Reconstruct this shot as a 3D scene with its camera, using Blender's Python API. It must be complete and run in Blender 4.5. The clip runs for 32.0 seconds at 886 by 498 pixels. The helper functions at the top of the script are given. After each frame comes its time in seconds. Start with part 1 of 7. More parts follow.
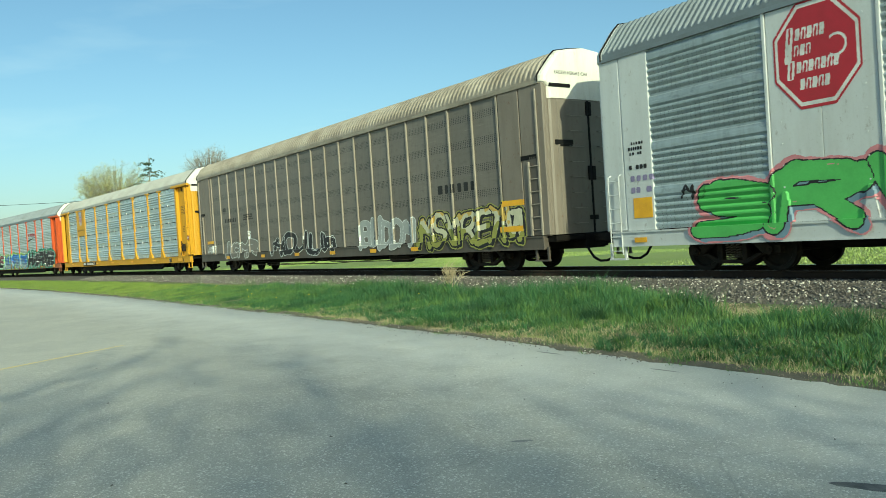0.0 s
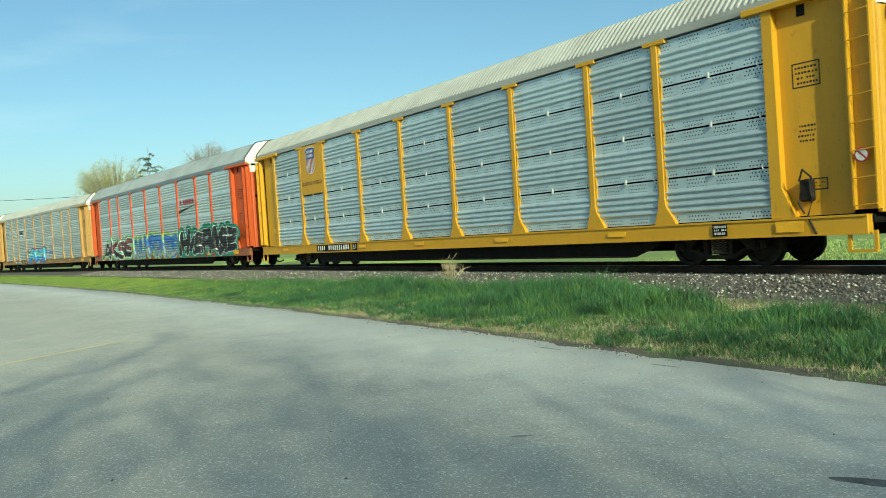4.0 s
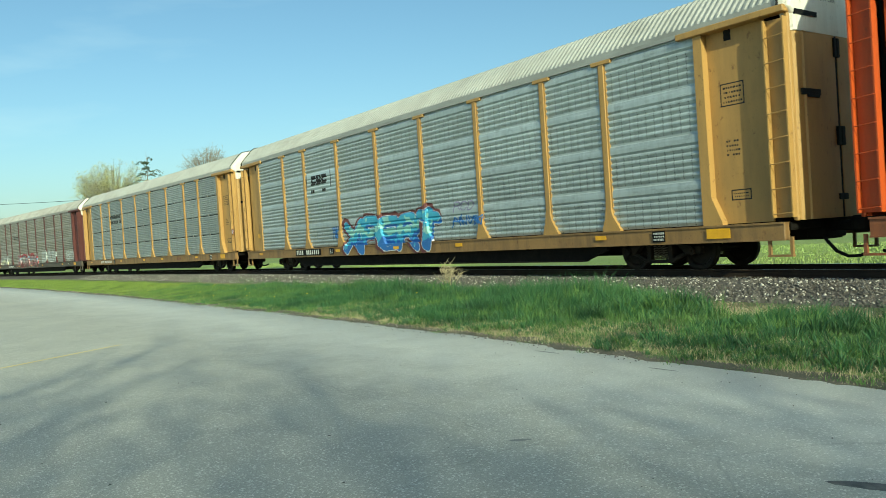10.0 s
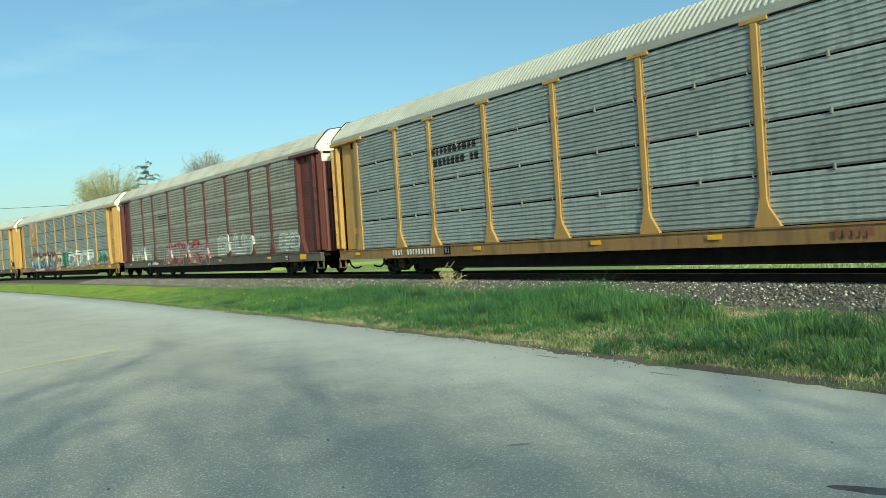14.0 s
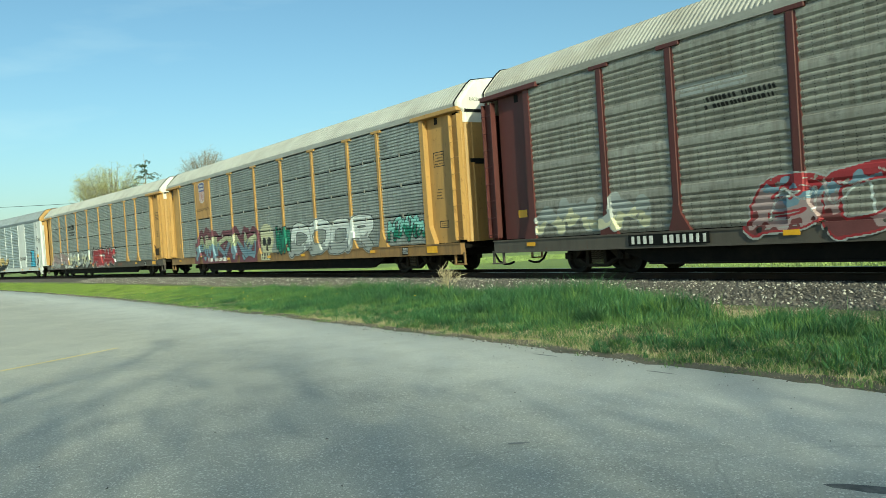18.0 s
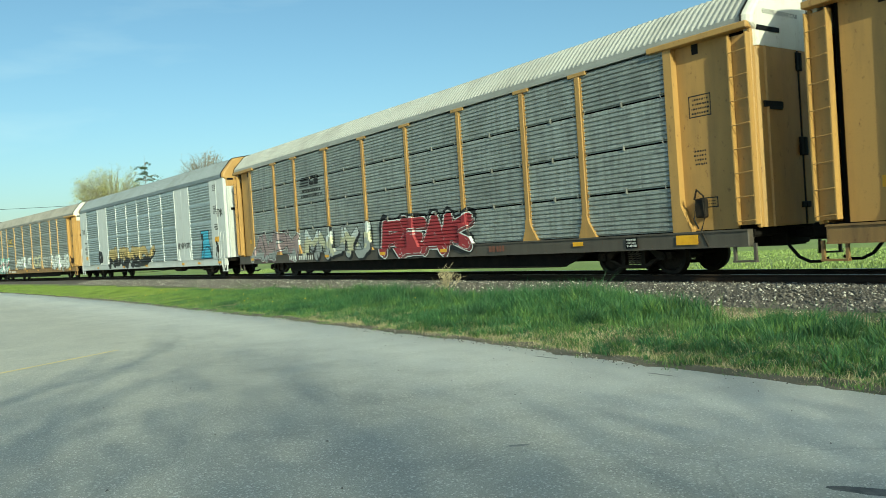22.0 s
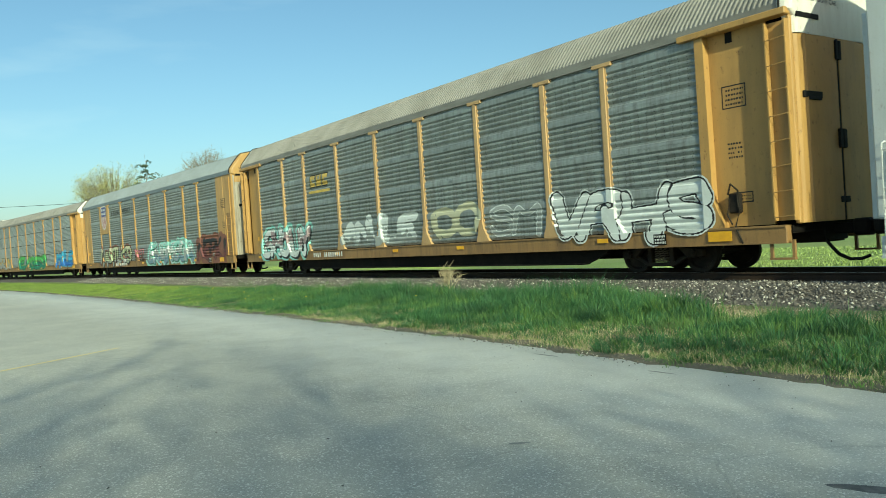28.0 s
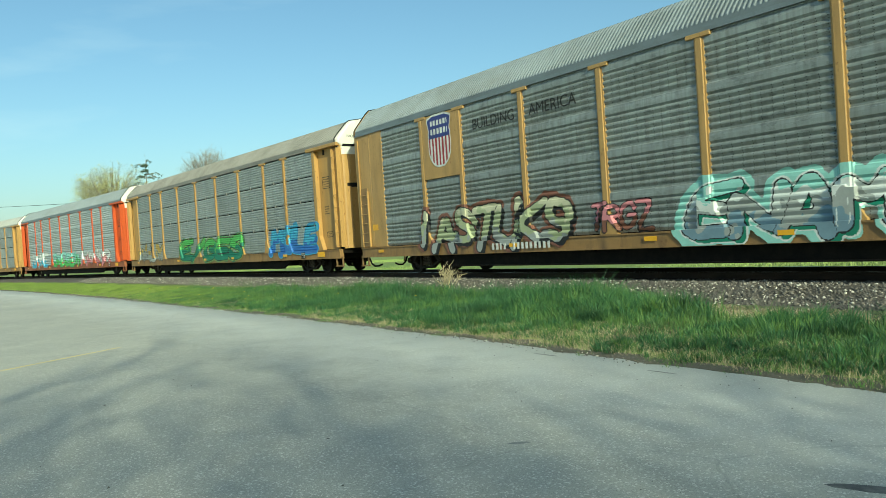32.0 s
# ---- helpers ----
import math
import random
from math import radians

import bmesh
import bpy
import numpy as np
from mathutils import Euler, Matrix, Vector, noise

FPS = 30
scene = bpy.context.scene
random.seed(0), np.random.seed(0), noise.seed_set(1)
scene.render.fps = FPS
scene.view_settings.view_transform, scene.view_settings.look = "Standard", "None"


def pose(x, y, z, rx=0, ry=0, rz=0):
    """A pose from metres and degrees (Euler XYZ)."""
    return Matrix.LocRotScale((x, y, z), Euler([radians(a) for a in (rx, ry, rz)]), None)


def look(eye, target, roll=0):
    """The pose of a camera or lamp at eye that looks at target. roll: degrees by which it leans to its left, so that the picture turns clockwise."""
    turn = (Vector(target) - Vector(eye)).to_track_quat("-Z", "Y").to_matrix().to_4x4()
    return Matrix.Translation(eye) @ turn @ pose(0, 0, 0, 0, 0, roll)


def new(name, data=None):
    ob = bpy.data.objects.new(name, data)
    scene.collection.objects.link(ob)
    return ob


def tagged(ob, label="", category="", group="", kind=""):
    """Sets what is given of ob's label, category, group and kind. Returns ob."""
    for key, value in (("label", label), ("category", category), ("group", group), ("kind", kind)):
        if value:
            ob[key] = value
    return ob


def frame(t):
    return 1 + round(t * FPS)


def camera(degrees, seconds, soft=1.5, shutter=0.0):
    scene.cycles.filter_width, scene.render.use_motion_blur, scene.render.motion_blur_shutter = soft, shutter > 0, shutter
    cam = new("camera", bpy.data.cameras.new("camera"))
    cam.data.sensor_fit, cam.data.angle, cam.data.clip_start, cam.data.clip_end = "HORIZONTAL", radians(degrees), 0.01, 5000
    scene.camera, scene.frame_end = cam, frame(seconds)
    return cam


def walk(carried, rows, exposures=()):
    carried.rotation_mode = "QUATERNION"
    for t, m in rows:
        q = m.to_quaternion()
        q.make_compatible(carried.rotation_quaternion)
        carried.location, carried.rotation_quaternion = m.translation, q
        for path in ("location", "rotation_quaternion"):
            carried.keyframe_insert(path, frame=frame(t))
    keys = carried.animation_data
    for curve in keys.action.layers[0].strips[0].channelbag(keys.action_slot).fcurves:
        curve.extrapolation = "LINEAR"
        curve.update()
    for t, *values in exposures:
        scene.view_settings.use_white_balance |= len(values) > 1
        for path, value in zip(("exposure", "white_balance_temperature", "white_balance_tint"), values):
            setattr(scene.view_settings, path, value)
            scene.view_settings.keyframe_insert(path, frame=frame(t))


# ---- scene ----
# The camera rests in a parked vehicle beside the line; only the hold trembles a little.
FOCAL, TILT, LEAN = 1399.2, -0.02109, -0.06439
EYE = Vector((0.0, 0.0, 1.65))
cam = camera(58.52, 32.0, soft=0.7, shutter=0.06)


def aim(dx, dy):
    c, s = math.cos(LEAN), math.sin(LEAN)
    x, z = (-dx * c - dy * s) / FOCAL, -(dx * s - dy * c) / FOCAL
    way = Vector((x, math.cos(TILT) - z * math.sin(TILT), math.sin(TILT) + z * math.cos(TILT)))
    return look(EYE, EYE + way, math.degrees(LEAN))


walk(cam, [
    (0, aim(3.2, 6.1)),
    (0.5, aim(3.8, 4.6)),
    (1, aim(3.9, 3.1)),
    (1.5, aim(3.1, 0.0)),
    (2, aim(3.1, -2.4)),
    (2.5, aim(3.1, -3.1)),
    (3, aim(3.1, -3.1)),
    (3.5, aim(3.1, -2.5)),
    (5.5, aim(0.9, -1.5)),
    (6, aim(0.0, -0.7)),
    (6.5, aim(-0.2, -0.7)),
    (7, aim(0.0, -1.5)),
    (7.5, aim(0.0, -3.1)),
    (8, aim(0.0, -3.1)),
    (8.5, aim(0.0, -1.5)),
    (9, aim(0.0, 0.0)),
    (9.5, aim(0.0, 1.5)),
    (10, aim(0.0, 4.6)),
    (10.5, aim(0.5, 6.1)),
    (11, aim(0.7, 9.2)),
    (11.5, aim(1.0, 11.8)),
    (12, aim(1.4, 13.1)),
    (12.5, aim(1.0, 12.9)),
    (13, aim(0.5, 12.4)),
    (13.5, aim(0.0, 12.4)),
    (14, aim(-1.2, 12.1)),
    (14.5, aim(-1.4, 11.4)),
    (16.5, aim(-2.9, 8.7)),
    (17, aim(-3.1, 9.7)),
    (17.5, aim(-3.4, 9.7)),
    (18, aim(-3.4, 9.9)),
    (18.5, aim(-3.4, 9.9)),
    (19, aim(-3.8, 9.9)),
    (19.5, aim(-4.1, 9.7)),
    (20, aim(-4.3, 9.7)),
    (20.5, aim(-4.4, 9.7)),
    (21, aim(-4.4, 10.0)),
    (21.5, aim(-3.9, 10.9)),
    (22, aim(-3.1, 13.6)),
    (22.5, aim(-2.7, 15.8)),
    (23, aim(-2.7, 17.5)),
    (23.5, aim(-2.4, 17.5)),
    (24, aim(-2.2, 17.4)),
    (24.5, aim(-2.4, 16.0)),
    (25, aim(-2.4, 14.5)),
    (25.5, aim(-2.5, 13.6)),
    (27.5, aim(-1.9, 9.7)),
    (28, aim(-1.9, 9.9)),
    (28.5, aim(-2.2, 10.4)),
    (29, aim(-2.4, 10.2)),
    (29.5, aim(-2.4, 9.7)),
    (30, aim(-1.9, 9.2)),
    (30.5, aim(-1.7, 9.2)),
    (31, aim(-1.7, 9.4)),
    (31.5, aim(-1.9, 9.4)),
    (32, aim(-1.7, 9.4)),
], [(0, 0.40, 6200, -18), (32, 0.40, 6200, -18)])

# ---- world and light ----
SUN_AZ, SUN_EL = math.atan2(0.31, -0.951), radians(24)
world = bpy.data.worlds.new("sky")
scene.world = world
world.use_nodes = True
wn, wl = world.node_tree.nodes, world.node_tree.links
sky = wn.new("ShaderNodeTexSky")
sky.sky_type, sky.sun_disc = "NISHITA", False
sky.sun_elevation, sky.sun_rotation = SUN_EL, SUN_AZ
sky.air_density, sky.dust_density, sky.ozone_density = 1.0, 1.7, 2.6
wn["Background"].inputs["Strength"].default_value = 0.112
# thin high wisps
wtc, wmap, wnoise, wramp, wmix = (wn.new("ShaderNode" + k) for k in ("TexCoord", "Mapping", "TexNoise", "MapRange", "Mix"))
wmap.inputs["Scale"].default_value, wmap.inputs["Rotation"].default_value = (1.2, 5.0, 9.0), (0.3, 0.5, 0.2)
wnoise.inputs["Scale"].default_value, wnoise.inputs["Detail"].default_value = 1.3, 7.0
wramp.inputs[1].default_value, wramp.inputs[2].default_value, wramp.inputs[4].default_value = 0.50, 0.85, 0.34
wmix.data_type = "RGBA"
wmix.inputs[7].default_value = (7.0, 7.4, 7.6, 1.0)
wl.new(wtc.outputs["Generated"], wmap.inputs["Vector"])
wl.new(wmap.outputs[0], wnoise.inputs["Vector"])
wl.new(wnoise.outputs[0], wramp.inputs[0])
wl.new(wramp.outputs[0], wmix.inputs[0])
wl.new(sky.outputs["Color"], wmix.inputs[6])
wl.new(wmix.outputs[2], wn["Background"].inputs["Color"])
lamp = bpy.data.lights.new("sun", "SUN")
lamp.energy, lamp.angle, lamp.color = 3.8, radians(0.65), (1.0, 0.89, 0.69)
sun = new("sun", lamp)
sun.matrix_world = look((math.sin(SUN_AZ) * math.cos(SUN_EL) * 80, math.cos(SUN_AZ) * math.cos(SUN_EL) * 80, math.sin(SUN_EL) * 80), (0, 0, 0))


# ---- small helpers ----
def part(name, data, material, parent, label="", m=None):
    """One mesh under a thing or a part; data is a mesh that alike parts may share."""
    if isinstance(data, bmesh.types.BMesh):
        me = bpy.data.meshes.new(name)
        data.to_mesh(me)
        data.free()
        data = me
    ob = new(name, data)
    mats = material if isinstance(material, (list, tuple)) else [material]
    while len(data.materials) < len(mats):
        data.materials.append(None)
    for slot, ma in zip(ob.material_slots, mats):
        slot.link = "OBJECT"
        slot.material = ma
    if parent is not None:
        ob.parent = parent
    if m is not None:
        ob.matrix_basis = m
    if label:
        ob["label"] = label
    return ob


def mesh_of(name, verts, faces, smooth=False):
    me = bpy.data.meshes.new(name)
    me.from_pydata([tuple(v) for v in verts], [], [tuple(f) for f in faces])
    if smooth:
        me.shade_smooth()
    me.update()
    return me


def add_box(bm, x0, x1, y0, y1, z0, z1, bevel=0.0):
    r = bmesh.ops.create_cube(bm, size=1.0)
    vs = r["verts"]
    for v in vs:
        v.co = Vector(((x0 + x1) / 2 + v.co.x * (x1 - x0), (y0 + y1) / 2 + v.co.y * (y1 - y0), (z0 + z1) / 2 + v.co.z * (z1 - z0)))
    if bevel:
        es = list({e for v in vs for e in v.link_edges})
        bmesh.ops.bevel(bm, geom=es, offset=bevel, segments=1, affect="EDGES")
    return vs


def add_rod(bm, a, b, r, r2=None, seg=6, caps=True):
    a, b = Vector(a), Vector(b)
    d = b - a
    q = d.to_track_quat("Z", "Y").to_matrix().to_4x4()
    bmesh.ops.create_cone(bm, cap_ends=caps, segments=seg, radius1=r, radius2=r if r2 is None else r2, depth=d.length,
                          matrix=Matrix.Translation((a + b) / 2) @ q)


def add_prism(bm, outline, y0, y1):
    """An outline in x and z, given thickness along y."""
    a = [bm.verts.new((x, y0, z)) for x, z in outline]
    b = [bm.verts.new((x, y1, z)) for x, z in outline]
    bm.faces.new(a)
    bm.faces.new(b[::-1])
    n = len(a)
    for i in range(n):
        bm.faces.new((a[i], b[i], b[(i + 1) % n], a[(i + 1) % n]))
    bmesh.ops.recalc_face_normals(bm, faces=bm.faces[:])


def tube(bm, pts, r, seg=6):
    pts = [Vector(p) for p in pts]
    rings = []
    for i, p in enumerate(pts):
        d = (pts[min(i + 1, len(pts) - 1)] - pts[max(i - 1, 0)]).normalized()
        q = d.to_track_quat("Z", "Y").to_matrix()
        rings.append([bm.verts.new(p + q @ Vector((r * math.cos(k * math.tau / seg), r * math.sin(k * math.tau / seg), 0))) for k in range(seg)])
    for a, b in zip(rings, rings[1:]):
        for k in range(seg):
            bm.faces.new((a[k], a[(k + 1) % seg], b[(k + 1) % seg], b[k]))


# ---- materials ----
class Nodes:
    def __init__(self, name):
        self.m = bpy.data.materials.new(name)
        self.m.use_nodes = True
        self.n, self.l = self.m.node_tree.nodes, self.m.node_tree.links
        self.bsdf = self.n["Principled BSDF"]

    def put(self, socket, value):
        if isinstance(value, bpy.types.NodeSocket):
            self.l.new(value, socket)
        else:
            socket.default_value = value

    def math(self, op, a, b=0.0, c=0.0):
        k = self.n.new("ShaderNodeMath")
        k.operation = op
        for i, v in enumerate((a, b, c)):
            self.put(k.inputs[i], v)
        return k.outputs[0]

    def mix(self, f, a, b):
        k = self.n.new("ShaderNodeMix")
        k.data_type = "RGBA"
        for s, v in ((0, f), (6, a), (7, b)):
            if s > 0 and isinstance(v, tuple) and len(v) == 3:
                v = (*v, 1.0)
            self.put(k.inputs[s], v)
        return k.outputs[2]

    def coords(self, scale=(1, 1, 1), shift=True):
        tc = self.n.new("ShaderNodeTexCoord").outputs["Object"]
        mp = self.n.new("ShaderNodeMapping")
        mp.inputs["Scale"].default_value = scale
        self.l.new(tc, mp.inputs["Vector"])
        if shift:
            info = self.n.new("ShaderNodeObjectInfo").outputs["Random"]
            r = self.math("MULTIPLY", info, 37.0)
            cb = self.n.new("ShaderNodeCombineXYZ")
            for i in range(3):
                self.l.new(r, cb.inputs[i])
            self.l.new(cb.outputs[0], mp.inputs["Location"])
        return mp.outputs[0]

    def noise(self, vec, scale, detail=4.0, rough=0.6):
        k = self.n.new("ShaderNodeTexNoise")
        k.inputs["Scale"].default_value, k.inputs["Detail"].default_value, k.inputs["Roughness"].default_value = scale, detail, rough
        self.l.new(vec, k.inputs["Vector"])
        return k.outputs[0]

    def ramp(self, f, lo, hi):
        k = self.n.new("ShaderNodeMapRange")
        self.put(k.inputs[0], f)
        k.inputs[1].default_value, k.inputs[2].default_value = lo, hi
        return k.outputs[0]

    def bump(self, h, strength=0.3, dist=0.01):
        k = self.n.new("ShaderNodeBump")
        k.inputs["Strength"].default_value, k.inputs["Distance"].default_value = strength, dist
        self.l.new(h, k.inputs["Height"])
        self.l.new(k.outputs[0], self.bsdf.inputs["Normal"])


def plain(name, base, rough=0.6, metal=0.0, second=None, scale=3.0, fine=40.0, bump=0.15, dist=0.004, spread=0.25, stretch=(1, 1, 1), shift=True, gloss=0.5):
    """A surface of one colour, worn at two scales; second is the colour of its stains."""
    k = Nodes(name)
    v = k.coords(stretch, shift)
    big, small = k.noise(v, scale), k.noise(v, fine, 3.0)
    second = second or tuple(c * 0.6 for c in base)
    col = k.mix(k.ramp(big, 0.42, 0.72), base, second)
    col = k.mix(k.math("MULTIPLY", k.ramp(small, 0.35, 0.8), spread), col, tuple(c * 0.55 for c in base))
    k.put(k.bsdf.inputs["Base Color"], col)
    k.put(k.bsdf.inputs["Roughness"], k.math("ADD", k.math("MULTIPLY", small, 0.25), rough - 0.12))
    k.bsdf.inputs["Metallic"].default_value = metal
    k.bsdf.inputs["Specular IOR Level"].default_value = gloss
    if bump:
        k.bump(small, bump, dist)
    return k.m


def paint(name, base, stain=(0.10, 0.075, 0.05), wear=0.5, rough=0.5):
    """Weathered freight-car paint: dust that runs down in streaks, blotches of grime."""
    k = Nodes(name)
    streak = k.noise(k.coords((2.2, 2.2, 0.35)), 1.6, 5.0)
    blot = k.noise(k.coords(), 1.3, 5.0)
    fine = k.noise(k.coords(), 30.0, 3.0)
    col = k.mix(k.math("MULTIPLY", k.ramp(streak, 0.45, 0.8), wear * 0.8), base, stain)
    col = k.mix(k.math("MULTIPLY", k.ramp(blot, 0.5, 0.85), wear * 0.7), col, tuple(0.5 * a + 0.5 * b for a, b in zip(base, stain)))
    col = k.mix(k.math("MULTIPLY", k.ramp(fine, 0.55, 0.8), 0.25), col, stain)
    # thin dark runs and rust specks
    runs = k.noise(k.coords((14.0, 14.0, 0.5)), 1.7, 6.0, 0.65)
    col = k.mix(k.math("MULTIPLY", k.math("MULTIPLY", k.ramp(runs, 0.60, 0.76), k.ramp(blot, 0.45, 0.65)), 0.5 * min(0.7, wear)), col, tuple(0.45 * c for c in stain))
    speck = k.noise(k.coords((2.0, 2.0, 1.0)), 5.0, 7.0, 0.7)
    col = k.mix(k.math("MULTIPLY", k.ramp(speck, 0.60, 0.68), min(0.7, wear)), col, (0.12, 0.05, 0.022))
    k.put(k.bsdf.inputs["Base Color"], col)
    k.put(k.bsdf.inputs["Roughness"], k.math("ADD", k.math("MULTIPLY", blot, 0.3), rough - 0.1))
    k.bump(fine, 0.12, 0.004)
    return k.m


def sheet_metal(name, base, stain, wear=0.5, holes=None, metal=0.35, rough=0.48, clusters=0.0):
    """Galvanised sheets, dulled and streaked; holes: (spacing along, spacing up, radius share, band height, share of the band that is pierced)."""
    k = Nodes(name)
    run = k.noise(k.coords((0.5, 0.5, 6.0)), 2.5, 5.0)
    drop = k.noise(k.coords((6.0, 6.0, 0.4)), 1.6, 5.0)
    blot = k.noise(k.coords(), 0.9, 5.0)
    fine = k.noise(k.coords(), 45.0, 3.0)
    col = k.mix(k.math("MULTIPLY", k.ramp(drop, 0.42, 0.75), wear), base, stain)
    col = k.mix(k.math("MULTIPLY", k.ramp(run, 0.45, 0.75), wear * 0.7), col, tuple(c * 0.55 for c in base))
    col = k.mix(k.math("MULTIPLY", k.ramp(blot, 0.5, 0.8), wear * 0.6), col, stain)
    info = k.n.new("ShaderNodeObjectInfo").outputs["Random"]
    col = k.mix(k.math("MULTIPLY", info, 0.42), col, tuple(c * 0.5 for c in base))
    scuff = k.noise(k.coords((0.5, 0.5, 14.0)), 1.4, 6.0, 0.7)
    col = k.mix(k.math("MULTIPLY", k.ramp(scuff, 0.62, 0.70), 0.55), col, tuple(min(0.85, c * 1.7) for c in base))
    soot = k.noise(k.coords((1.0, 1.0, 2.0)), 3.5, 6.0, 0.7)
    col = k.mix(k.math("MULTIPLY", k.ramp(soot, 0.53, 0.66), wear * 0.8), col, tuple(c * 0.28 for c in base))
    if holes:
        su, sz, rad, band, share, start = (*holes, 0.0)[:6]
        sep = k.n.new("ShaderNodeSeparateXYZ")
        k.l.new(k.n.new("ShaderNodeTexCoord").outputs["Object"], sep.inputs[0])
        fu = k.math("SUBTRACT", k.math("FRACT", k.math("DIVIDE", k.math("ADD", sep.outputs[0], 977.5), su)), 0.5)
        fz = k.math("SUBTRACT", k.math("FRACT", k.math("DIVIDE", k.math("ADD", sep.outputs[2], 977.5), sz)), 0.5)
        fu, fz = k.math("MULTIPLY", fu, su), k.math("MULTIPLY", fz, sz)
        rr = k.math("SQRT", k.math("ADD", k.math("MULTIPLY", fu, fu), k.math("MULTIPLY", fz, fz)))
        hit = k.math("LESS_THAN", rr, rad)
        fb = k.math("LESS_THAN", k.math("FRACT", k.math("DIVIDE", k.math("ADD", sep.outputs[2], start), band)), share)
        if clusters:
            # every second row shifted by half a step, in groups along the sheet
            row = k.math("FRACT", k.math("MULTIPLY", k.math("FLOOR", k.math("DIVIDE", k.math("ADD", sep.outputs[2], 977.5), sz)), 0.5))
            fs = k.math("SUBTRACT", k.math("FRACT", k.math("ADD", k.math("DIVIDE", k.math("ADD", sep.outputs[0], 977.5), su), row)), 0.5)
            fs = k.math("MULTIPLY", fs, su)
            hit = k.math("LESS_THAN", k.math("SQRT", k.math("ADD", k.math("MULTIPLY", fs, fs), k.math("MULTIPLY", fz, fz))), rad)
            grp = k.math("LESS_THAN", k.math("FRACT", k.math("DIVIDE", k.math("ADD", sep.outputs[0], 977.5), clusters)), 0.70)
            fb = k.math("MULTIPLY", fb, grp)
        col = k.mix(k.math("MULTIPLY", hit, fb), col, (0.012, 0.012, 0.012))
    k.put(k.bsdf.inputs["Base Color"], col)
    k.put(k.bsdf.inputs["Roughness"], k.math("ADD", k.math("MULTIPLY", fine, 0.25), rough - 0.1))
    k.bsdf.inputs["Metallic"].default_value = metal
    k.bump(fine, 0.1, 0.004)
    return k.m


M = {}
M["yellow"] = paint("yellow_paint", (0.455, 0.267, 0.084), (0.19, 0.12, 0.055), 0.6)
M["bright_yellow"] = paint("bright_yellow_paint", (0.58, 0.305, 0.015), (0.30, 0.16, 0.02), 0.25)
M["tan_yellow"] = paint("faded_yellow_paint", (0.46, 0.28, 0.10), (0.16, 0.10, 0.05), 0.6)
M["orange"] = paint("orange_paint", (0.50, 0.078, 0.012), (0.22, 0.045, 0.02), 0.4)
M["maroon"] = paint("maroon_paint", (0.095, 0.024, 0.022), (0.04, 0.022, 0.018), 0.6)
M["brown"] = paint("brown_grey_paint", (0.20, 0.172, 0.142), (0.11, 0.085, 0.06), 0.6)
M["rust_yellow"] = paint("rust_streaked_yellow_paint", (0.46, 0.26, 0.08), (0.15, 0.055, 0.02), 1.2)
M["cn_post"] = paint("grey_tan_paint", (0.28, 0.25, 0.205), (0.16, 0.13, 0.10), 0.5)
M["tan_post"] = paint("pale_tan_paint", (0.52, 0.34, 0.16), (0.20, 0.13, 0.07), 0.5)
M["silver"] = paint("silver_paint", (0.59, 0.61, 0.61), (0.34, 0.32, 0.29), 0.35, 0.4)
M["white"] = paint("white_paint", (0.75, 0.73, 0.66), (0.35, 0.27, 0.17), 0.4)
M["sill_brown"] = paint("grimy_sill_paint", (0.30, 0.175, 0.065), (0.065, 0.045, 0.035), 1.0)
M["sill_rust"] = paint("rusty_sill_paint", (0.30, 0.10, 0.04), (0.07, 0.04, 0.03), 0.9)
M["dirty_white"] = paint("grimy_white_paint", (0.40, 0.365, 0.295), (0.12, 0.08, 0.045), 1.2)
M["sill_dark"] = paint("grimy_dark_sill_paint", (0.10, 0.085, 0.07), (0.04, 0.035, 0.03), 0.6)
M["galv_new"] = sheet_metal("galvanised_sheet_bright", (0.56, 0.665, 0.715), (0.37, 0.42, 0.44), 0.3, (0.076, 0.076, 0.0155, 0.75, 0.245, 0.016), metal=0.35, rough=0.36, clusters=0.74)
M["galv_patch"] = sheet_metal("galvanised_sheet_replaced", (0.62, 0.70, 0.73), (0.45, 0.48, 0.48), 0.2)
M["galv_blue"] = sheet_metal("galvanised_sheet_blue_grey", (0.45, 0.52, 0.55), (0.24, 0.27, 0.275), 0.5, (0.115, 0.05, 0.008, 0.977, 0.68))
M["galv_dots_light"] = sheet_metal("galvanised_sheet_pierced_light", (0.74, 0.83, 0.86), (0.42, 0.46, 0.47), 0.35, (0.23, 0.05, 0.0115, 0.977, 0.68), metal=0.6, rough=0.42)
M["galv"] = sheet_metal("galvanised_sheet", (0.46, 0.49, 0.48), (0.21, 0.22, 0.20), 0.55)
M["galv_dots"] = sheet_metal("galvanised_sheet_pierced", (0.56, 0.62, 0.63), (0.31, 0.34, 0.34), 0.5, (0.23, 0.05, 0.0115, 0.977, 0.68))
M["galv_dark"] = sheet_metal("galvanised_sheet_dark", (0.44, 0.465, 0.44), (0.12, 0.12, 0.10), 0.7)
M["galv_dots_dark"] = sheet_metal("galvanised_sheet_pierced_dark", (0.37, 0.40, 0.39), (0.15, 0.14, 0.12), 0.7, (0.23, 0.05, 0.0095, 0.977, 0.68))
M["rust_sheet"] = sheet_metal("rusty_sheet", (0.40, 0.39, 0.34), (0.15, 0.125, 0.095), 0.75, (0.23, 0.05, 0.0095, 0.977, 0.68), metal=0.2)
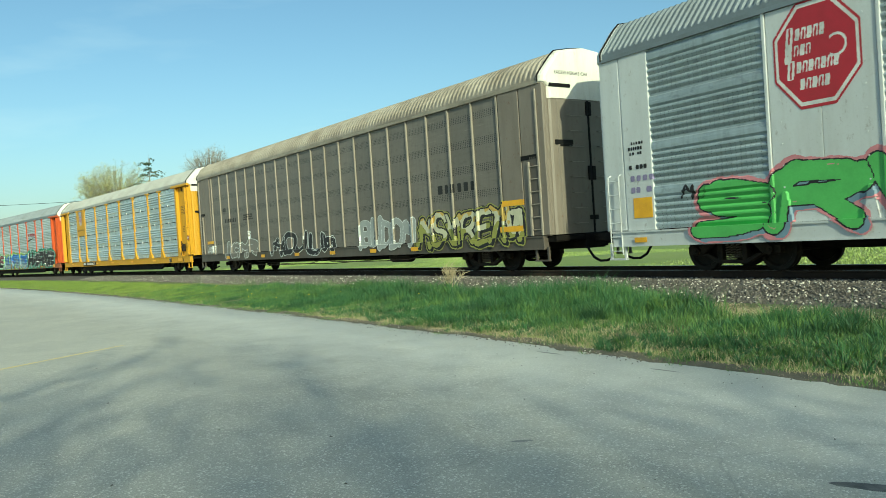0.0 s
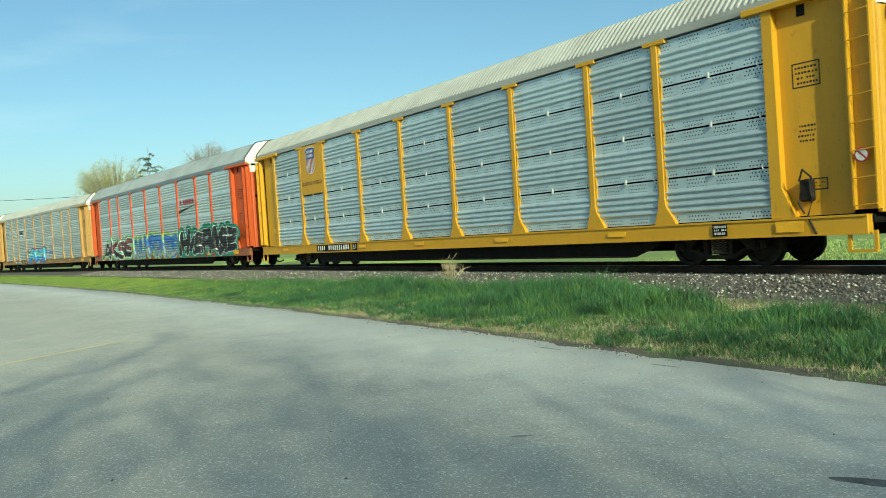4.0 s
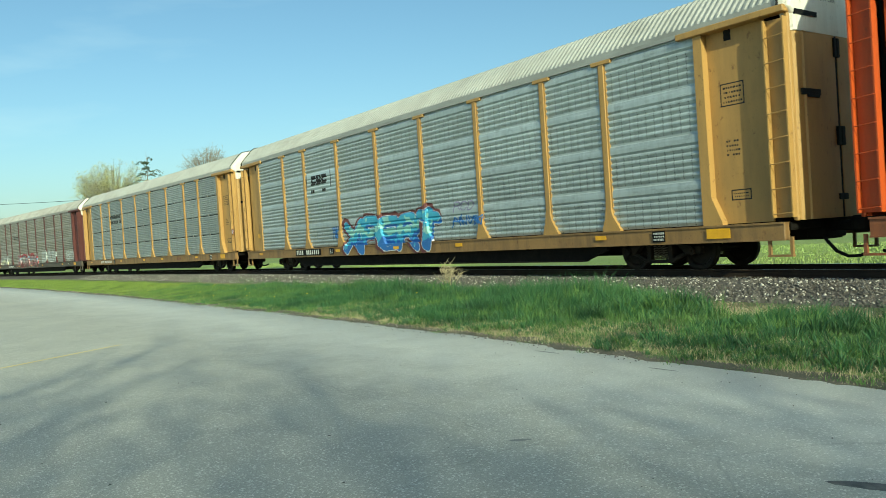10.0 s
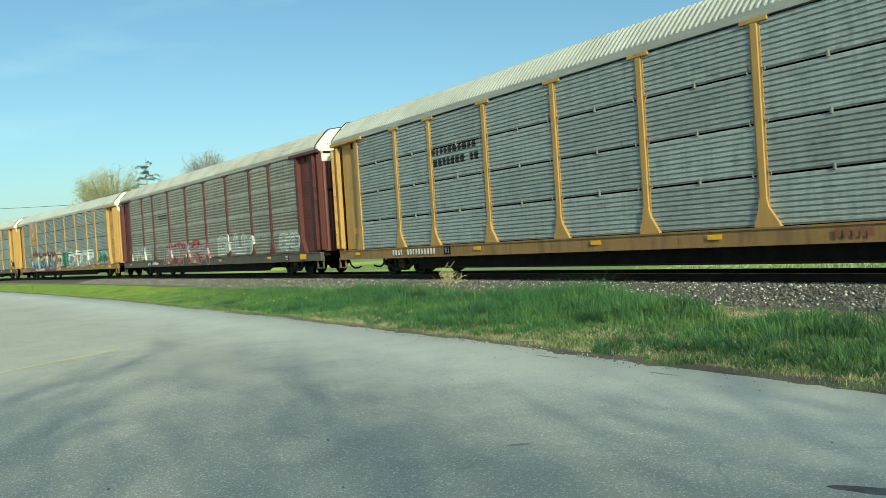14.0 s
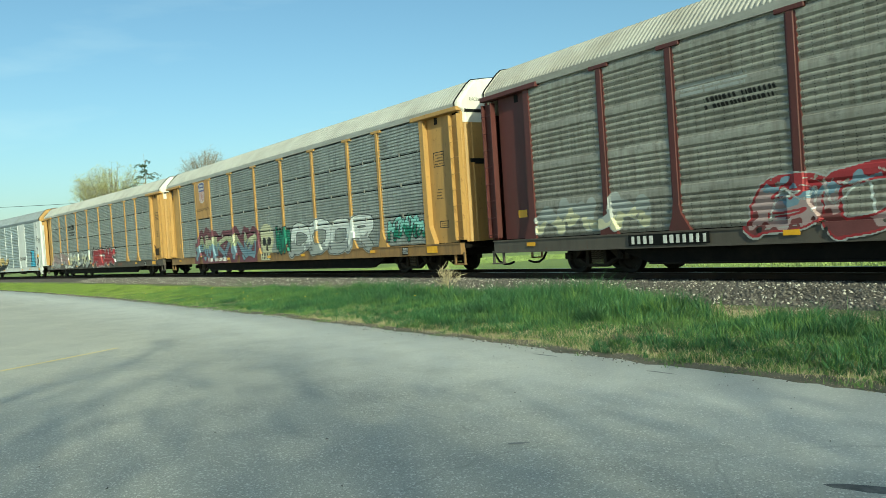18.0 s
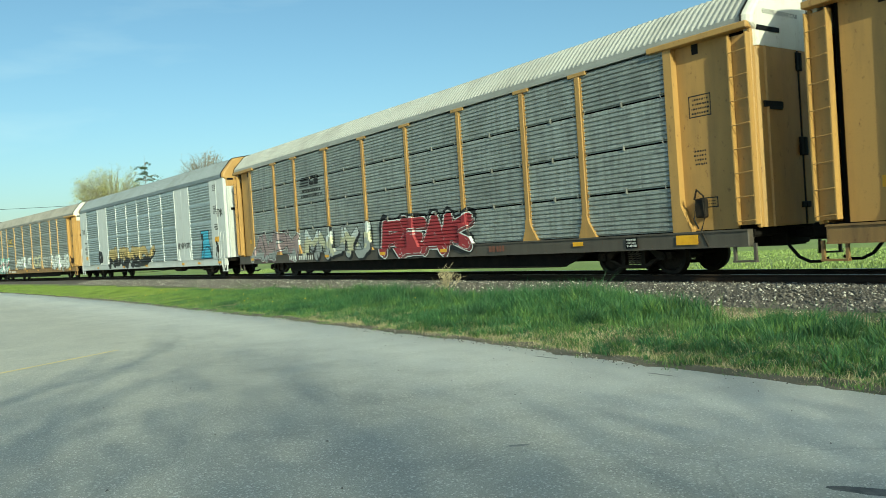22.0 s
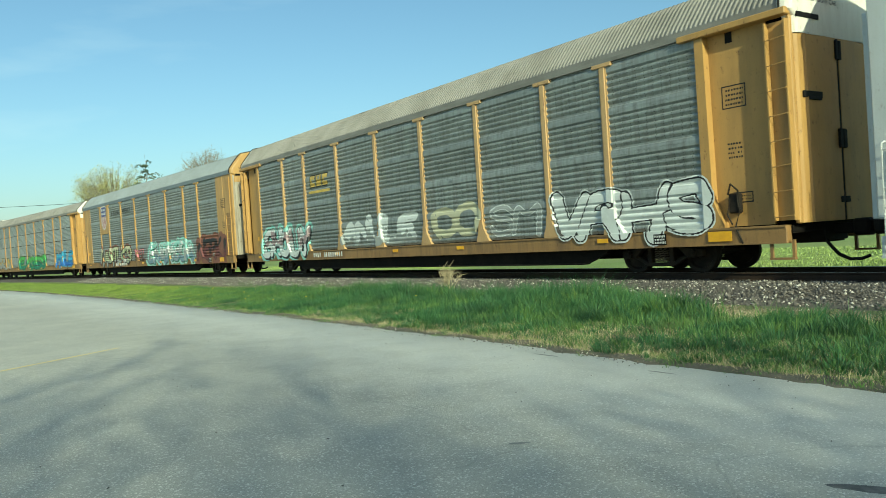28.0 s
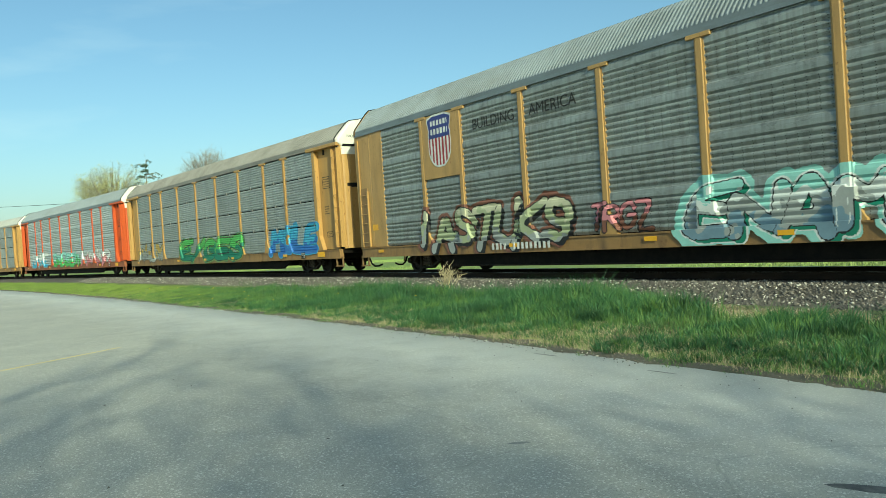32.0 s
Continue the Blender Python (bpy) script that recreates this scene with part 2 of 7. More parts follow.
M["cn_sheet"] = sheet_metal("brown_grey_sheet", (0.205, 0.183, 0.156), (0.12, 0.10, 0.08), 0.4, (0.085, 0.05, 0.017, 0.74, 0.30, 0.30), metal=0.1)
M["roof_white"] = plain("weathered_white_roof_steel", (0.385, 0.39, 0.365), 0.6, 0.05, (0.29, 0.29, 0.265), 0.8, 20)
M["roof_grey"] = plain("grey_roof_steel", (0.20, 0.235, 0.26), 0.55, 0.15, (0.15, 0.17, 0.18), 0.8, 20)
M["roof_pale"] = plain("pale_dusty_roof_steel", (0.36, 0.355, 0.325), 0.6, 0.05, (0.25, 0.24, 0.21), 0.8, 20)
M["roof_dust"] = plain("dusty_grey_roof_steel", (0.25, 0.24, 0.215), 0.6, 0.1, (0.17, 0.16, 0.14), 0.8, 20)
M["roof_brown"] = plain("brown_roof_steel", (0.34, 0.305, 0.245), 0.6, 0.1, (0.19, 0.16, 0.12), 0.8, 20)
M["dark"] = plain("grimy_black_steel", (0.010, 0.009, 0.008), 0.75, 0.0, (0.020, 0.016, 0.012), 3, 30, gloss=0.12)
# near-black, so the shade inside the cars is put into the colour
M["inner"] = plain("black_inside_shade", (0.010, 0.010, 0.010), 0.95, gloss=0.05)
M["truck"] = plain("oily_cast_steel", (0.020, 0.017, 0.014), 0.65, 0.1, (0.05, 0.036, 0.025), 4, 40, gloss=0.2)
M["wheel"] = plain("oily_wheel_steel", (0.020, 0.018, 0.016), 0.6, 0.2, (0.04, 0.032, 0.025), 5, 50, gloss=0.2)
M["tread"] = plain("polished_tread_steel", (0.45, 0.44, 0.42), 0.3, 0.9)
M["black_plate"] = plain("black_plate_paint", (0.010, 0.010, 0.010), 0.65, gloss=0.15)
M["sticker"] = plain("reflective_yellow_tape", (0.85, 0.45, 0.02), 0.35, 0.0, (0.7, 0.33, 0.02))
M["ink"] = plain("stencil_black", (0.02, 0.02, 0.02), 0.7)
M["white_ink"] = plain("stencil_white", (0.75, 0.75, 0.72), 0.7)
M["red_sign"] = plain("crimson_sign_paint", (0.42, 0.02, 0.035), 0.4, 0, (0.35, 0.02, 0.03))
M["gold_sign"] = plain("gold_sign_paint", (0.72, 0.50, 0.10), 0.45)
M["blue_sign"] = plain("navy_sign_paint", (0.03, 0.04, 0.22), 0.4)
for nm, c in dict(sp_white=(0.72, 0.75, 0.73), sp_black=(0.015, 0.015, 0.017), sp_green=(0.14, 0.50, 0.12), sp_lime=(0.34, 0.50, 0.13), sp_pink=(0.65, 0.25, 0.28),
                  sp_blue=(0.05, 0.18, 0.52), sp_sky=(0.10, 0.42, 0.62), sp_mint=(0.35, 0.66, 0.60), sp_red=(0.33, 0.03, 0.04), sp_maroon=(0.16, 0.05, 0.05),
                  sp_violet=(0.28, 0.24, 0.40), sp_brown=(0.22, 0.09, 0.06), sp_grey=(0.38, 0.40, 0.39), sp_gold=(0.60, 0.42, 0.10), sp_olive=(0.33, 0.33, 0.08),
                  sp_teal=(0.03, 0.22, 0.14), sp_cream=(0.62, 0.60, 0.42), sp_slate=(0.20, 0.30, 0.38), sp_moss=(0.42, 0.46, 0.28), sp_rose=(0.40, 0.30, 0.30), sp_green_soft=(0.22, 0.48, 0.22), sp_sand=(0.50, 0.38, 0.16), sp_taupe=(0.23, 0.215, 0.19), sp_plum=(0.17, 0.055, 0.075)).items():
    M[nm] = plain("spray_" + nm[3:], c, 0.6, 0, tuple(x * 0.8 for x in c), 2.0, 30, 0.05, 0.003, 0.2)
# ---- the line: an arc, s metres along it, q metres to its near side ----
ARC_Y, ARC_TURN, ARC_BEND = 26.778, -0.96112, -0.002
CENTRE = np.array([-math.sin(ARC_TURN) / ARC_BEND, ARC_Y + math.cos(ARC_TURN) / ARC_BEND])


# ---- materials of the ground ----
def ground_materials():
    k = Nodes("asphalt")
    v = k.coords((1, 1, 1), False)
    big, mid, grit = k.noise(v, 0.25, 5.0), k.noise(v, 1.6, 5.0), k.noise(v, 75.0, 3.0, 0.75)
    vo = k.n.new("ShaderNodeTexVoronoi")
    vo.inputs["Scale"].default_value = 75.0
    k.l.new(v, vo.inputs["Vector"])
    col = k.mix(k.ramp(big, 0.35, 0.7), (0.44, 0.425, 0.36), (0.575, 0.55, 0.45))
    col = k.mix(k.math("MULTIPLY", k.ramp(mid, 0.45, 0.75), 0.5), col, (0.35, 0.338, 0.29))
    col = k.mix(k.math("MULTIPLY", k.ramp(vo.outputs["Color"], 0.70, 0.82), 0.8), col, (0.86, 0.83, 0.74))
    col = k.mix(k.math("MULTIPLY", k.ramp(grit, 0.50, 0.74), 0.75), col, (0.14, 0.14, 0.135))
    # pale dust and worn grit that gather along the edge of the asphalt
    sep = k.n.new("ShaderNodeSeparateXYZ")
    k.l.new(v, sep.inputs[0])
    dx, dy = k.math("SUBTRACT", sep.outputs[0], float(CENTRE[0])), k.math("SUBTRACT", sep.outputs[1], float(CENTRE[1]))
    far = k.math("SQRT", k.math("ADD", k.math("MULTIPLY", dx, dx), k.math("MULTIPLY", dy, dy)))
    inward = k.math("SUBTRACT", 1 / abs(ARC_BEND) - 7.6, far)
    inward = k.math("ADD", inward, k.math("MULTIPLY", k.math("SUBTRACT", mid, 0.5), 2.4))
    dust = k.math("SUBTRACT", 1.0, k.ramp(inward, 0.3, 3.6))
    col = k.mix(k.math("MULTIPLY", dust, 0.62), col, (0.76, 0.77, 0.73))
    # hairline cracks
    cr = k.n.new("ShaderNodeTexVoronoi")
    cr.feature = "DISTANCE_TO_EDGE"
    cr.inputs["Scale"].default_value = 0.11
    wob = k.n.new("ShaderNodeVectorMath")
    wob.operation = "ADD"
    k.l.new(v, wob.inputs[0])
    nz = k.n.new("ShaderNodeTexNoise")
    nz.inputs["Scale"].default_value, nz.inputs["Detail"].default_value = 0.7, 6.0
    k.l.new(v, nz.inputs["Vector"])
    k.l.new(nz.outputs["Color"], wob.inputs[1])
    k.l.new(wob.outputs[0], cr.inputs["Vector"])
    line = k.math("LESS_THAN", cr.outputs["Distance"], 0.0015)
    col = k.mix(k.math("MULTIPLY", line, 0.13), col, (0.04, 0.04, 0.04))
    k.put(k.bsdf.inputs["Base Color"], col)
    k.bsdf.inputs["Roughness"].default_value = 0.82
    k.bump(k.math("ADD", grit, k.math("MULTIPLY", vo.outputs["Distance"], 0.8)), 0.7, 0.009)
    M["asphalt"] = k.m
    k = Nodes("turf")
    v = k.coords((1, 1, 1), False)
    a, b, c = k.noise(v, 0.12, 5.0), k.noise(v, 1.5, 5.0), k.noise(v, 22.0, 4.0)
    col = k.mix(k.ramp(a, 0.35, 0.7), (0.21, 0.29, 0.07), (0.30, 0.345, 0.10))
    col = k.mix(k.math("MULTIPLY", k.ramp(b, 0.5, 0.8), 0.4), col, (0.20, 0.18, 0.09))
    col = k.mix(k.math("MULTIPLY", k.ramp(c, 0.4, 0.75), 0.35), col, (0.07, 0.12, 0.025))
    k.put(k.bsdf.inputs["Base Color"], col)
    k.bsdf.inputs["Roughness"].default_value = 0.9
    k.bump(c, 0.8, 0.05)
    M["turf"] = k.m
    M["soil"] = plain("gravelly_soil", (0.155, 0.14, 0.105), 0.95, 0, (0.07, 0.075, 0.05), 2.6, 45, 1.0, 0.03, 0.7)
    M["thatch"] = plain("thatch_and_soil", (0.12, 0.155, 0.06), 0.95, 0, (0.17, 0.145, 0.085), 1.8, 40, 1.0, 0.03, 0.7)
    M["ballast"] = plain("ballast_bed", (0.14, 0.125, 0.11), 0.9, 0, (0.09, 0.075, 0.06), 1.2, 28, 0.9, 0.04, 0.6)
    for nm, c1, c2 in (("grass", (0.030, 0.105, 0.042), (0.075, 0.175, 0.052)), ("grass_bright", (0.13, 0.215, 0.035), (0.25, 0.32, 0.06)), ("grass_mid", (0.075, 0.17, 0.044), (0.16, 0.255, 0.058)), ("grass_field", (0.27, 0.38, 0.10), (0.36, 0.44, 0.14)), ("straw", (0.42, 0.35, 0.21), (0.54, 0.46, 0.29)),
                       ("leaf_young", (0.50, 0.48, 0.17), (0.38, 0.40, 0.15)), ("bud", (0.30, 0.25, 0.16), (0.34, 0.29, 0.16)), ("needles", (0.06, 0.105, 0.06), (0.09, 0.14, 0.07)), ("leaf_full", (0.05, 0.12, 0.025), (0.08, 0.17, 0.03))):
        k = Nodes(nm)
        isl = k.n.new("ShaderNodeNewGeometry").outputs["Random Per Island"]
        wide = k.noise(k.coords((1, 1, 1), False), 1.1, 4.0)
        col = k.mix(isl, c1, c2)
        col = k.mix(k.math("MULTIPLY", k.ramp(wide, 0.42, 0.66), 0.75), col, tuple(x * 0.5 for x in c1))
        k.put(k.bsdf.inputs["Base Color"], col)
        k.bsdf.inputs["Roughness"].default_value = 0.6
        k.bsdf.inputs["Subsurface Weight"].default_value = 0.0
        M[nm] = k.m
    k = Nodes("crushed_stone")
    isl = k.n.new("ShaderNodeNewGeometry").outputs["Random Per Island"]
    fine = k.noise(k.coords((1, 1, 1), False), 40.0, 3.0)
    col = k.mix(k.ramp(isl, 0.0, 0.8), (0.085, 0.082, 0.08), (0.22, 0.20, 0.175))
    col = k.mix(k.ramp(isl, 0.87, 0.90), col, (0.74, 0.70, 0.62))
    col = k.mix(k.math("MULTIPLY", fine, 0.5), col, (0.10, 0.085, 0.07))
    k.put(k.bsdf.inputs["Base Color"], col)
    k.bsdf.inputs["Roughness"].default_value = 0.85
    M["stone"] = k.m
    M["rail"] = plain("rusty_rail_steel", (0.036, 0.028, 0.023), 0.75, 0.1, (0.06, 0.04, 0.028), 2, 40, gloss=0.2)
    M["tie"] = plain("tarred_timber", (0.06, 0.05, 0.04), 0.85, 0, (0.11, 0.09, 0.07), 4, 50)
    M["line_paint"] = plain("worn_yellow_line", (0.86, 0.70, 0.30), 0.8, 0, (0.66, 0.58, 0.36), 6, 60)
    M["bark"] = plain("grey_bark", (0.24, 0.20, 0.15), 0.9, 0, (0.16, 0.13, 0.10), 4, 30, 0.6, 0.03)
    M["siding"] = plain("pale_siding", (0.62, 0.60, 0.56), 0.7)
    M["shingle"] = plain("grey_shingles", (0.16, 0.155, 0.15), 0.85)
    M["glass_dark"] = plain("dark_window_glass", (0.03, 0.035, 0.04), 0.15)
    M["worn_patch"] = plain("worn_tar_patch", (0.27, 0.27, 0.25), 0.8, 0, (0.36, 0.35, 0.32), 9, 90, 0.4, 0.006)
    M["patch"] = plain("dark_tar_patch", (0.10, 0.10, 0.095), 0.8, 0, (0.22, 0.21, 0.19), 9, 90, 0.4, 0.006)


ground_materials()

def rail_z(s):
    return 0.527 + 0.00106 * s


def track(s):
    a = ARC_TURN + ARC_BEND * s
    return (math.sin(a) - math.sin(ARC_TURN)) / ARC_BEND, ARC_Y - (math.cos(a) - math.cos(ARC_TURN)) / ARC_BEND, a


def place(s, q, z=0.0):
    x, y, a = track(s)
    return Vector((x + math.sin(a) * q, y - math.cos(a) * q, z))


def place_np(s, q):
    a = ARC_TURN + ARC_BEND * s
    x, y = (np.sin(a) - math.sin(ARC_TURN)) / ARC_BEND, ARC_Y - (np.cos(a) - math.cos(ARC_TURN)) / ARC_BEND
    return x + np.sin(a) * q, y - np.cos(a) * q


def q_of(x, y):
    return 1 / abs(ARC_BEND) - np.hypot(x - CENTRE[0], y - CENTRE[1])


def sweep(profile, s0, s1, ds, wobble=0.0, lift=rail_z):
    """A profile of (q, z) drawn along the line; z counts from the rail top."""
    n = max(2, int(round((s1 - s0) / ds)) + 1)
    verts, faces, m = [], [], len(profile)
    for i in range(n):
        s = s0 + (s1 - s0) * i / (n - 1)
        for j, (q, z) in enumerate(profile):
            w = wobble * noise.noise(Vector((s * 0.9, q * 1.7, 3.0))) if wobble else 0.0
            verts.append(place(s, q + w, z + lift(s) + w * 0.4))
    for i in range(n - 1):
        for j in range(m - 1):
            faces.append((i * m + j, i * m + j + 1, (i + 1) * m + j + 1, (i + 1) * m + j))
    return verts, faces


def road_edge(s):
    return 7.62 + 0.16 * noise.noise(Vector((s * 0.35, 0.3, 0))) + 0.07 * noise.noise(Vector((s * 1.7, 4.3, 0)))


EDGE_S = np.arange(-130, 65, 0.1)
EDGE_Q = np.array([road_edge(s) for s in EDGE_S])


def edge_q(s):
    return np.interp(s, EDGE_S, EDGE_Q)


# ---- the ground, one sheet to the horizon ----
def make_ground():
    fine = np.arange(-70, 70.1, 1.0)
    far = np.array([85, 110, 150, 220, 350, 600, 1100, 2000])
    xs = np.concatenate([-far[::-1] - 15, fine - 15, far - 15])
    ys = np.concatenate([-far[::-1] + 25, fine + 25, far + 25])
    X, Y = np.meshgrid(xs, ys)
    q = q_of(X, Y)
    near = (np.abs(X + 15) < 80) & (np.abs(Y - 25) < 90)
    z = np.where(q > 8.2, -0.06, np.interp(q, [-30, -8, -3, 3, 5.5, 7.5, 8.2], [-0.05, 0.12, 0.15, 0.15, 0.10, 0.0, -0.06]))
    z = np.where(near, z, np.minimum(z, -0.06))
    z = z + np.where(q < -3, 0.10 * np.sin(X * 0.23) * np.sin(Y * 0.19 + 1), 0)
    n = len(xs)
    verts = np.stack([X, Y, z], -1).reshape(-1, 3)
    faces = [(j * n + i, j * n + i + 1, (j + 1) * n + i + 1, (j + 1) * n + i) for j in range(len(ys) - 1) for i in range(n - 1)]
    ob = part("ground", mesh_of("ground", verts.tolist(), faces, True), M["turf"], None)
    tagged(ob, "spring-green grassy ground reaching to the horizon", "ground", kind="structure")


make_ground()


def sweep_strip(s0, s1):
    v, f = [], []
    qs = (3.15, 4.0, 4.8, 5.5, 6.3, 7.0, 7.4)
    for i, s in enumerate(np.arange(s0, s1, 0.5)):
        v += [place(s, q, float(np.interp(q, [3, 5.5, 7.5], [0.15, 0.10, 0.0])) + (0.008 if q < 7.3 else -0.03) + 0.01 * abs(noise.noise(Vector((s, q * 2, 0))))) for q in qs]
        if i:
            a = (i - 1) * 7
            f += [(a + j, a + j + 1, a + j + 8, a + j + 7) for j in range(6)]
    return mesh_of("verge", v, f, True)


def make_road():
    verts, faces = [], []
    ss = list(np.arange(-120, 60.1, 0.5))
    qs = [0, 0.03, 1.5, 4, 8, 12, 17, 24, 31]
    for s in ss:
        e = road_edge(s)
        for j, q in enumerate(qs):
            z = (-0.055, 0.0, 0.006, 0, 0, 0, 0, 0, 0)[j]
            verts.append(place(s, e + q, z))
    m = len(qs)
    for i in range(len(ss) - 1):
        for j in range(m - 1):
            faces.append((i * m + j, i * m + j + 1, (i + 1) * m + j + 1, (i + 1) * m + j))
    ob = part("road", mesh_of("road", verts, faces, True), M["asphalt"], None)
    tagged(ob, "worn grey asphalt with fine cracks and pale grit", "road", kind="structure")
    # a strip of bare gravelly soil along the edge
    v, f = [], []
    for i, s in enumerate(np.arange(-70, 30, 0.11)):
        e = road_edge(s)
        w = 0.03 + 0.20 * noise.noise(Vector((s * 0.8, 9.0, 0))) + 0.10 * noise.noise(Vector((s * 3.1, 2.0, 0)))
        out = 0.02 + 0.16 * noise.noise(Vector((s * 1.3, 1, 0))) + 0.10 * noise.noise(Vector((s * 5.3, 7, 0)))
        out = max(out, 0.02)
        v += [place(s, e + out + 0.03, -0.004), place(s, e + out, 0.006), place(s, e - 0.1 - w, 0.020), place(s, e - 0.42 - w, -0.01)]
        if i:
            a = (i - 1) * 4
            f += [(a + j, a + j + 1, a + j + 5, a + j + 4) for j in range(3)]
    part_verge = sweep_strip(-75, 30)
    tagged(part("verge", part_verge, M["thatch"], None), "dark thatch of soil and old grass under the verge", "verge", kind="structure")
    ob = part("road_shoulder", mesh_of("road_shoulder", v, f, True), M["soil"], None)
    tagged(ob, "thin strip of bare gravelly soil beside the asphalt", "shoulder", kind="structure")


make_road()


def make_line():
    v, f = sweep([(3.6, -0.60), (3.0, -0.36), (2.3, -0.24), (1.75, -0.17), (-1.75, -0.17), (-2.3, -0.26), (-3.4, -0.60)], -130, 45, 0.5, 0.09)
    tagged(part("ballast_bed", mesh_of("ballast_bed", v, f, True), M["ballast"], None), "raised bed of crushed grey ballast under the track", "ballast", kind="structure")
    prof = [(-0.07, -0.17), (-0.07, -0.155), (-0.012, -0.14), (-0.012, -0.045), (-0.036, -0.035), (-0.036, -0.004), (-0.03, 0.0), (0.03, 0.0), (0.036, -0.004), (0.036, -0.035), (0.012, -0.045), (0.012, -0.14), (0.07, -0.155), (0.07, -0.17)]
    for side in (1, -1):
        v, f = sweep([(q + side * 0.7525, z) for q, z in prof], -130, 45, 1.0)
        me = mesh_of("rail", v, f)
        ob = part("rail", me, [M["rail"], M["tread"]], None)
        for i, p in enumerate(me.polygons):
            if i % 13 == 6:
                p.material_index = 1
        tagged(ob, "rusty steel rail with a polished running surface", "rail", group="rails of the track", kind="structure")
    bm = bmesh.new()
    add_box(bm, -0.115, 0.115, -1.3, 1.3, -0.35, -0.172, 0.012)
    me = bpy.data.meshes.new("tie")
    bm.to_mesh(me)
    bm.free()
    base = new("track_ties")
    tagged(base, "row of dark tarred timber ties under the rails", "ties", kind="structure")
    s = -62.0
    while s < 30:
        x, y, a = track(s)
        part("tie", me, M["tie"], base, m=pose(x, y, rail_z(s) + random.uniform(-0.008, 0.004), 0, 0, math.degrees(a) + random.uniform(-1, 1)))
        s += 0.53


make_line()


# ---- loose stuff: stones and blades, joined ----
def scatter_mesh(name, verts, faces_per, tris):
    """verts (n, k, 3); tris: index triples within one piece."""
    n, k = verts.shape[:2]
    me = bpy.data.meshes.new(name)
    idx = (np.asarray(tris)[None] + (np.arange(n) * k)[:, None, None]).reshape(-1)
    nf = len(idx) // 3
    me.vertices.add(n * k)
    me.vertices.foreach_set("co", verts.astype(np.float32).reshape(-1))
    me.loops.add(len(idx))
    me.loops.foreach_set("vertex_index", idx.astype(np.int32))
    me.polygons.add(nf)
    me.polygons.foreach_set("loop_start", (np.arange(nf) * 3).astype(np.int32))
    me.update(calc_edges=True)
    return me


def stones(name, n, srange, q_pick, z_of, size, rng, label, material="stone"):
    s = rng.uniform(*srange, n) if not callable(srange) else srange(n)
    q = q_pick(n, s)
    x, y = place_np(s, q)
    z = z_of(s, q)
    r = size[0] + (size[1] - size[0]) * rng.random(n) ** 2
    octa = np.array([(1, 0, 0), (0, 1, 0), (-1, 0, 0), (0, -1, 0), (0, 0, 0.75), (0, 0, -0.75)], float)
    v = octa[None] * r[:, None, None] * rng.uniform(0.6, 1.25, (n, 6, 1)) + rng.normal(0, 0.22, (n, 6, 3)) * r[:, None, None]
    v += np.stack([x, y, z], -1)[:, None]
    tris = [(0, 1, 4), (1, 2, 4), (2, 3, 4), (3, 0, 4), (1, 0, 5), (2, 1, 5), (3, 2, 5), (0, 3, 5)]
    ob = part(name, scatter_mesh(name, v, 8, tris), M[material], None)
    tagged(ob, label, "stones", kind="stuff")


def ballast_height(s, q):
    return rail_z(s) + np.interp(q, [-3.4, -2.3, -1.75, 1.75, 2.3, 3.0, 3.6], [-0.60, -0.26, -0.17, -0.17, -0.24, -0.36, -0.60])


def verge_height(s, q):
    return np.interp(q, [-30, -8, -3, 3, 5.5, 7.5, 8.2], [-0.05, 0.12, 0.15, 0.15, 0.10, 0.0, 0.0])


def blades(name, n, srange, qrange, height, material, label, rng, keep=None, width=0.007, lean=0.45, base=verge_height, bias=1.0):
    s = srange[0] + (srange[1] - srange[0]) * rng.random(n) ** bias
    q = rng.uniform(*qrange, n)
    # tufts: draw blades together and let their height follow a slow pattern
    tuft = np.sin(s * 1.9 + 3 * np.sin(q * 1.3)) * np.sin(q * 2.3 + 2 * np.sin(s * 0.8)) + 0.6 * np.sin(s * 5.3 + q * 3.1)
    if keep is not None:
        ok = keep(s, q, tuft, rng)
        s, q, tuft = s[ok], q[ok], tuft[ok]
        n = len(s)
    x, y = place_np(s, q)
    h = height(s, q) * rng.uniform(0.5, 1.15, n) * np.clip(1 + 0.22 * tuft, 0.5, 1.22)
    a = rng.uniform(0, math.tau, n)
    w = width * rng.uniform(0.7, 1.4, n)
    b = np.stack([x, y, base(s, q) - 0.01], -1)
    side = np.stack([np.cos(a), np.sin(a), np.zeros(n)], -1) * w[:, None]
    dirn = rng.uniform(0, math.tau, n)
    out = np.stack([np.cos(dirn), np.sin(dirn), np.zeros(n)], -1) * (h * lean * rng.random(n))[:, None]
    up = np.stack([np.zeros(n), np.zeros(n), h], -1)
    v = np.stack([b - side, b + side, b + side * 0.8 + up * 0.55 + out * 0.35, b - side * 0.8 + up * 0.55 + out * 0.35, b + up * 0.95 + out], 1)
    ob = part(name, scatter_mesh(name, v, 3, [(0, 1, 2), (0, 2, 3), (3, 2, 4)]), M[material], None)
    tagged(ob, label, "grass", kind="stuff")


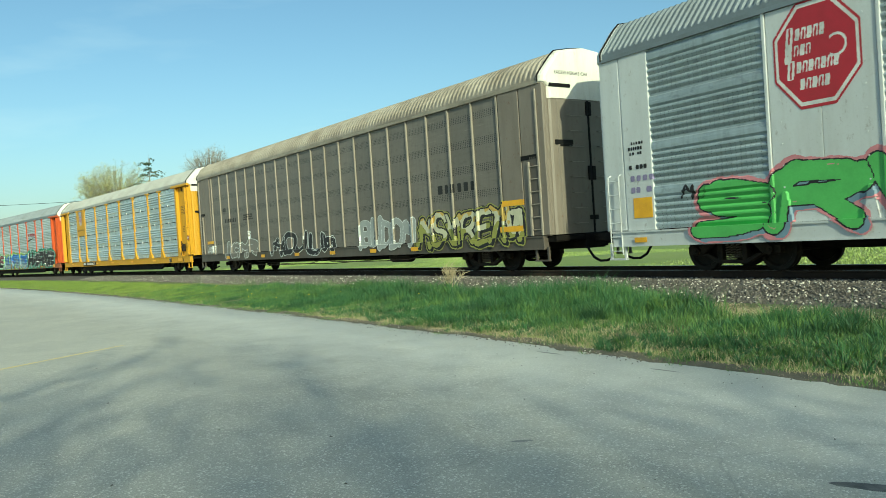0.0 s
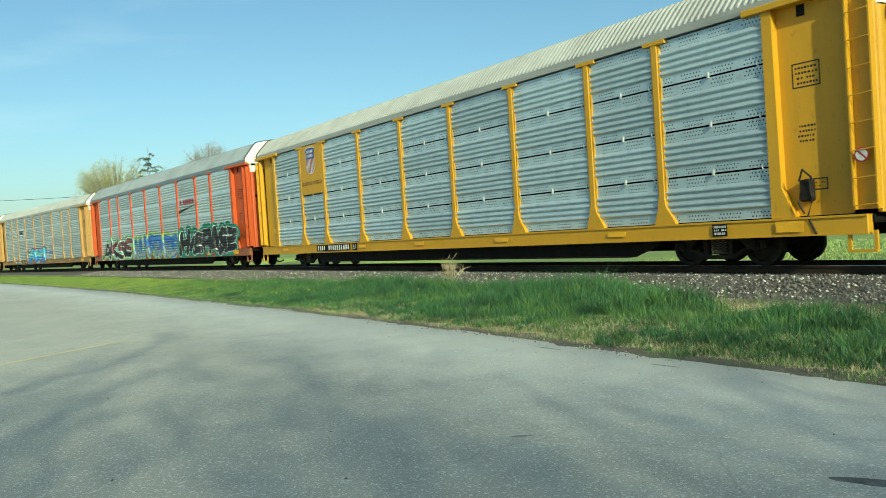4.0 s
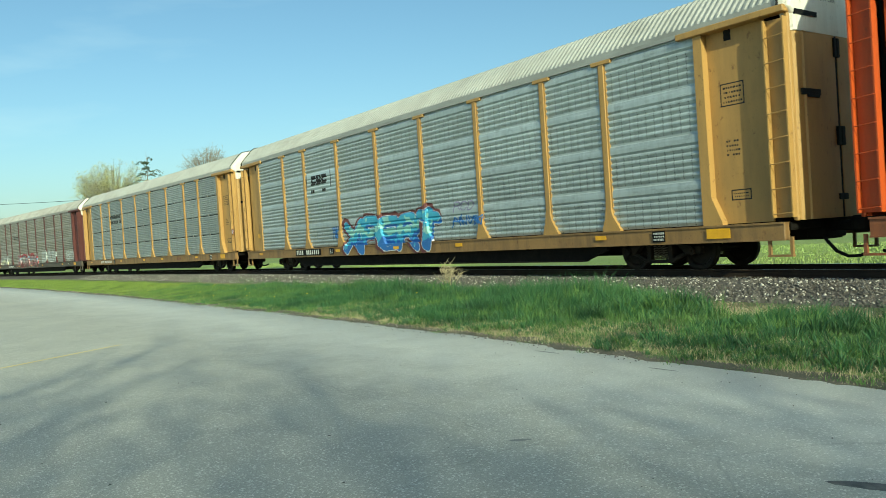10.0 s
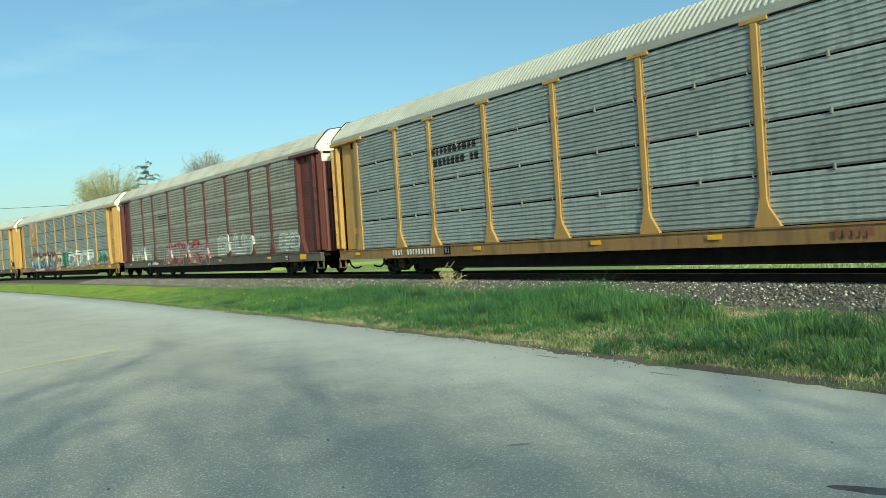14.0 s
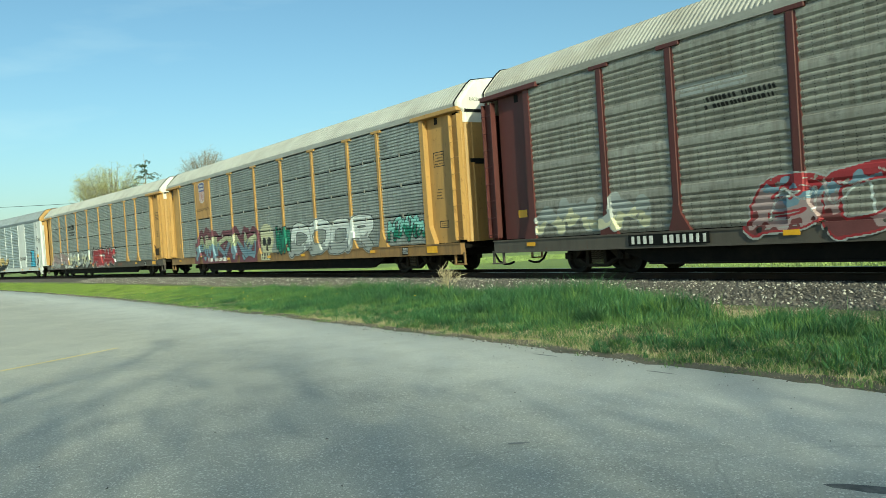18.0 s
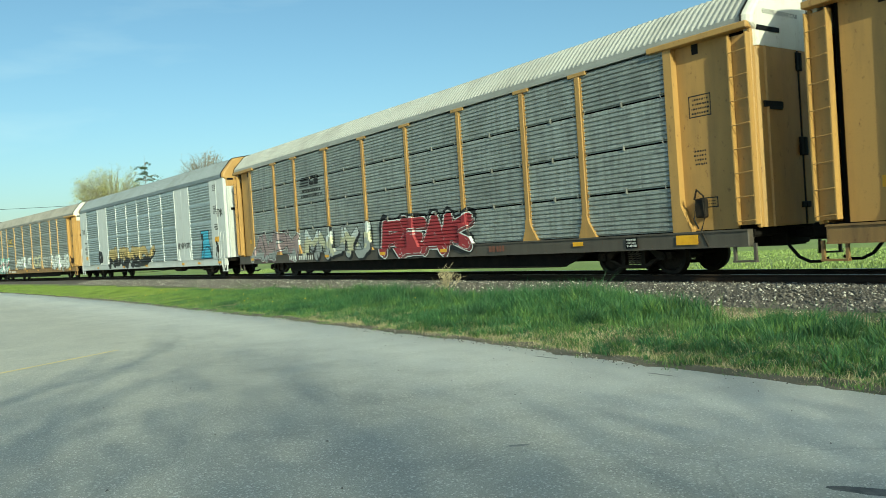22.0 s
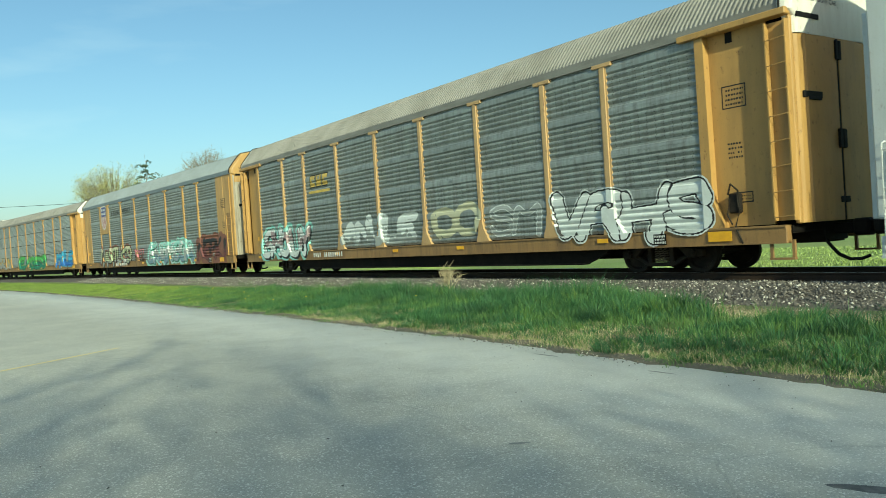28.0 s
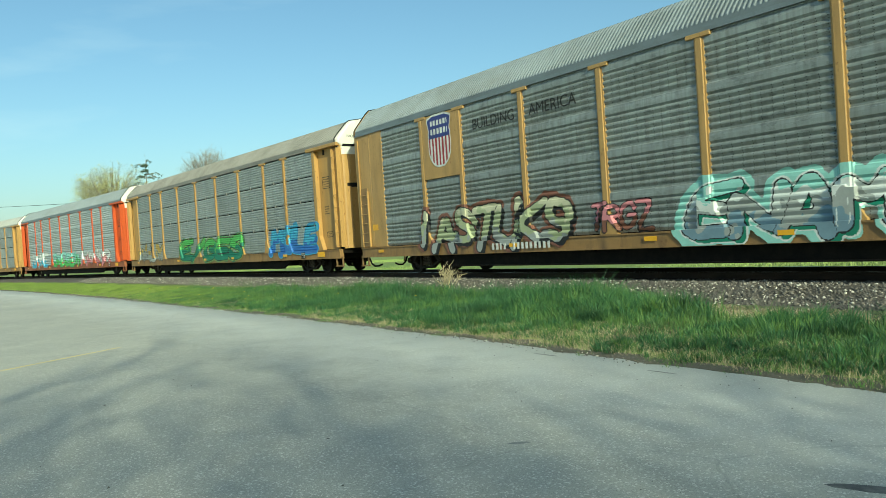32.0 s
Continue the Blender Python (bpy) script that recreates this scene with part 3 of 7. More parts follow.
def tufts(name, n, per, srange, qrange, height, material, label, rng, keep, width=0.0045, spread=0.075):
    """Grass in clumps: blades that fan out from a common root, each clump with a height and a set of its own."""
    s, q = rng.uniform(*srange, n), rng.uniform(*qrange, n)
    ok = keep(s, q, rng)
    s, q = s[ok], q[ok]
    n = len(s)
    size = np.clip(rng.normal(1.0, 0.26, n), 0.5, 1.65)
    lean_a, lean = rng.uniform(0, math.tau, n), rng.random(n) * 0.35
    top = height(s, q) * size
    x, y = place_np(s, q)
    i = np.repeat(np.arange(n), per)
    m = len(i)
    a, r = rng.uniform(0, math.tau, m), rng.random(m) ** 0.7
    ox, oy = np.cos(a) * r, np.sin(a) * r
    b = np.stack([x[i] + ox * spread * size[i], y[i] + oy * spread * size[i], verge_height(s[i], q[i]) - 0.01], -1)
    h = top[i] * rng.uniform(0.45, 1.1, m) * (1 - 0.25 * r)
    fan = np.stack([ox * 0.75 + np.cos(lean_a[i]) * lean[i], oy * 0.75 + np.sin(lean_a[i]) * lean[i], np.zeros(m)], -1) + rng.normal(0, 0.14, (m, 3)) * (1, 1, 0)
    out = fan * h[:, None]
    up = np.stack([np.zeros(m), np.zeros(m), h], -1)
    t = rng.uniform(0, math.tau, m)
    side = np.stack([np.cos(t), np.sin(t), np.zeros(m)], -1) * (width * rng.uniform(0.7, 1.4, m))[:, None]
    droop = rng.uniform(0.78, 1.0, m)[:, None]
    v = np.stack([b - side, b + side, b + side * 0.8 + up * 0.6 + out * 0.38, b - side * 0.8 + up * 0.6 + out * 0.38, b + up * droop + out], 1)
    ob = part(name, scatter_mesh(name, v, 3, [(0, 1, 2), (0, 2, 3), (3, 2, 4)]), M[material], None)
    tagged(ob, label, "grass", kind="stuff")


def make_verge():
    rng = np.random.default_rng(5)
    stones("ballast_stones", 56000, (-40, 20), lambda n, s: rng.choice([1, 1, 1, 1, 1, -1], n) * rng.uniform(0.9, 3.6, n), lambda s, q: ballast_height(s, q) + 0.012, (0.016, 0.044), rng,
           "crushed grey and pale ballast stones beside the track")
    stones("shoulder_pebbles", 7000, (-25, 16), lambda n, s: edge_q(s) - 0.05 + rng.normal(0, 0.14, n), lambda s, q: np.full(len(s), 0.012), (0.005, 0.018), rng, "small pale pebbles along the edge of the asphalt")

    stones("road_debris", 500, (-12, 22), lambda n, s: edge_q(s) + 0.1 + 7 * rng.random(n) ** 2, lambda s, q: np.full(len(s), 0.004), (0.004, 0.014), rng, "specks of dark and pale grit lying on the asphalt")

    # a bare patch of straw and gravel near the end of the verge
    stones("patch_gravel", 5000, (12, 22), lambda n, s: rng.uniform(3.2, 5.2, n), lambda s, q: verge_height(s, q) + 0.008, (0.008, 0.026), rng, "loose gravel on the bare patch of the verge")

    def clump(s, q):
        return np.sin(s * 0.83 + 1.1 * np.sin(q * 0.9 + 0.4)) + 0.7 * np.sin(s * 2.1 + 0.7 + q) + 0.4 * np.sin(s * 4.7 + 2 * q)

    def tall(s, q):
        k = np.interp(q, [2.8, 3.3, 4.1, 4.8, 5.6, 7.3], [0.22, 0.40, 0.46, 0.36, 0.26, 0.15]) * np.interp(s, [-40, -12, -6, 0, 9, 12.5, 15], [0.2, 0.28, 0.45, 0.8, 1.0, 1.05, 0.8])
        return k * np.clip(0.9 + 0.2 * clump(s, q), 0.5, 1.2)

    def back_edge(s):
        return np.interp(s, [-30, -10, -2, 6, 12, 14.5, 18], [4.3, 4.0, 3.5, 3.2, 3.25, 4.25, 4.6]) + 0.14 * np.sin(s * 2.2) + 0.14 * np.sin(s * 5.1) + 0.1 * np.sin(s * 11.3)

    def front_edge(s, r):
        return edge_q(s) - 0.14 - 0.10 * np.sin(s * 1.1) - 0.09 * np.sin(s * 3.7) - 0.08 * np.sin(s * 8.3 + 1) - np.abs(r.normal(0, 0.12, len(s)))

    def keep_tall(s, q, r):
        soft = np.clip((q - back_edge(s)) / 0.35, 0, 1)
        return (r.random(len(s)) < soft) & (q < front_edge(s, r) - 0.1) & (r.random(len(s)) < np.clip(0.75 + 0.35 * clump(s, q), 0.12, 1))
    tufts("tall_grass", 8200, 44, (-14, 19), (2.8, 7.6), tall, "grass", "tall dark-green grass in clumps on the verge", rng, keep_tall, 0.0045)
    tufts("tall_grass", 4600, 36, (-14, 19), (3.0, 7.5), lambda s, q: tall(s, q) * 0.95, "grass_mid", "lighter green grass in clumps on the verge", rng,
          lambda s, q, r: keep_tall(s, q, r) & (clump(s * 1.3 + 2, q) > -0.1), 0.0045)
    blades("verge_grass", 110000, (-75, -4), (3.3, 7.6), lambda s, q: np.interp(q, [3.3, 4.2, 5, 7.6], [0.03, 0.07, 0.12, 0.06]), "grass_bright", "short bright-green grass along the verge", rng,
           lambda s, q, tuft, r: (r.random(len(s)) < np.clip(0.8 + 0.3 * tuft, 0.2, 1)) & (q > 3.4 + 0.4 * np.sin(s * 0.9) + 0.3 * r.random(len(s))) & (q < front_edge(s, r) + 0.05), 0.010, bias=0.6)
    blades("short_grass", 120000, (-12, 19), (4.6, 7.9), lambda s, q: np.interp(q, [4.6, 6.4, 7.6], [0.17, 0.12, 0.05]), "grass_mid", "short lighter grass along the edge of the asphalt", rng,
           lambda s, q, tuft, r: (q < front_edge(s, r) + 0.26) & (q > back_edge(s) + 0.3) & (r.random(len(s)) < np.clip(0.4 + 0.5 * tuft, 0.05, 1)), 0.004, 0.9)
    blades("grass_tufts", 24000, (-13, 18), (3.4, 7.0), lambda s, q: np.interp(q, [3.4, 4.5, 5.5, 7.0], [0.30, 0.40, 0.24, 0.14]), "grass_mid", "taller lighter tufts in the verge grass", rng,
           lambda s, q, tuft, r: (tuft > 0.7) & (q > back_edge(s) + 0.2 + 0.3 * r.random(len(s))), 0.0042, 0.7)
    blades("field_grass", 80000, (-45, 24), (-22, -3.2), lambda s, q: np.full(len(s), 0.075), "grass_field", "bright sunlit grass beyond the track", rng, None, 0.014)
    blades("verge_straw", 15000, (-16, 18), (3.4, 7.5), lambda s, q: np.full(len(s), 0.08), "straw", "dry straw blades among the grass", rng, None, 0.0025, 1.6)
    blades("dry_patch", 34000, (12.5, 22), (3.2, 5.6), lambda s, q: np.full(len(s), 0.06), "straw", "matted dry straw on a bare patch of the verge", rng,
           lambda s, q, tuft, r: np.abs(q - np.interp(s, [12.5, 15, 20], [3.7, 4.2, 4.6])) < 0.15 + 0.5 * r.random(len(s)), 0.006, 3.2)
    blades("edge_grass", 22000, (-12, 19), (6.7, 7.9), lambda s, q: np.full(len(s), 0.075), "grass_mid", "short grass that creeps over the bare edge", rng,
           lambda s, q, tuft, r: (q < edge_q(s) + 0.03) & (tuft > 0.25), 0.004, 1.1)
    blades("thin_straw", 14000, (5, 19), (5.9, 7.6), lambda s, q: np.full(len(s), 0.10), "straw", "thin dry straw among the sparse grass", rng,
           lambda s, q, tuft, r: q < edge_q(s), 0.0025, 1.5)
    blades("dry_fringe", 44000, (-45, 19), (6.8, 8.0), lambda s, q: np.full(len(s), 0.035), "straw", "thin dry fringe between grass and asphalt", rng,
           lambda s, q, tuft, r: (np.abs(q - edge_q(s) + 0.15) < 0.06 + 0.2 * r.random(len(s))) & (tuft > -0.3), 0.004, 2.5)


make_verge()


def make_markings():
    # parking lines, worn
    for p, q_, w in (((-6.08, 14.64), (-7.6, 11.2), 0.11),):
        a, b = Vector((*p, 0.004)), Vector((*q_, 0.004))
        d = (b - a).normalized()
        n = Vector((-d.y, d.x, 0)) * w / 2
        pts = [a + (b - a) * i / 12 for i in range(13)]
        v = [x + o * (1 + 0.25 * noise.noise(x * 3)) for x in pts for o in (n, -n)]
        f = [(2 * i, 2 * i + 1, 2 * i + 3, 2 * i + 2) for i in range(12)]
        tagged(part("parking_line", mesh_of("parking_line", v, f), M["line_paint"], None), "worn yellow line painted on asphalt", "road marking", kind="structure")
    def blot(name, cx, cy, rx, ry, turn, label, material="worn_patch"):
        v = [(cx, cy, 0.004)]
        for i in range(22):
            a = i * math.tau / 22
            r = 1 + 0.35 * noise.noise(Vector((math.cos(a) * 1.7 + cx, math.sin(a) * 1.7 + cy, 0)))
            px, py = rx * r * math.cos(a), ry * r * math.sin(a)
            v.append((cx + px * math.cos(turn) - py * math.sin(turn), cy + px * math.sin(turn) + py * math.cos(turn), 0.004))
        f = [(0, 1 + i, 1 + (i + 1) % 22) for i in range(22)]
        tagged(part(name, mesh_of(name, v, f), M[material], None), label, "patch", kind="structure")
    blot("tar_patch", 2.47, 4.63, 0.26, 0.07, -0.55, "dark tar patch in the asphalt", "patch")
    blot("tar_patch", 0.51, 6.18, 0.09, 0.03, 0.05, "small dark tar spot in the asphalt")
    blot("tar_patch", 1.30, 10.5, 0.24, 0.022, -0.95, "thin dark tar seam near the verge")
    blot("tar_patch", 2.35, 8.75, 0.22, 0.02, -0.95, "thin dark tar seam near the verge")
    blot("tar_patch", 1.62, 6.75, 0.06, 0.02, 0.0, "small dark tar spot in the asphalt")


make_markings()


# ---- trees ----
def limb(bm, a, d, length, r, depth, rng, tips, spread, droop=0.0, kids=(2, 4), seg=5):
    pts, p, v = [a], Vector(a), Vector(d).normalized()
    n = 4 if depth > 1 else 3
    for i in range(n):
        v = (v + Vector((rng.gauss(0, 0.13), rng.gauss(0, 0.13), rng.gauss(0.03, 0.08) - droop))).normalized()
        p = p + v * length / n
        pts.append(p.copy())
    for i in range(n):
        t0, t1 = i / n, (i + 1) / n
        add_rod(bm, pts[i], pts[i + 1], r * (1 - 0.55 * t0), r * (1 - 0.55 * t1), seg if depth > 1 else 3, False)
    if depth == 0:
        tips.append((p, v))
        tips.append(((pts[-2] + p) / 2, v))
        return
    for _ in range(rng.randint(*kids)):
        i = rng.randint(1, n)
        w = (v + Vector((rng.gauss(0, spread), rng.gauss(0, spread), rng.gauss(0.1, spread * 0.7)))).normalized()
        limb(bm, pts[i], w, length * rng.uniform(0.55, 0.8), r * 0.48, depth - 1, rng, tips, spread, droop, kids, seg)


def leaf_mesh(name, tips, per, size, blur, rng):
    P = np.array([tuple(t[0]) for t in tips])
    P = np.repeat(P, per, 0) + rng.normal(0, blur, (len(P) * per, 3))
    n = len(P)
    a = rng.normal(0, 1, (n, 3))
    a /= np.linalg.norm(a, axis=1)[:, None]
    b = np.cross(a, rng.normal(0, 1, (n, 3)))
    b /= np.linalg.norm(b, axis=1)[:, None]
    z = (size * rng.uniform(0.5, 1.3, n))[:, None]
    v = np.stack([P - a * z, P + b * z * 0.5, P + a * z, P - b * z * 0.5], 1)
    return scatter_mesh(name, v, 2, [(0, 1, 2), (0, 2, 3)])


def broad_tree(x, y, height, seed, label, leaf="leaf_young", per=3, size=0.1, blur=0.35, depth=4, spread=0.5, low=0.25, kids=(3, 4)):
    rng, nr = random.Random(seed), np.random.default_rng(seed)
    root = new("tree")
    root.location = (x, y, -0.05)
    tagged(root, label, "tree", kind="thing")
    bm, tips = bmesh.new(), []
    trunk_h = height * low
    r0 = height * 0.022
    add_rod(bm, (0, 0, 0), (0.05, 0, trunk_h), r0 * 1.25, r0, 8, False)
    for i in range(5):
        a = i * math.tau / 5 + rng.uniform(-0.4, 0.4)
        limb(bm, Vector((0.05, 0, trunk_h * rng.uniform(0.85, 1.0))), (math.cos(a) * 0.6, math.sin(a) * 0.6, rng.uniform(0.7, 1.2)), height * 0.30, r0 * 0.6, depth - 1, rng, tips, spread, 0.0, kids)
    part("trunk", bm, M["bark"], root, "grey branching trunk and limbs")
    part("crown", leaf_mesh("crown", tips, per, size, blur, nr), M[leaf], root)
    return root


def conifer(x, y, height, seed, label):
    rng, nr = random.Random(seed), np.random.default_rng(seed)
    root = new("conifer_tree")
    root.location = (x, y, -0.05)
    tagged(root, label, "tree", kind="thing")
    bm, tips = bmesh.new(), []
    add_rod(bm, (0, 0, 0), (0, 0, height), height * 0.012, 0.01, 6, False)
    z = height * 0.3
    while z < height * 0.97:
        reach = (height - z) * 0.42 + 0.7
        for k in range(rng.randint(1, 4)):
            a = rng.uniform(0, math.tau)
            ln = reach * rng.uniform(0.4, 1.25)
            p1 = Vector((math.cos(a) * ln * 0.6, math.sin(a) * ln * 0.6, z + ln * 0.1))
            p2 = Vector((math.cos(a) * ln, math.sin(a) * ln, z - ln * 0.10))
            add_rod(bm, (0, 0, z), p1, 0.05, 0.035, 3, False)
            add_rod(bm, p1, p2, 0.035, 0.01, 3, False)
            for j in range(7):
                t = (j + 2) / 8
                tips.append((Vector((0, 0, z)).lerp(p1, min(1, t / 0.6)) if t < 0.6 else p1.lerp(p2, (t - 0.6) / 0.4), None))
        z += height * rng.uniform(0.02, 0.055)
    part("trunk", bm, M["bark"], root)
    part("crown", leaf_mesh("crown", tips, 6, 0.13, 0.09, nr), M["needles"], root)
    return root


def dry_weed(x, y, z):
    rng = random.Random(4)
    root = new("dry_weed")
    root.location = (x, y, z)
    tagged(root, "dry straw-coloured weed standing on the ballast edge", "weed", kind="thing")
    for k in range(16):
        bm = bmesh.new()
        a, l, out = rng.uniform(0, math.tau), rng.uniform(0.4, 0.82), rng.uniform(0.1, 0.45)
        b0 = Vector((rng.uniform(-0.09, 0.09), rng.uniform(-0.09, 0.09), -0.05))
        tip = b0 + Vector((math.cos(a) * out, math.sin(a) * out, l))
        mid = (b0 + tip) / 2 + Vector((0, 0, 0.05))
        tube(bm, [b0, mid, tip], 0.0075, 4)
        stalk = part("stalk", bm, M["straw"], root)
        for j in range(6):
            p = mid.lerp(tip, rng.random())
            bm = bmesh.new()
            tube(bm, [p, p + Vector((rng.uniform(-0.16, 0.16), rng.uniform(-0.16, 0.16), rng.uniform(0.02, 0.2)))], 0.005, 3)
            part("twig", bm, M["straw"], stalk)


dry_weed(0.11, 21.5, 0.16)


def dandelions():
    rng = random.Random(9)
    for k in range(16):
        s, q = rng.uniform(-14, 8), rng.uniform(4.6, 7.2)
        p = place(s, q, 0.0)
        bm = bmesh.new()
        add_rod(bm, (0, 0, 0), (0, 0, 0.16), 0.004, seg=4)
        st = part("dandelion", bm, M["grass_bright"], None)
        st.location = (p.x, p.y, float(verge_height(s, q)))
        tagged(st, "small yellow dandelion in the verge grass", "flower", group="dandelions", kind="thing")
        bm = bmesh.new()
        bmesh.ops.create_icosphere(bm, subdivisions=1, radius=0.024, matrix=Matrix.Translation((0, 0, 0.165)) @ Matrix.Diagonal((1, 1, 0.5, 1)))
        part("blossom", bm, M["blossom"], st, "yellow blossom")


M["blossom"] = plain("dandelion_yellow", (0.75, 0.52, 0.02), 0.7)
dandelions()


def dome_tree(x, y, zc, rx, rz, seed, label, leaf, shoots=170, per=10, size=0.10, blur=0.35, twigs=4):
    """A round-headed tree: limbs that fan out to a dome, with fine twigs and buds."""
    rng, nr = random.Random(seed), np.random.default_rng(seed)
    root = new("tree")
    root.location = (x, y, -0.05)
    tagged(root, label, "tree", kind="thing")
    bm, tips = bmesh.new(), []
    base = Vector((0, 0, zc - rz * 0.75))
    add_rod(bm, (0, 0, 0), base, rx * 0.085, rx * 0.06, 8, False)
    for k in range(shoots):
        u = Vector((rng.gauss(0, 1), rng.gauss(0, 1), rng.gauss(0.35, 0.8)))
        u.normalize()
        r = rng.uniform(0.72, 1.0) * (1 + 0.10 * noise.noise(u * 2.2 + Vector((seed, 0, 0))))
        tip = Vector((u.x * rx * r, u.y * rx * r, zc + u.z * rz * r))
        mid = base.lerp(tip, 0.5) + Vector((rng.uniform(-0.4, 0.4), rng.uniform(-0.4, 0.4), rng.uniform(0.1, 0.7)))
        add_rod(bm, base, mid, 0.07, 0.045, 4, False)
        add_rod(bm, mid, tip, 0.045, 0.012, 3, False)
        tips.append((tip, None))
        for j in range(twigs):
            p = mid.lerp(tip, rng.uniform(0.25, 0.95))
            e = p + Vector((rng.gauss(0, 0.5), rng.gauss(0, 0.5), rng.gauss(0.35, 0.4)))
            add_rod(bm, p, e, 0.02, 0.008, 3, False)
            tips.append((e, None))
    part("trunk", bm, M["bark"], root, "grey trunk with limbs fanning out")
    part("crown", leaf_mesh("crown", tips, per, size, blur, nr), M[leaf], root)
    return root
# ---- autorack cars: x along the car (front +), near side -y, z from the rail top ----
ZONE, V0 = 11.72, 1.50
Z_SILL0, Z_SILL1, Z_EAVE, Z_TOP = 0.60, 0.94, 4.90, 5.86
SHEETS, PITCH_Z, SHEET_H = 4, 0.977, 0.938
POSTS = [-9.1, -7.05, -4.25, -1.4, 1.4, 4.25, 7.05, 9.1]
CACHE = {}


def cached(key, make):
    if key not in CACHE:
        me = make()
        if isinstance(me, bmesh.types.BMesh):
            b, me = me, bpy.data.meshes.new(str(key[0]))
            b.to_mesh(me)
            b.free()
        CACHE[key] = me
    return CACHE[key]


def ridge(kind, z):
    """How far the sheet stands out at the height z of one sheet."""
    if kind == "fine":
        t = ((z - 0.02) % 0.102) / 0.102
        if z < 0.02 or z > SHEET_H - 0.02:
            return 0.0
        return 0.034 * (t / 0.16 if t < 0.16 else 1 - 0.12 * (t - 0.16) / 0.54 if t < 0.70 else max(0.0, 0.88 - (t - 0.70) / 0.18 * 0.88))
    if kind == "bands":
        if z < 0.20 or z > 0.74:
            return 0.0
        t = ((z - 0.20) % 0.135) / 0.135
        return 0.046 * (t / 0.26 if t < 0.26 else 1.0 if t < 0.42 else max(0.0, 1 - (t - 0.42) / 0.48))
    if kind == "coarse":
        if z > 0.70:
            return 0.036 * max(0, min(1, (SHEET_H - z) / 0.03, (z - 0.70) / 0.05))
        t = (z % 0.14) / 0.14
        return 0.036 * min(1, t / 0.5) if t < 0.78 else 0.036 * max(0, (1 - t) / 0.22 - 0.15)
    return 0.0


def levels(kind):
    if kind == "flat":
        return [0, 1.3, 2.6, 3.9]
    if kind == "bands":
        return [0, 0.10] + [0.20 + 0.135 * (p + t) for p in range(4) for t in (0.0, 0.26, 0.42, 0.90)] + [0.74, SHEET_H]
    if kind == "coarse":
        return [i * 0.014 for i in range(50)] + [0.70, 0.75, 0.85, 0.917, SHEET_H, PITCH_Z]
    return [0] + [0.02 + 0.102 * (p + t) for p in range(9) for t in (0.0, 0.16, 0.70, 0.88)] + [SHEET_H]


def sheet_mesh(w, kind):
    zs = levels(kind)
    v, f = [], []
    for z in zs:
        y = -ridge(kind, z)
        v += [(-w / 2, y, z), (w / 2, y, z)]
    for i in range(len(zs) - 1):
        f.append((2 * i, 2 * i + 1, 2 * i + 3, 2 * i + 2))
    # folded edges top and bottom, and the two ends
    k = len(v)
    v += [(-w / 2, 0.03, 0), (w / 2, 0.03, 0), (-w / 2, 0.03, zs[-1]), (w / 2, 0.03, zs[-1])]
    f += [(k, k + 1, 1, 0), (2 * len(zs) - 2, 2 * len(zs) - 1, k + 3, k + 2)]
    return mesh_of("side_sheet", v, f)


ROOF = [(1.565, Z_EAVE), (1.56, 5.05), (1.50, 5.14), (1.30, 5.36), (1.08, 5.60), (0.92, 5.73), (0.45, 5.81), (0.0, Z_TOP)]
ROUND_ROOF = [(1.565, Z_EAVE), (1.56, 5.02), (1.50, 5.22), (1.36, 5.44), (1.12, 5.62), (0.80, 5.75), (0.42, 5.83), (0.0, Z_TOP)]


def roof_outline(shrink=0.0, shape=ROOF):
    half = [(v - shrink, z - shrink * 0.7) for v, z in shape]
    return [(-v, z) for v, z in half] + [(v, z) for v, z in half[-2::-1]]


def roof_mesh(length, per, rise, shape):
    prof = [(y, Z_EAVE + (z - Z_EAVE) * rise) for y, z in roof_outline(0.0, shape)]
    low = [(y if k not in (0, 1, 13, 14) else (y + math.copysign(0.032, y)), Z_EAVE + (z - Z_EAVE) * rise) for k, (y, z) in enumerate(roof_outline(0.032, shape))]
    us = []
    n = int(length / per)
    for i in range(n):
        a = -length / 2 + i * length / n
        us += [(a, 0), (a + per * 0.16, 1), (a + per * 0.50, 1), (a + per * 0.66, 0)]
    us.append((length / 2, 0))
    v, f, m = [], [], len(prof)
    for u, hi in us:
        v += [(u, y, z) for y, z in (prof if hi else low)]
    for i in range(len(us) - 1):
        for j in range(m - 1):
            f.append((i * m + j, (i + 1) * m + j, (i + 1) * m + j + 1, i * m + j + 1))
    return mesh_of("roof", v, f)


def cap_mesh(x0, x1, z_low):
    """The closed, arched end of the roof, down to z_low."""
    bm = bmesh.new()
    out = [(y * 1.0, z) for y, z in roof_outline(-0.006)]
    out = [(-1.40, z_low)] + [(-1.42, Z_EAVE - 0.12)] + out + [(1.42, Z_EAVE - 0.12)] + [(1.40, z_low)]
    rings = []
    for x, k in ((x0, 1.0), (x1 - 0.16, 1.0), (x1 - 0.09, 0.99), (x1 - 0.03, 0.965), (x1, 0.925)):
        rings.append([bm.verts.new((x, y * k, z_low + (z - z_low) * (0.6 + 0.4 * k))) for y, z in out])
    m = len(out)
    for a, b in zip(rings, rings[1:]):
        for j in range(m - 1):
            bm.faces.new((a[j], b[j], b[j + 1], a[j + 1]))
    bm.faces.new(rings[-1][::-1])
    bm.faces.new(rings[0])
    bmesh.ops.recalc_face_normals(bm, faces=bm.faces[:])
    return bm


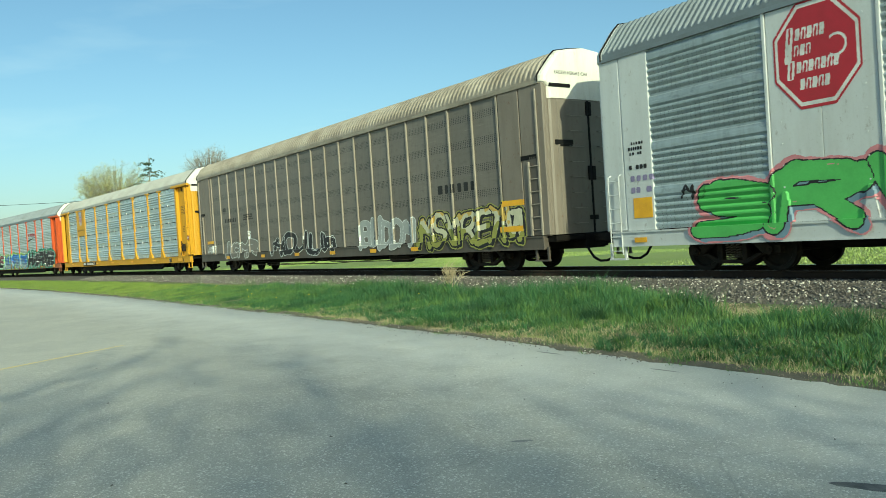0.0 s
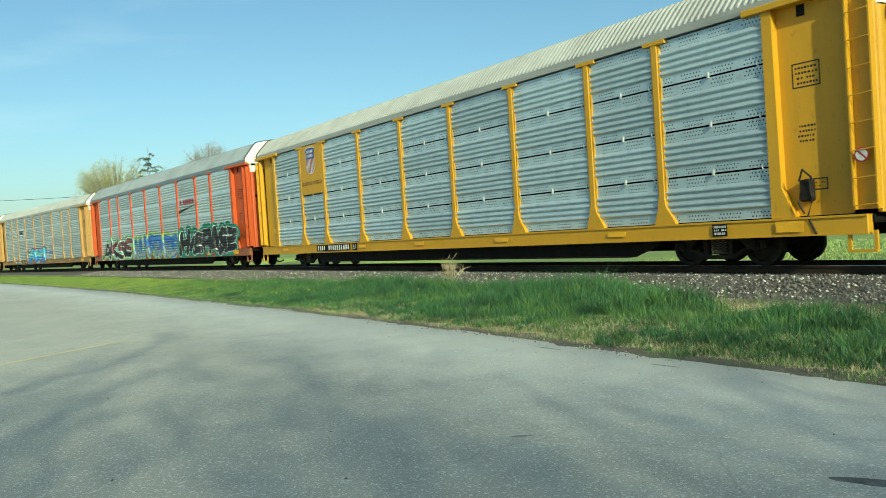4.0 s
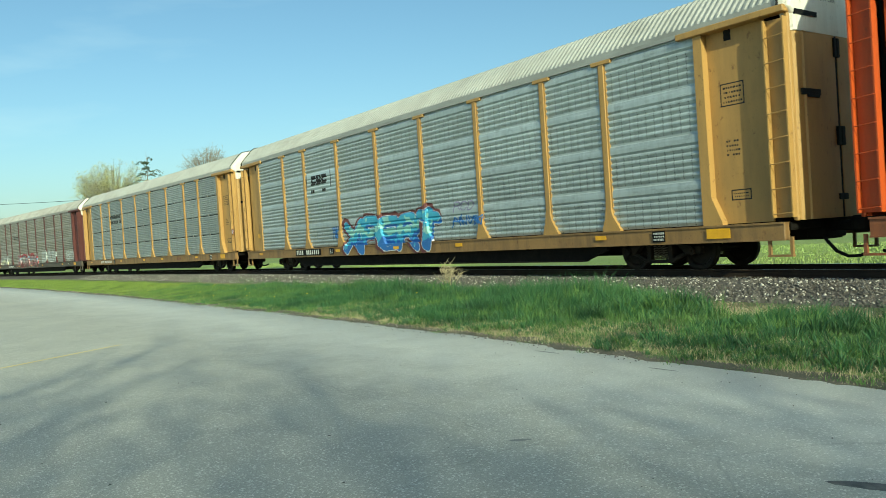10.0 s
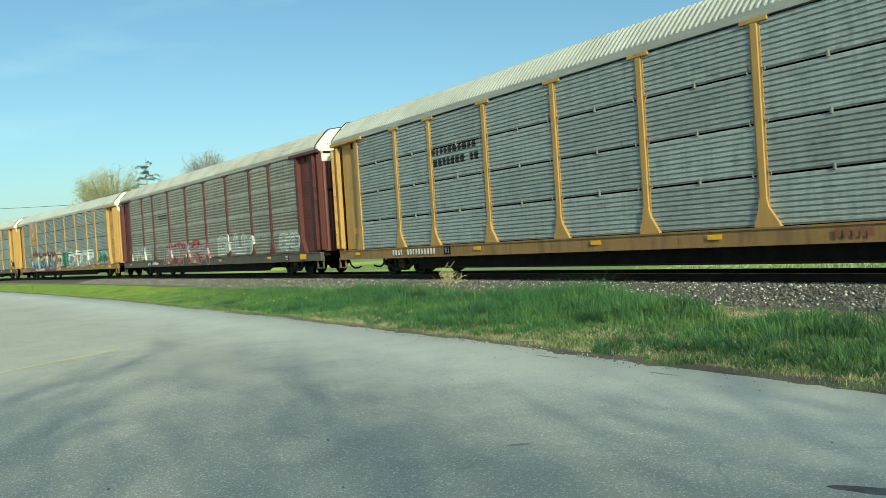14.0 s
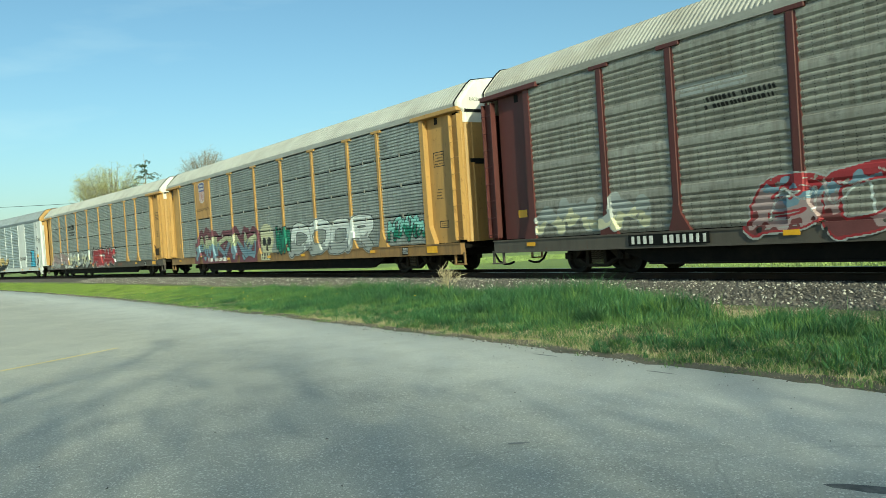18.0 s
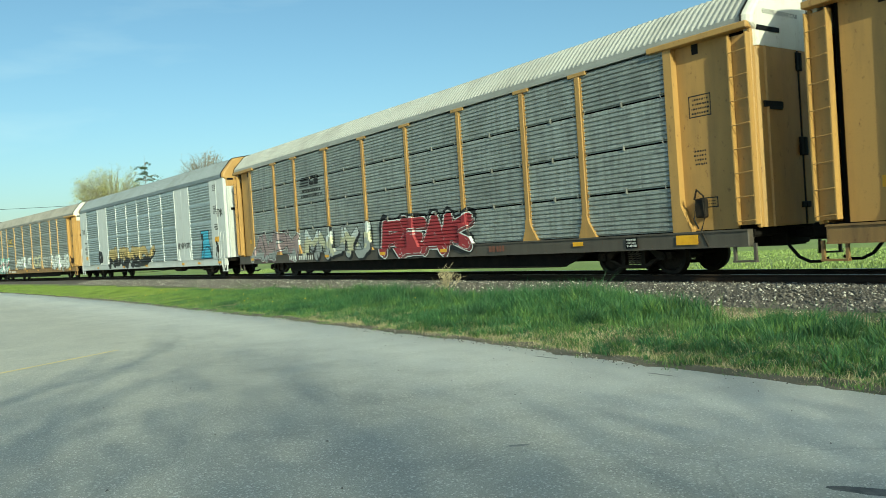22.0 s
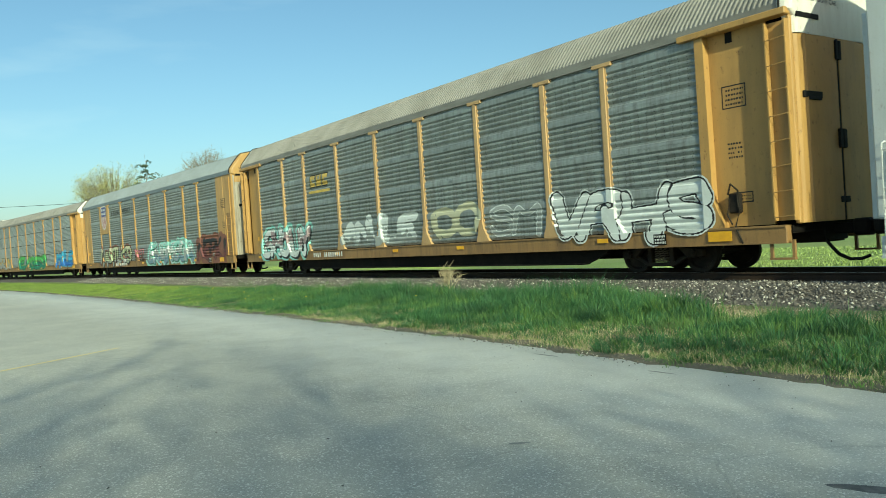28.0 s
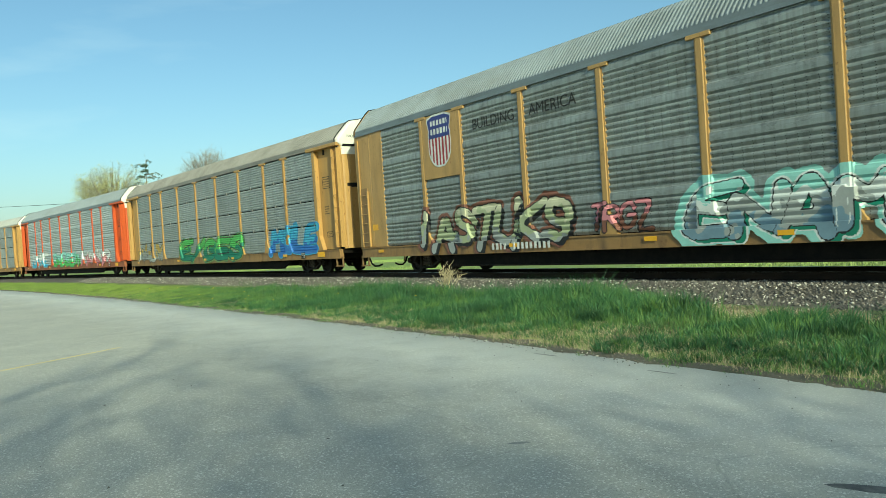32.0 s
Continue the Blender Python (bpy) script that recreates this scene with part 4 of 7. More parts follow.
def post_mesh(style):
    bm = bmesh.new()
    h, w = Z_EAVE - 0.02, 0.075
    z0 = Z_SILL1 + 0.004
    if style == "thin":
        add_box(bm, -0.035, 0.035, -0.03, 0.05, z0, h, 0.008)
        return bm
    # a channel: web and two lips
    add_box(bm, -w, w, -0.05, 0.03, 1.45 if style == "foot" else z0, h, 0.01)
    if style == "foot":
        prof = [(-w, 1.5), (w, 1.5), (w + 0.05, 1.30), (0.34, z0 + 0.03), (0.34, z0), (-0.20, z0), (-0.20, z0 + 0.06), (-w - 0.03, 1.25)]
        add_prism(bm, prof, -0.075, 0.03)
    add_box(bm, -0.115, 0.115, -0.022, 0.03, z0, h - 0.12)
    add_box(bm, -0.30, 0.30, -0.062, 0.02, h - 0.10, h - 0.004, 0.01)
    return bm


def wheel_mesh():
    """A pressed wheel with a flange, hub and tread, about the y axis."""
    prof = [(0.0, -0.09), (0.09, -0.09), (0.11, -0.03), (0.30, 0.0), (0.335, -0.055), (0.42, -0.055), (0.42, 0.05), (0.445, 0.06), (0.445, 0.085), (0.34, 0.085), (0.31, 0.03), (0.12, 0.05), (0.0, 0.06)]
    seg, v, f = 28, [], []
    for k in range(seg):
        a = k * math.tau / seg
        v += [(r * math.cos(a), y, r * math.sin(a)) for r, y in prof]
    m = len(prof)
    for k in range(seg):
        for j in range(m - 1):
            a, b = k * m + j, ((k + 1) % seg) * m + j
            f.append((a, a + 1, b + 1, b))
    return mesh_of("wheel", v, f)


def side_frame_mesh():
    bm = bmesh.new()
    # cast side frame: a long bow over the two axle boxes with a spring nest in the middle
    add_prism(bm, [(-1.12, 0.36), (-1.12, 0.52), (-0.72, 0.56), (-0.42, 0.70), (0.42, 0.70), (0.72, 0.56), (1.12, 0.52), (1.12, 0.36), (0.74, 0.34), (0.46, 0.58), (-0.46, 0.58), (-0.74, 0.34)], -1.06, -0.92)
    add_prism(bm, [(-0.74, 0.36), (-0.36, 0.16), (0.36, 0.16), (0.74, 0.36), (0.60, 0.38), (0.32, 0.24), (-0.32, 0.24), (-0.60, 0.38)], -1.06, -0.92)
    for x in (-0.30, 0.30):
        add_box(bm, x - 0.06, x + 0.06, -1.06, -0.92, 0.22, 0.62)
    bmesh.ops.bevel(bm, geom=bm.edges[:], offset=0.012, segments=1, affect="EDGES")
    return bm


def spring_mesh():
    bm = bmesh.new()
    pts = [(0.055 * math.cos(t * 0.8), 0.055 * math.sin(t * 0.8), 0.25 + 0.30 * t / 46) for t in range(47)]
    tube(bm, pts, 0.014, 4)
    return bm


def box_mesh(name, *dims):
    def make():
        bm = bmesh.new()
        add_box(bm, *dims)
        return bm
    return cached((name, *dims), make)


WHEELSETS = []


def wheelset_mesh():
    bm = bmesh.new()
    me = wheel_mesh()
    for y, turn in ((-0.76, 0), (0.76, 180)):
        k = len(bm.verts)
        bm.from_mesh(me)
        bm.verts.ensure_lookup_table()
        for v in bm.verts[k:]:
            v.co = pose(0, y, 0, 0, 0, turn) @ v.co
    add_rod(bm, (0, -0.98, 0), (0, 0.98, 0), 0.075, seg=10)
    return bm


def add_truck(car, u):
    tr = part("truck", cached(("bolster",), lambda: bolster_mesh()), M["truck"], car, "dark oily cast truck", pose(u, 0, 0))
    for side in (1, -1):
        part("side_frame", cached(("side_frame",), side_frame_mesh), M["truck"], tr, m=pose(0, 0, 0, 0, 0, 0 if side == 1 else 180))
        for dx in (-0.13, 0.0, 0.13):
            part("spring", cached(("spring",), spring_mesh), M["spring"], tr, m=pose(dx, -0.99 * side, 0))
        for dx in (-0.89, 0.89):
            part("bearing_cap", cached(("bearing_cap",), cap_round), M["truck"], tr, m=pose(dx, -1.07 * side, 0.43, 0, 0, 0 if side == 1 else 180))
    for dx in (-0.89, 0.89):
        WHEELSETS.append((part("wheelset", cached(("wheelset",), wheelset_mesh), M["wheel"], tr, "dark steel wheel pair on its axle", m=pose(dx, 0, 0.42)), dx))
    return tr


def bolster_mesh():
    bm = bmesh.new()
    add_box(bm, -0.2, 0.2, -1.0, 1.0, 0.34, 0.58, 0.02)
    add_box(bm, -0.3, 0.3, -0.3, 0.3, 0.55, 0.66, 0.02)
    return bm


def cap_round():
    bm = bmesh.new()
    add_rod(bm, (0, 0.02, 0), (0, -0.05, 0), 0.10, 0.09, 10)
    add_rod(bm, (0, -0.05, 0), (0, -0.07, 0), 0.05, 0.045, 8)
    return bm


M["spring"] = plain("pale_worn_spring_steel", (0.20, 0.17, 0.14), 0.6, 0.3)


def underframe(car, sill, deep=True, ext=0.0):
    part("deck", box_mesh("deck", -13.5, 13.5, -1.45, 1.45, 0.78, 0.93), M["dark"], car)
    def centre():
        bm = bmesh.new()
        add_prism(bm, [(-13.5, 0.76), (13.5, 0.76), (13.5, 0.55), (11.4, 0.55), (8.2, 0.40), (-8.2, 0.40), (-11.4, 0.55), (-13.5, 0.55)], -0.36, 0.36)
        for x in range(-8, 9, 2):
            add_box(bm, x - 0.05, x + 0.05, -1.5, 1.5, 0.55, 0.77)
        return bm
    part("centre_sill", cached(("centre_sill",), centre), M["dark"], car)
    if deep:
        # side girders between the trucks hang lower
        def girder():
            bm = bmesh.new()
            add_prism(bm, [(-8.9, 0.77), (8.9, 0.77), (8.75, 0.50), (8.0, 0.24), (-8.0, 0.24), (-8.75, 0.50)], -1.36, -1.24)
            add_prism(bm, [(-8.05, 0.27), (8.05, 0.27), (8.0, 0.235), (-8.0, 0.235)], -1.42, -1.20)
            return bm
        for r in (0, 180):
            part("side_girder", cached(("side_girder",), girder), M["dark"], car, m=pose(0, 0, 0, 0, 0, r))
    def sill_mesh():
        bm = bmesh.new()
        add_box(bm, -13.2 - ext, 13.2 + ext, -1.60, -1.42, Z_SILL0, Z_SILL1, 0.015)
        add_box(bm, -13.2 - ext, 13.2 + ext, -1.625, -1.42, Z_SILL1 - 0.035, Z_SILL1 + 0.002)
        add_box(bm, -13.2 - ext, 13.2 + ext, -1.615, -1.42, Z_SILL0 - 0.004, Z_SILL0 + 0.03)
        return bm
    for r in (0, 180):
        part("side_sill", cached(("side_sill", ext), sill_mesh), sill, car, m=pose(0, 0, 0, 0, 0, r))
    def reservoir():
        bm = bmesh.new()
        add_rod(bm, (-0.55, 0, 0), (0.55, 0, 0), 0.20, seg=14)
        for x in (-0.55, 0.55):
            add_rod(bm, (x, 0, 0), (x * 1.13, 0, 0), 0.20, 0.12, 14)
        return bm
    part("air_reservoir", cached(("air_reservoir",), reservoir), M["truck"], car, m=pose(5.4, -0.95, 0.52))
    def lever():
        bm = bmesh.new()
        tube(bm, [(-6.8, -1.2, 0.52), (-3.0, -1.25, 0.36), (1.0, -1.25, 0.34), (4.5, -1.2, 0.45)], 0.016, 5)
        return bm
    part("brake_lever_rod", cached(("lever",), lever), M["truck"], car)
    for sx in (1, -1):
        add_truck(car, sx * 10.06)
        turn = pose(0, 0, 0, 0, 0, 0 if sx == 1 else 180)
        def coupler_mesh():
            bm = bmesh.new()
            add_box(bm, 13.3, 14.05, -0.10, 0.10, 0.70, 0.90, 0.03)
            add_box(bm, 13.95, 14.28, -0.20, 0.16, 0.66, 0.98, 0.05)
            add_box(bm, 13.2, 13.55, -0.42, 0.42, 0.58, 0.95, 0.02)
            add_box(bm, 13.42, 13.52, -1.45, 1.45, 0.80, 0.93, 0.01)
            return bm
        part("coupler", cached(("coupler",), coupler_mesh), M["dark"], car, m=turn)
        def hose_mesh():
            bm = bmesh.new()
            tube(bm, [(13.45, -0.35, 0.72), (13.60, -0.40, 0.52), (13.80, -0.44, 0.32), (14.02, -0.44, 0.22), (14.2, -0.38, 0.22), (14.33, -0.3, 0.28)], 0.034)
            return bm
        part("air_hose", cached(("air_hose",), hose_mesh), M["black_plate"], car, m=turn)
        def step_mesh():
            bm = bmesh.new()
            for x in (12.85, 13.3):
                add_box(bm, x - 0.03, x + 0.03, -1.57, -1.52, 0.30, 0.66)
            add_box(bm, 12.82, 13.33, -1.60, -1.50, 0.29, 0.33)
            return bm
        part("sill_step", cached(("sill_step",), step_mesh), sill, car, m=turn @ pose(ext, 0, 0))
        part("sill_step", cached(("sill_step_far",), lambda: mirror_y(step_mesh())), sill, car, m=turn @ pose(ext, 0, 0))


def mirror_y(bm):
    for v in bm.verts:
        v.co.y = -v.co.y
    bmesh.ops.reverse_faces(bm, faces=bm.faces[:])
    return bm


def ladder_plate_mesh():
    bm = bmesh.new()
    add_box(bm, -0.20, 0.20, -0.012, 0.012, 1.02, 4.72, 0.004)
    for x in (-0.20, 0.20):
        add_box(bm, x - 0.014, x + 0.014, -0.135, 0.03, 1.02, 4.72)
    return bm


def rung_mesh():
    bm = bmesh.new()
    tube(bm, [(-0.19, 0, 0), (-0.195, -0.155, 0.005), (0.195, -0.155, 0.03), (0.19, 0, 0.03)], 0.011, 5)
    return bm


def end_door_mesh():
    """One leaf of an end door, bowed outward, on the near half."""
    v, f = [], []
    cols = [(-1.405, -0.10), (-1.395, -0.03), (-1.36, 0.03), (-1.30, 0.065), (-1.15, 0.08), (-1.125, 0.115), (-1.09, 0.115), (-1.065, 0.082), (-0.6, 0.10), (-0.30, 0.105), (-0.045, 0.105)]
    rows = [0.96, 1.9, 2.8, 3.7, 4.465]
    for z in rows:
        v += [(x, y, z) for y, x in cols]
    m = len(cols)
    for i in range(len(rows) - 1):
        for j in range(m - 1):
            f.append((i * m + j, i * m + j + 1, (i + 1) * m + j + 1, (i + 1) * m + j))
    return mesh_of("end_door", v, f)


def car_ends(car, c, top="white", side_mat=None, style="panel", rise=1.0, ext=0.0):
    """The closed ends: post, recessed panel, ladder plate, corner, doors and the arched cap."""
    side_mat = side_mat or c
    for sx in (1, -1):
        for sy in (1, -1):
            turn = Matrix.Diagonal((sx, sy, 1, 1))
            flip = sx * sy < 0

            def mk(fn, name):
                def go():
                    bm = fn()
                    for v in bm.verts:
                        v.co = Vector(((v.co.x + (ext if v.co.x > 12.8 else 0.0)) * sx, v.co.y * sy, v.co.z))
                    if flip:
                        bmesh.ops.reverse_faces(bm, faces=bm.faces[:])
                    return bm
                return cached((name, sx, sy, ext), go)

            if style == "panel":
                def end_panel():
                    bm = bmesh.new()
                    add_box(bm, ZONE + 0.12, 12.86, -1.40, -1.34, 0.96, Z_EAVE - 0.05)
                    return bm
                part("end_panel", mk(end_panel, "end_panel"), side_mat, car)
                def end_post():
                    bm = bmesh.new()
                    add_prism(bm, [(ZONE - 0.06, 0.944), (ZONE + 0.40, 0.944), (ZONE + 0.40, 1.0), (ZONE + 0.17, 1.5), (ZONE + 0.14, Z_EAVE - 0.1), (ZONE - 0.06, Z_EAVE - 0.1)], -1.57, -1.40)
                    return bm
                part("end_post", mk(end_post, "end_post"), side_mat, car)
                def header():
                    bm = bmesh.new()
                    add_box(bm, ZONE - 0.45, 13.42, -1.63, -1.38, Z_EAVE - 0.10, Z_EAVE + 0.03, 0.015)
                    return bm
                part("header", mk(header, "header"), side_mat, car)
                lad = part("ladder_plate", cached(("ladder_plate",), ladder_plate_mesh), side_mat, car, m=pose(sx * (13.18 + ext), -1.475 * sy, 0, 0, 0, 0 if sy == 1 else 180))
                for i in range(8):
                    part("rung", cached(("rung",), rung_mesh), side_mat, lad, m=pose(0, 0, 1.08 + i * 0.47))
            elif style == "plate":
                def end_plate():
                    bm = bmesh.new()
                    add_box(bm, ZONE - 0.1, 12.45, -1.545, -1.42, 0.944, Z_EAVE - 0.01, 0.012)
                    add_box(bm, 12.465, 13.40, -1.54, -1.42, 0.944, Z_EAVE - 0.01, 0.03)
                    return bm
                part("end_plate", mk(end_plate, "end_plate"), side_mat, car)
                if c.name == "silver_paint":
                    part("ladder", cached(("low_ladder",), low_ladder), side_mat, car, m=pose(sx * (13.05 + ext), -1.60 * sy, 0, 0, 0, 0 if sy == 1 else 180))
                    def fold():
                        bm = bmesh.new()
                        add_box(bm, 13.40, 13.55, -1.42, -1.34, 0.95, 4.46, 0.02)
                        add_box(bm, 13.42, 13.60, -0.90, -0.80, 0.95, 4.46, 0.03)
                        return bm
                    part("end_fold", mk(fold, "end_fold"), side_mat, car, "bright folded edge of the end door")
                else:
                    # no hollow here: a dark board carries the shade of the ladder recess
                    def recess():
                        bm = bmesh.new()
                        add_box(bm, 12.78, 13.12, -1.556, -1.53, 0.98, 3.02)
                        return bm
                    part("ladder_recess", mk(recess, "ladder_recess"), M["sill_dark"] if side_mat.name == "brown_grey_paint" else M["sill_brown"], car, "flat dark board standing for the shaded ladder recess")
                    def steps():
                        bm = bmesh.new()
                        add_box(bm, 12.71, 12.79, -1.60, -1.54, 0.96, 2.90, 0.012)
                        add_box(bm, 13.10, 13.17, -1.585, -1.54, 0.96, 4.75, 0.012)
                        for k in range(6):
                            add_rod(bm, (12.78, -1.59, 1.12 + k * 0.33), (13.12, -1.575, 1.12 + k * 0.33), 0.013, seg=5)
                        return bm
                    part("ladder", mk(steps, "recess_ladder"), M["cn_post"] if side_mat.name == "brown_grey_paint" else M["yellow"], car)
                    def grabs():
                        bm = bmesh.new()
                        for k in range(9):
                            z = 1.25 + k * 0.40
                            tube(bm, [(13.46, -0.78, z), (13.56, -0.76, z - 0.03), (13.56, -0.30, z - 0.03), (13.46, -0.28, z)], 0.012, 5)
                        return bm
                    part("grab_irons", mk(grabs, "end_grabs"), M["cn_post"] if side_mat.name == "brown_grey_paint" else c, car, "row of grab irons on the end")
            def corner():
                bm = bmesh.new()
                add_box(bm, 13.33, 13.41, -1.47, -1.38, 0.95, Z_EAVE - 0.10, 0.02)
                return bm
            part("corner_post", mk(corner, "corner_post"), c, car)
            def door():
                me = end_door_mesh()
                bm = bmesh.new()
                bm.from_mesh(me)
                for v in bm.verts:
                    v.co.x += 13.38
                bmesh.ops.solidify(bm, geom=bm.faces[:], thickness=0.03)
                return bm
            d = part("end_door", mk(door, "end_door"), c, car, "bowed steel end door leaf")
            def latch():
                bm = bmesh.new()
                add_box(bm, 13.45, 13.50, -1.24, -0.62, 3.28, 3.40, 0.008)
                add_box(bm, 13.45, 13.505, -1.10, -0.66, 3.24, 3.30, 0.006)
                return bm
            if sy == 1:
                part("latch", mk(latch, "latch"), M["black_plate"], d, "black latch slot")
            # long box: black strip painted for the shade between the leaves; others are latches
            def lock_bar():
                bm = bmesh.new()
                add_box(bm, 13.38, 13.475, -0.043, -0.004, 0.97, 4.46)
                add_box(bm, 13.47, 13.52, -0.10, -0.004, 4.05, 4.42, 0.012)
                add_box(bm, 13.47, 13.53, -0.13, -0.004, 2.35, 2.72, 0.012)
                add_box(bm, 13.47, 13.51, -0.16, -0.004, 1.30, 1.42, 0.012)
                return bm
            part("lock_bar", mk(lock_bar, "lock_bar"), M["black_plate"], d, "black latch boxes and a black strip for the shaded door gap")
        part("roof_cap", cached(("roof_cap", sx, rise, ext), lambda: cap_turn(sx, rise, ext)), M[top], car, "arched end cap of the roof")
        def seam():
            bm = bmesh.new()
            for (y0, z0), (y1, z1) in zip(roof_outline(-0.014), roof_outline(-0.014)[1:]):
                add_rod(bm, (sx * (13.28 + ext), y0, Z_EAVE + (z0 - Z_EAVE) * rise), (sx * (13.28 + ext), y1, Z_EAVE + (z1 - Z_EAVE) * rise), 0.026, seg=4)
            add_box(bm, min(sx * (13.46 + ext), sx * (13.50 + ext)), max(sx * (13.46 + ext), sx * (13.50 + ext)), -1.36, -0.62, 4.76, 4.85)
            return bm
        part("roof_seam", cached(("roof_seam", sx, rise, ext), seam), M["black_plate"], car)


def low_ladder():
    bm = bmesh.new()
    for x in (-0.17, 0.17):
        tube(bm, [(x, 0, 0.42), (x, -0.02, 0.6), (x, -0.02, 2.2), (x * 0.9, 0.06, 2.24)], 0.018, 5)
    for i in range(6):
        add_rod(bm, (-0.17, -0.02, 0.5 + i * 0.32), (0.17, -0.02, 0.5 + i * 0.32), 0.013, seg=5)
    return bm


def cap_turn(sx, rise, ext):
    bm = cap_mesh(13.24 + ext, 13.48 + ext, 4.47)
    for v in bm.verts:
        if v.co.z > Z_EAVE:
            v.co.z = Z_EAVE + (v.co.z - Z_EAVE) * rise
    if sx < 0:
        for v in bm.verts:
            v.co.x = -v.co.x
        bmesh.ops.reverse_faces(bm, faces=bm.faces[:])
    return bm


def inner_mesh(half):
    bm = bmesh.new()
    out = [(-1.32, 0.93)] + [(y * 0.88, z) for y, z in roof_outline(0.09)] + [(1.32, 0.93)]
    a = [bm.verts.new((-half, y, z)) for y, z in out]
    b = [bm.verts.new((half, y, z)) for y, z in out]
    n = len(out)
    bm.faces.new(a)
    bm.faces.new(b[::-1])
    for i in range(n):
        bm.faces.new((a[i], b[i], b[(i + 1) % n], a[(i + 1) % n]))
    bmesh.ops.recalc_face_normals(bm, faces=bm.faces[:])
    return bm


CARS, EXT = [], []


def new_car(label):
    car = new("autorack_car")
    tagged(car, label, "rail car", group="cars of the train", kind="thing")
    CARS.append(car)
    return car


def side_wall(car, posts, kind, sheet, post_mat, post_style, bare=(), chord=None, pale=(), ext=0.0):
    """Sheets between posts on both sides; bare: bays that carry something else on the near side."""
    stops = [-ZONE] + list(posts) + [ZONE]
    for far in (0, 180):
        for i, (a, b) in enumerate(zip(stops, stops[1:])):
            w = round(b - a - 0.05, 2)
            for r in range(1 if kind == "flat" else SHEETS):
                if (i, r) in bare and not far:
                    continue
                ma = M["galv_patch"] if (i, r) in pale else sheet
                me = cached(("sheet", w, kind), lambda: sheet_mesh(w, kind))
                x = (a + b) / 2 * (1 if not far else -1)
                part("side_sheet", me, ma, car, m=pose(x, -V0 if not far else V0, 0.962 + r * PITCH_Z, 0, 0, far))
        for x in posts:
            me = cached(("post", post_style), lambda: post_mesh(post_style))
            part("side_post", me, post_mat, car, m=pose(x if not far else -x, -V0 - 0.02 if not far else V0 + 0.02, 0, 0, 0, far))
    for y in (-1, 1):
        part("top_chord", box_mesh("top_chord" + str(y), -13.3 - ext, 13.3 + ext, min(y * 1.40, y * 1.575), max(y * 1.40, y * 1.575), Z_EAVE - 0.035, Z_EAVE + 0.05), chord, car)


M["chord"] = plain("grimy_top_chord", (0.20, 0.19, 0.17), 0.6, 0.2, (0.1, 0.08, 0.06), 2, 30)


def autorack(label, colour, sheet, roof, kind="fine", sill="sill_brown", post_style="foot", posts=POSTS, top="white", style="panel", bare=(), post_col=None, per=0.155, rise=1.0, end_col=None, pale=(), ext=None):
    ext = (0.27 if style == "panel" else 0.0) if ext is None else ext
    car = new_car(label)
    EXT.append(ext)
    # added solid whose black stands for the shade inside, seen through the gaps
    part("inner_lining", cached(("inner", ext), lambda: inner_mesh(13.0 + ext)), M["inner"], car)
    underframe(car, M[sill], post_style != "thin", ext)
    side_wall(car, posts, kind, M[sheet], M[post_col or colour], post_style, bare, M[roof], pale, ext)
    part("roof", cached(("roof", per, rise, kind == "flat", ext), lambda: roof_mesh(26.6 + 2 * ext, per, rise, ROUND_ROOF if kind == "flat" else ROOF)), M[roof], car, "ribbed arched roof")
    car_ends(car, M[end_col or colour], top=top, side_mat=M[colour], style=style, rise=rise, ext=ext)
    return car


SILVER_POSTS = [-8.72, -6.58, -4.4, -2.2, 0.0, 2.2, 4.4, 6.58, 8.72]
CN_POSTS = [-11.33 + 1.1435 * i for i in range(21)]


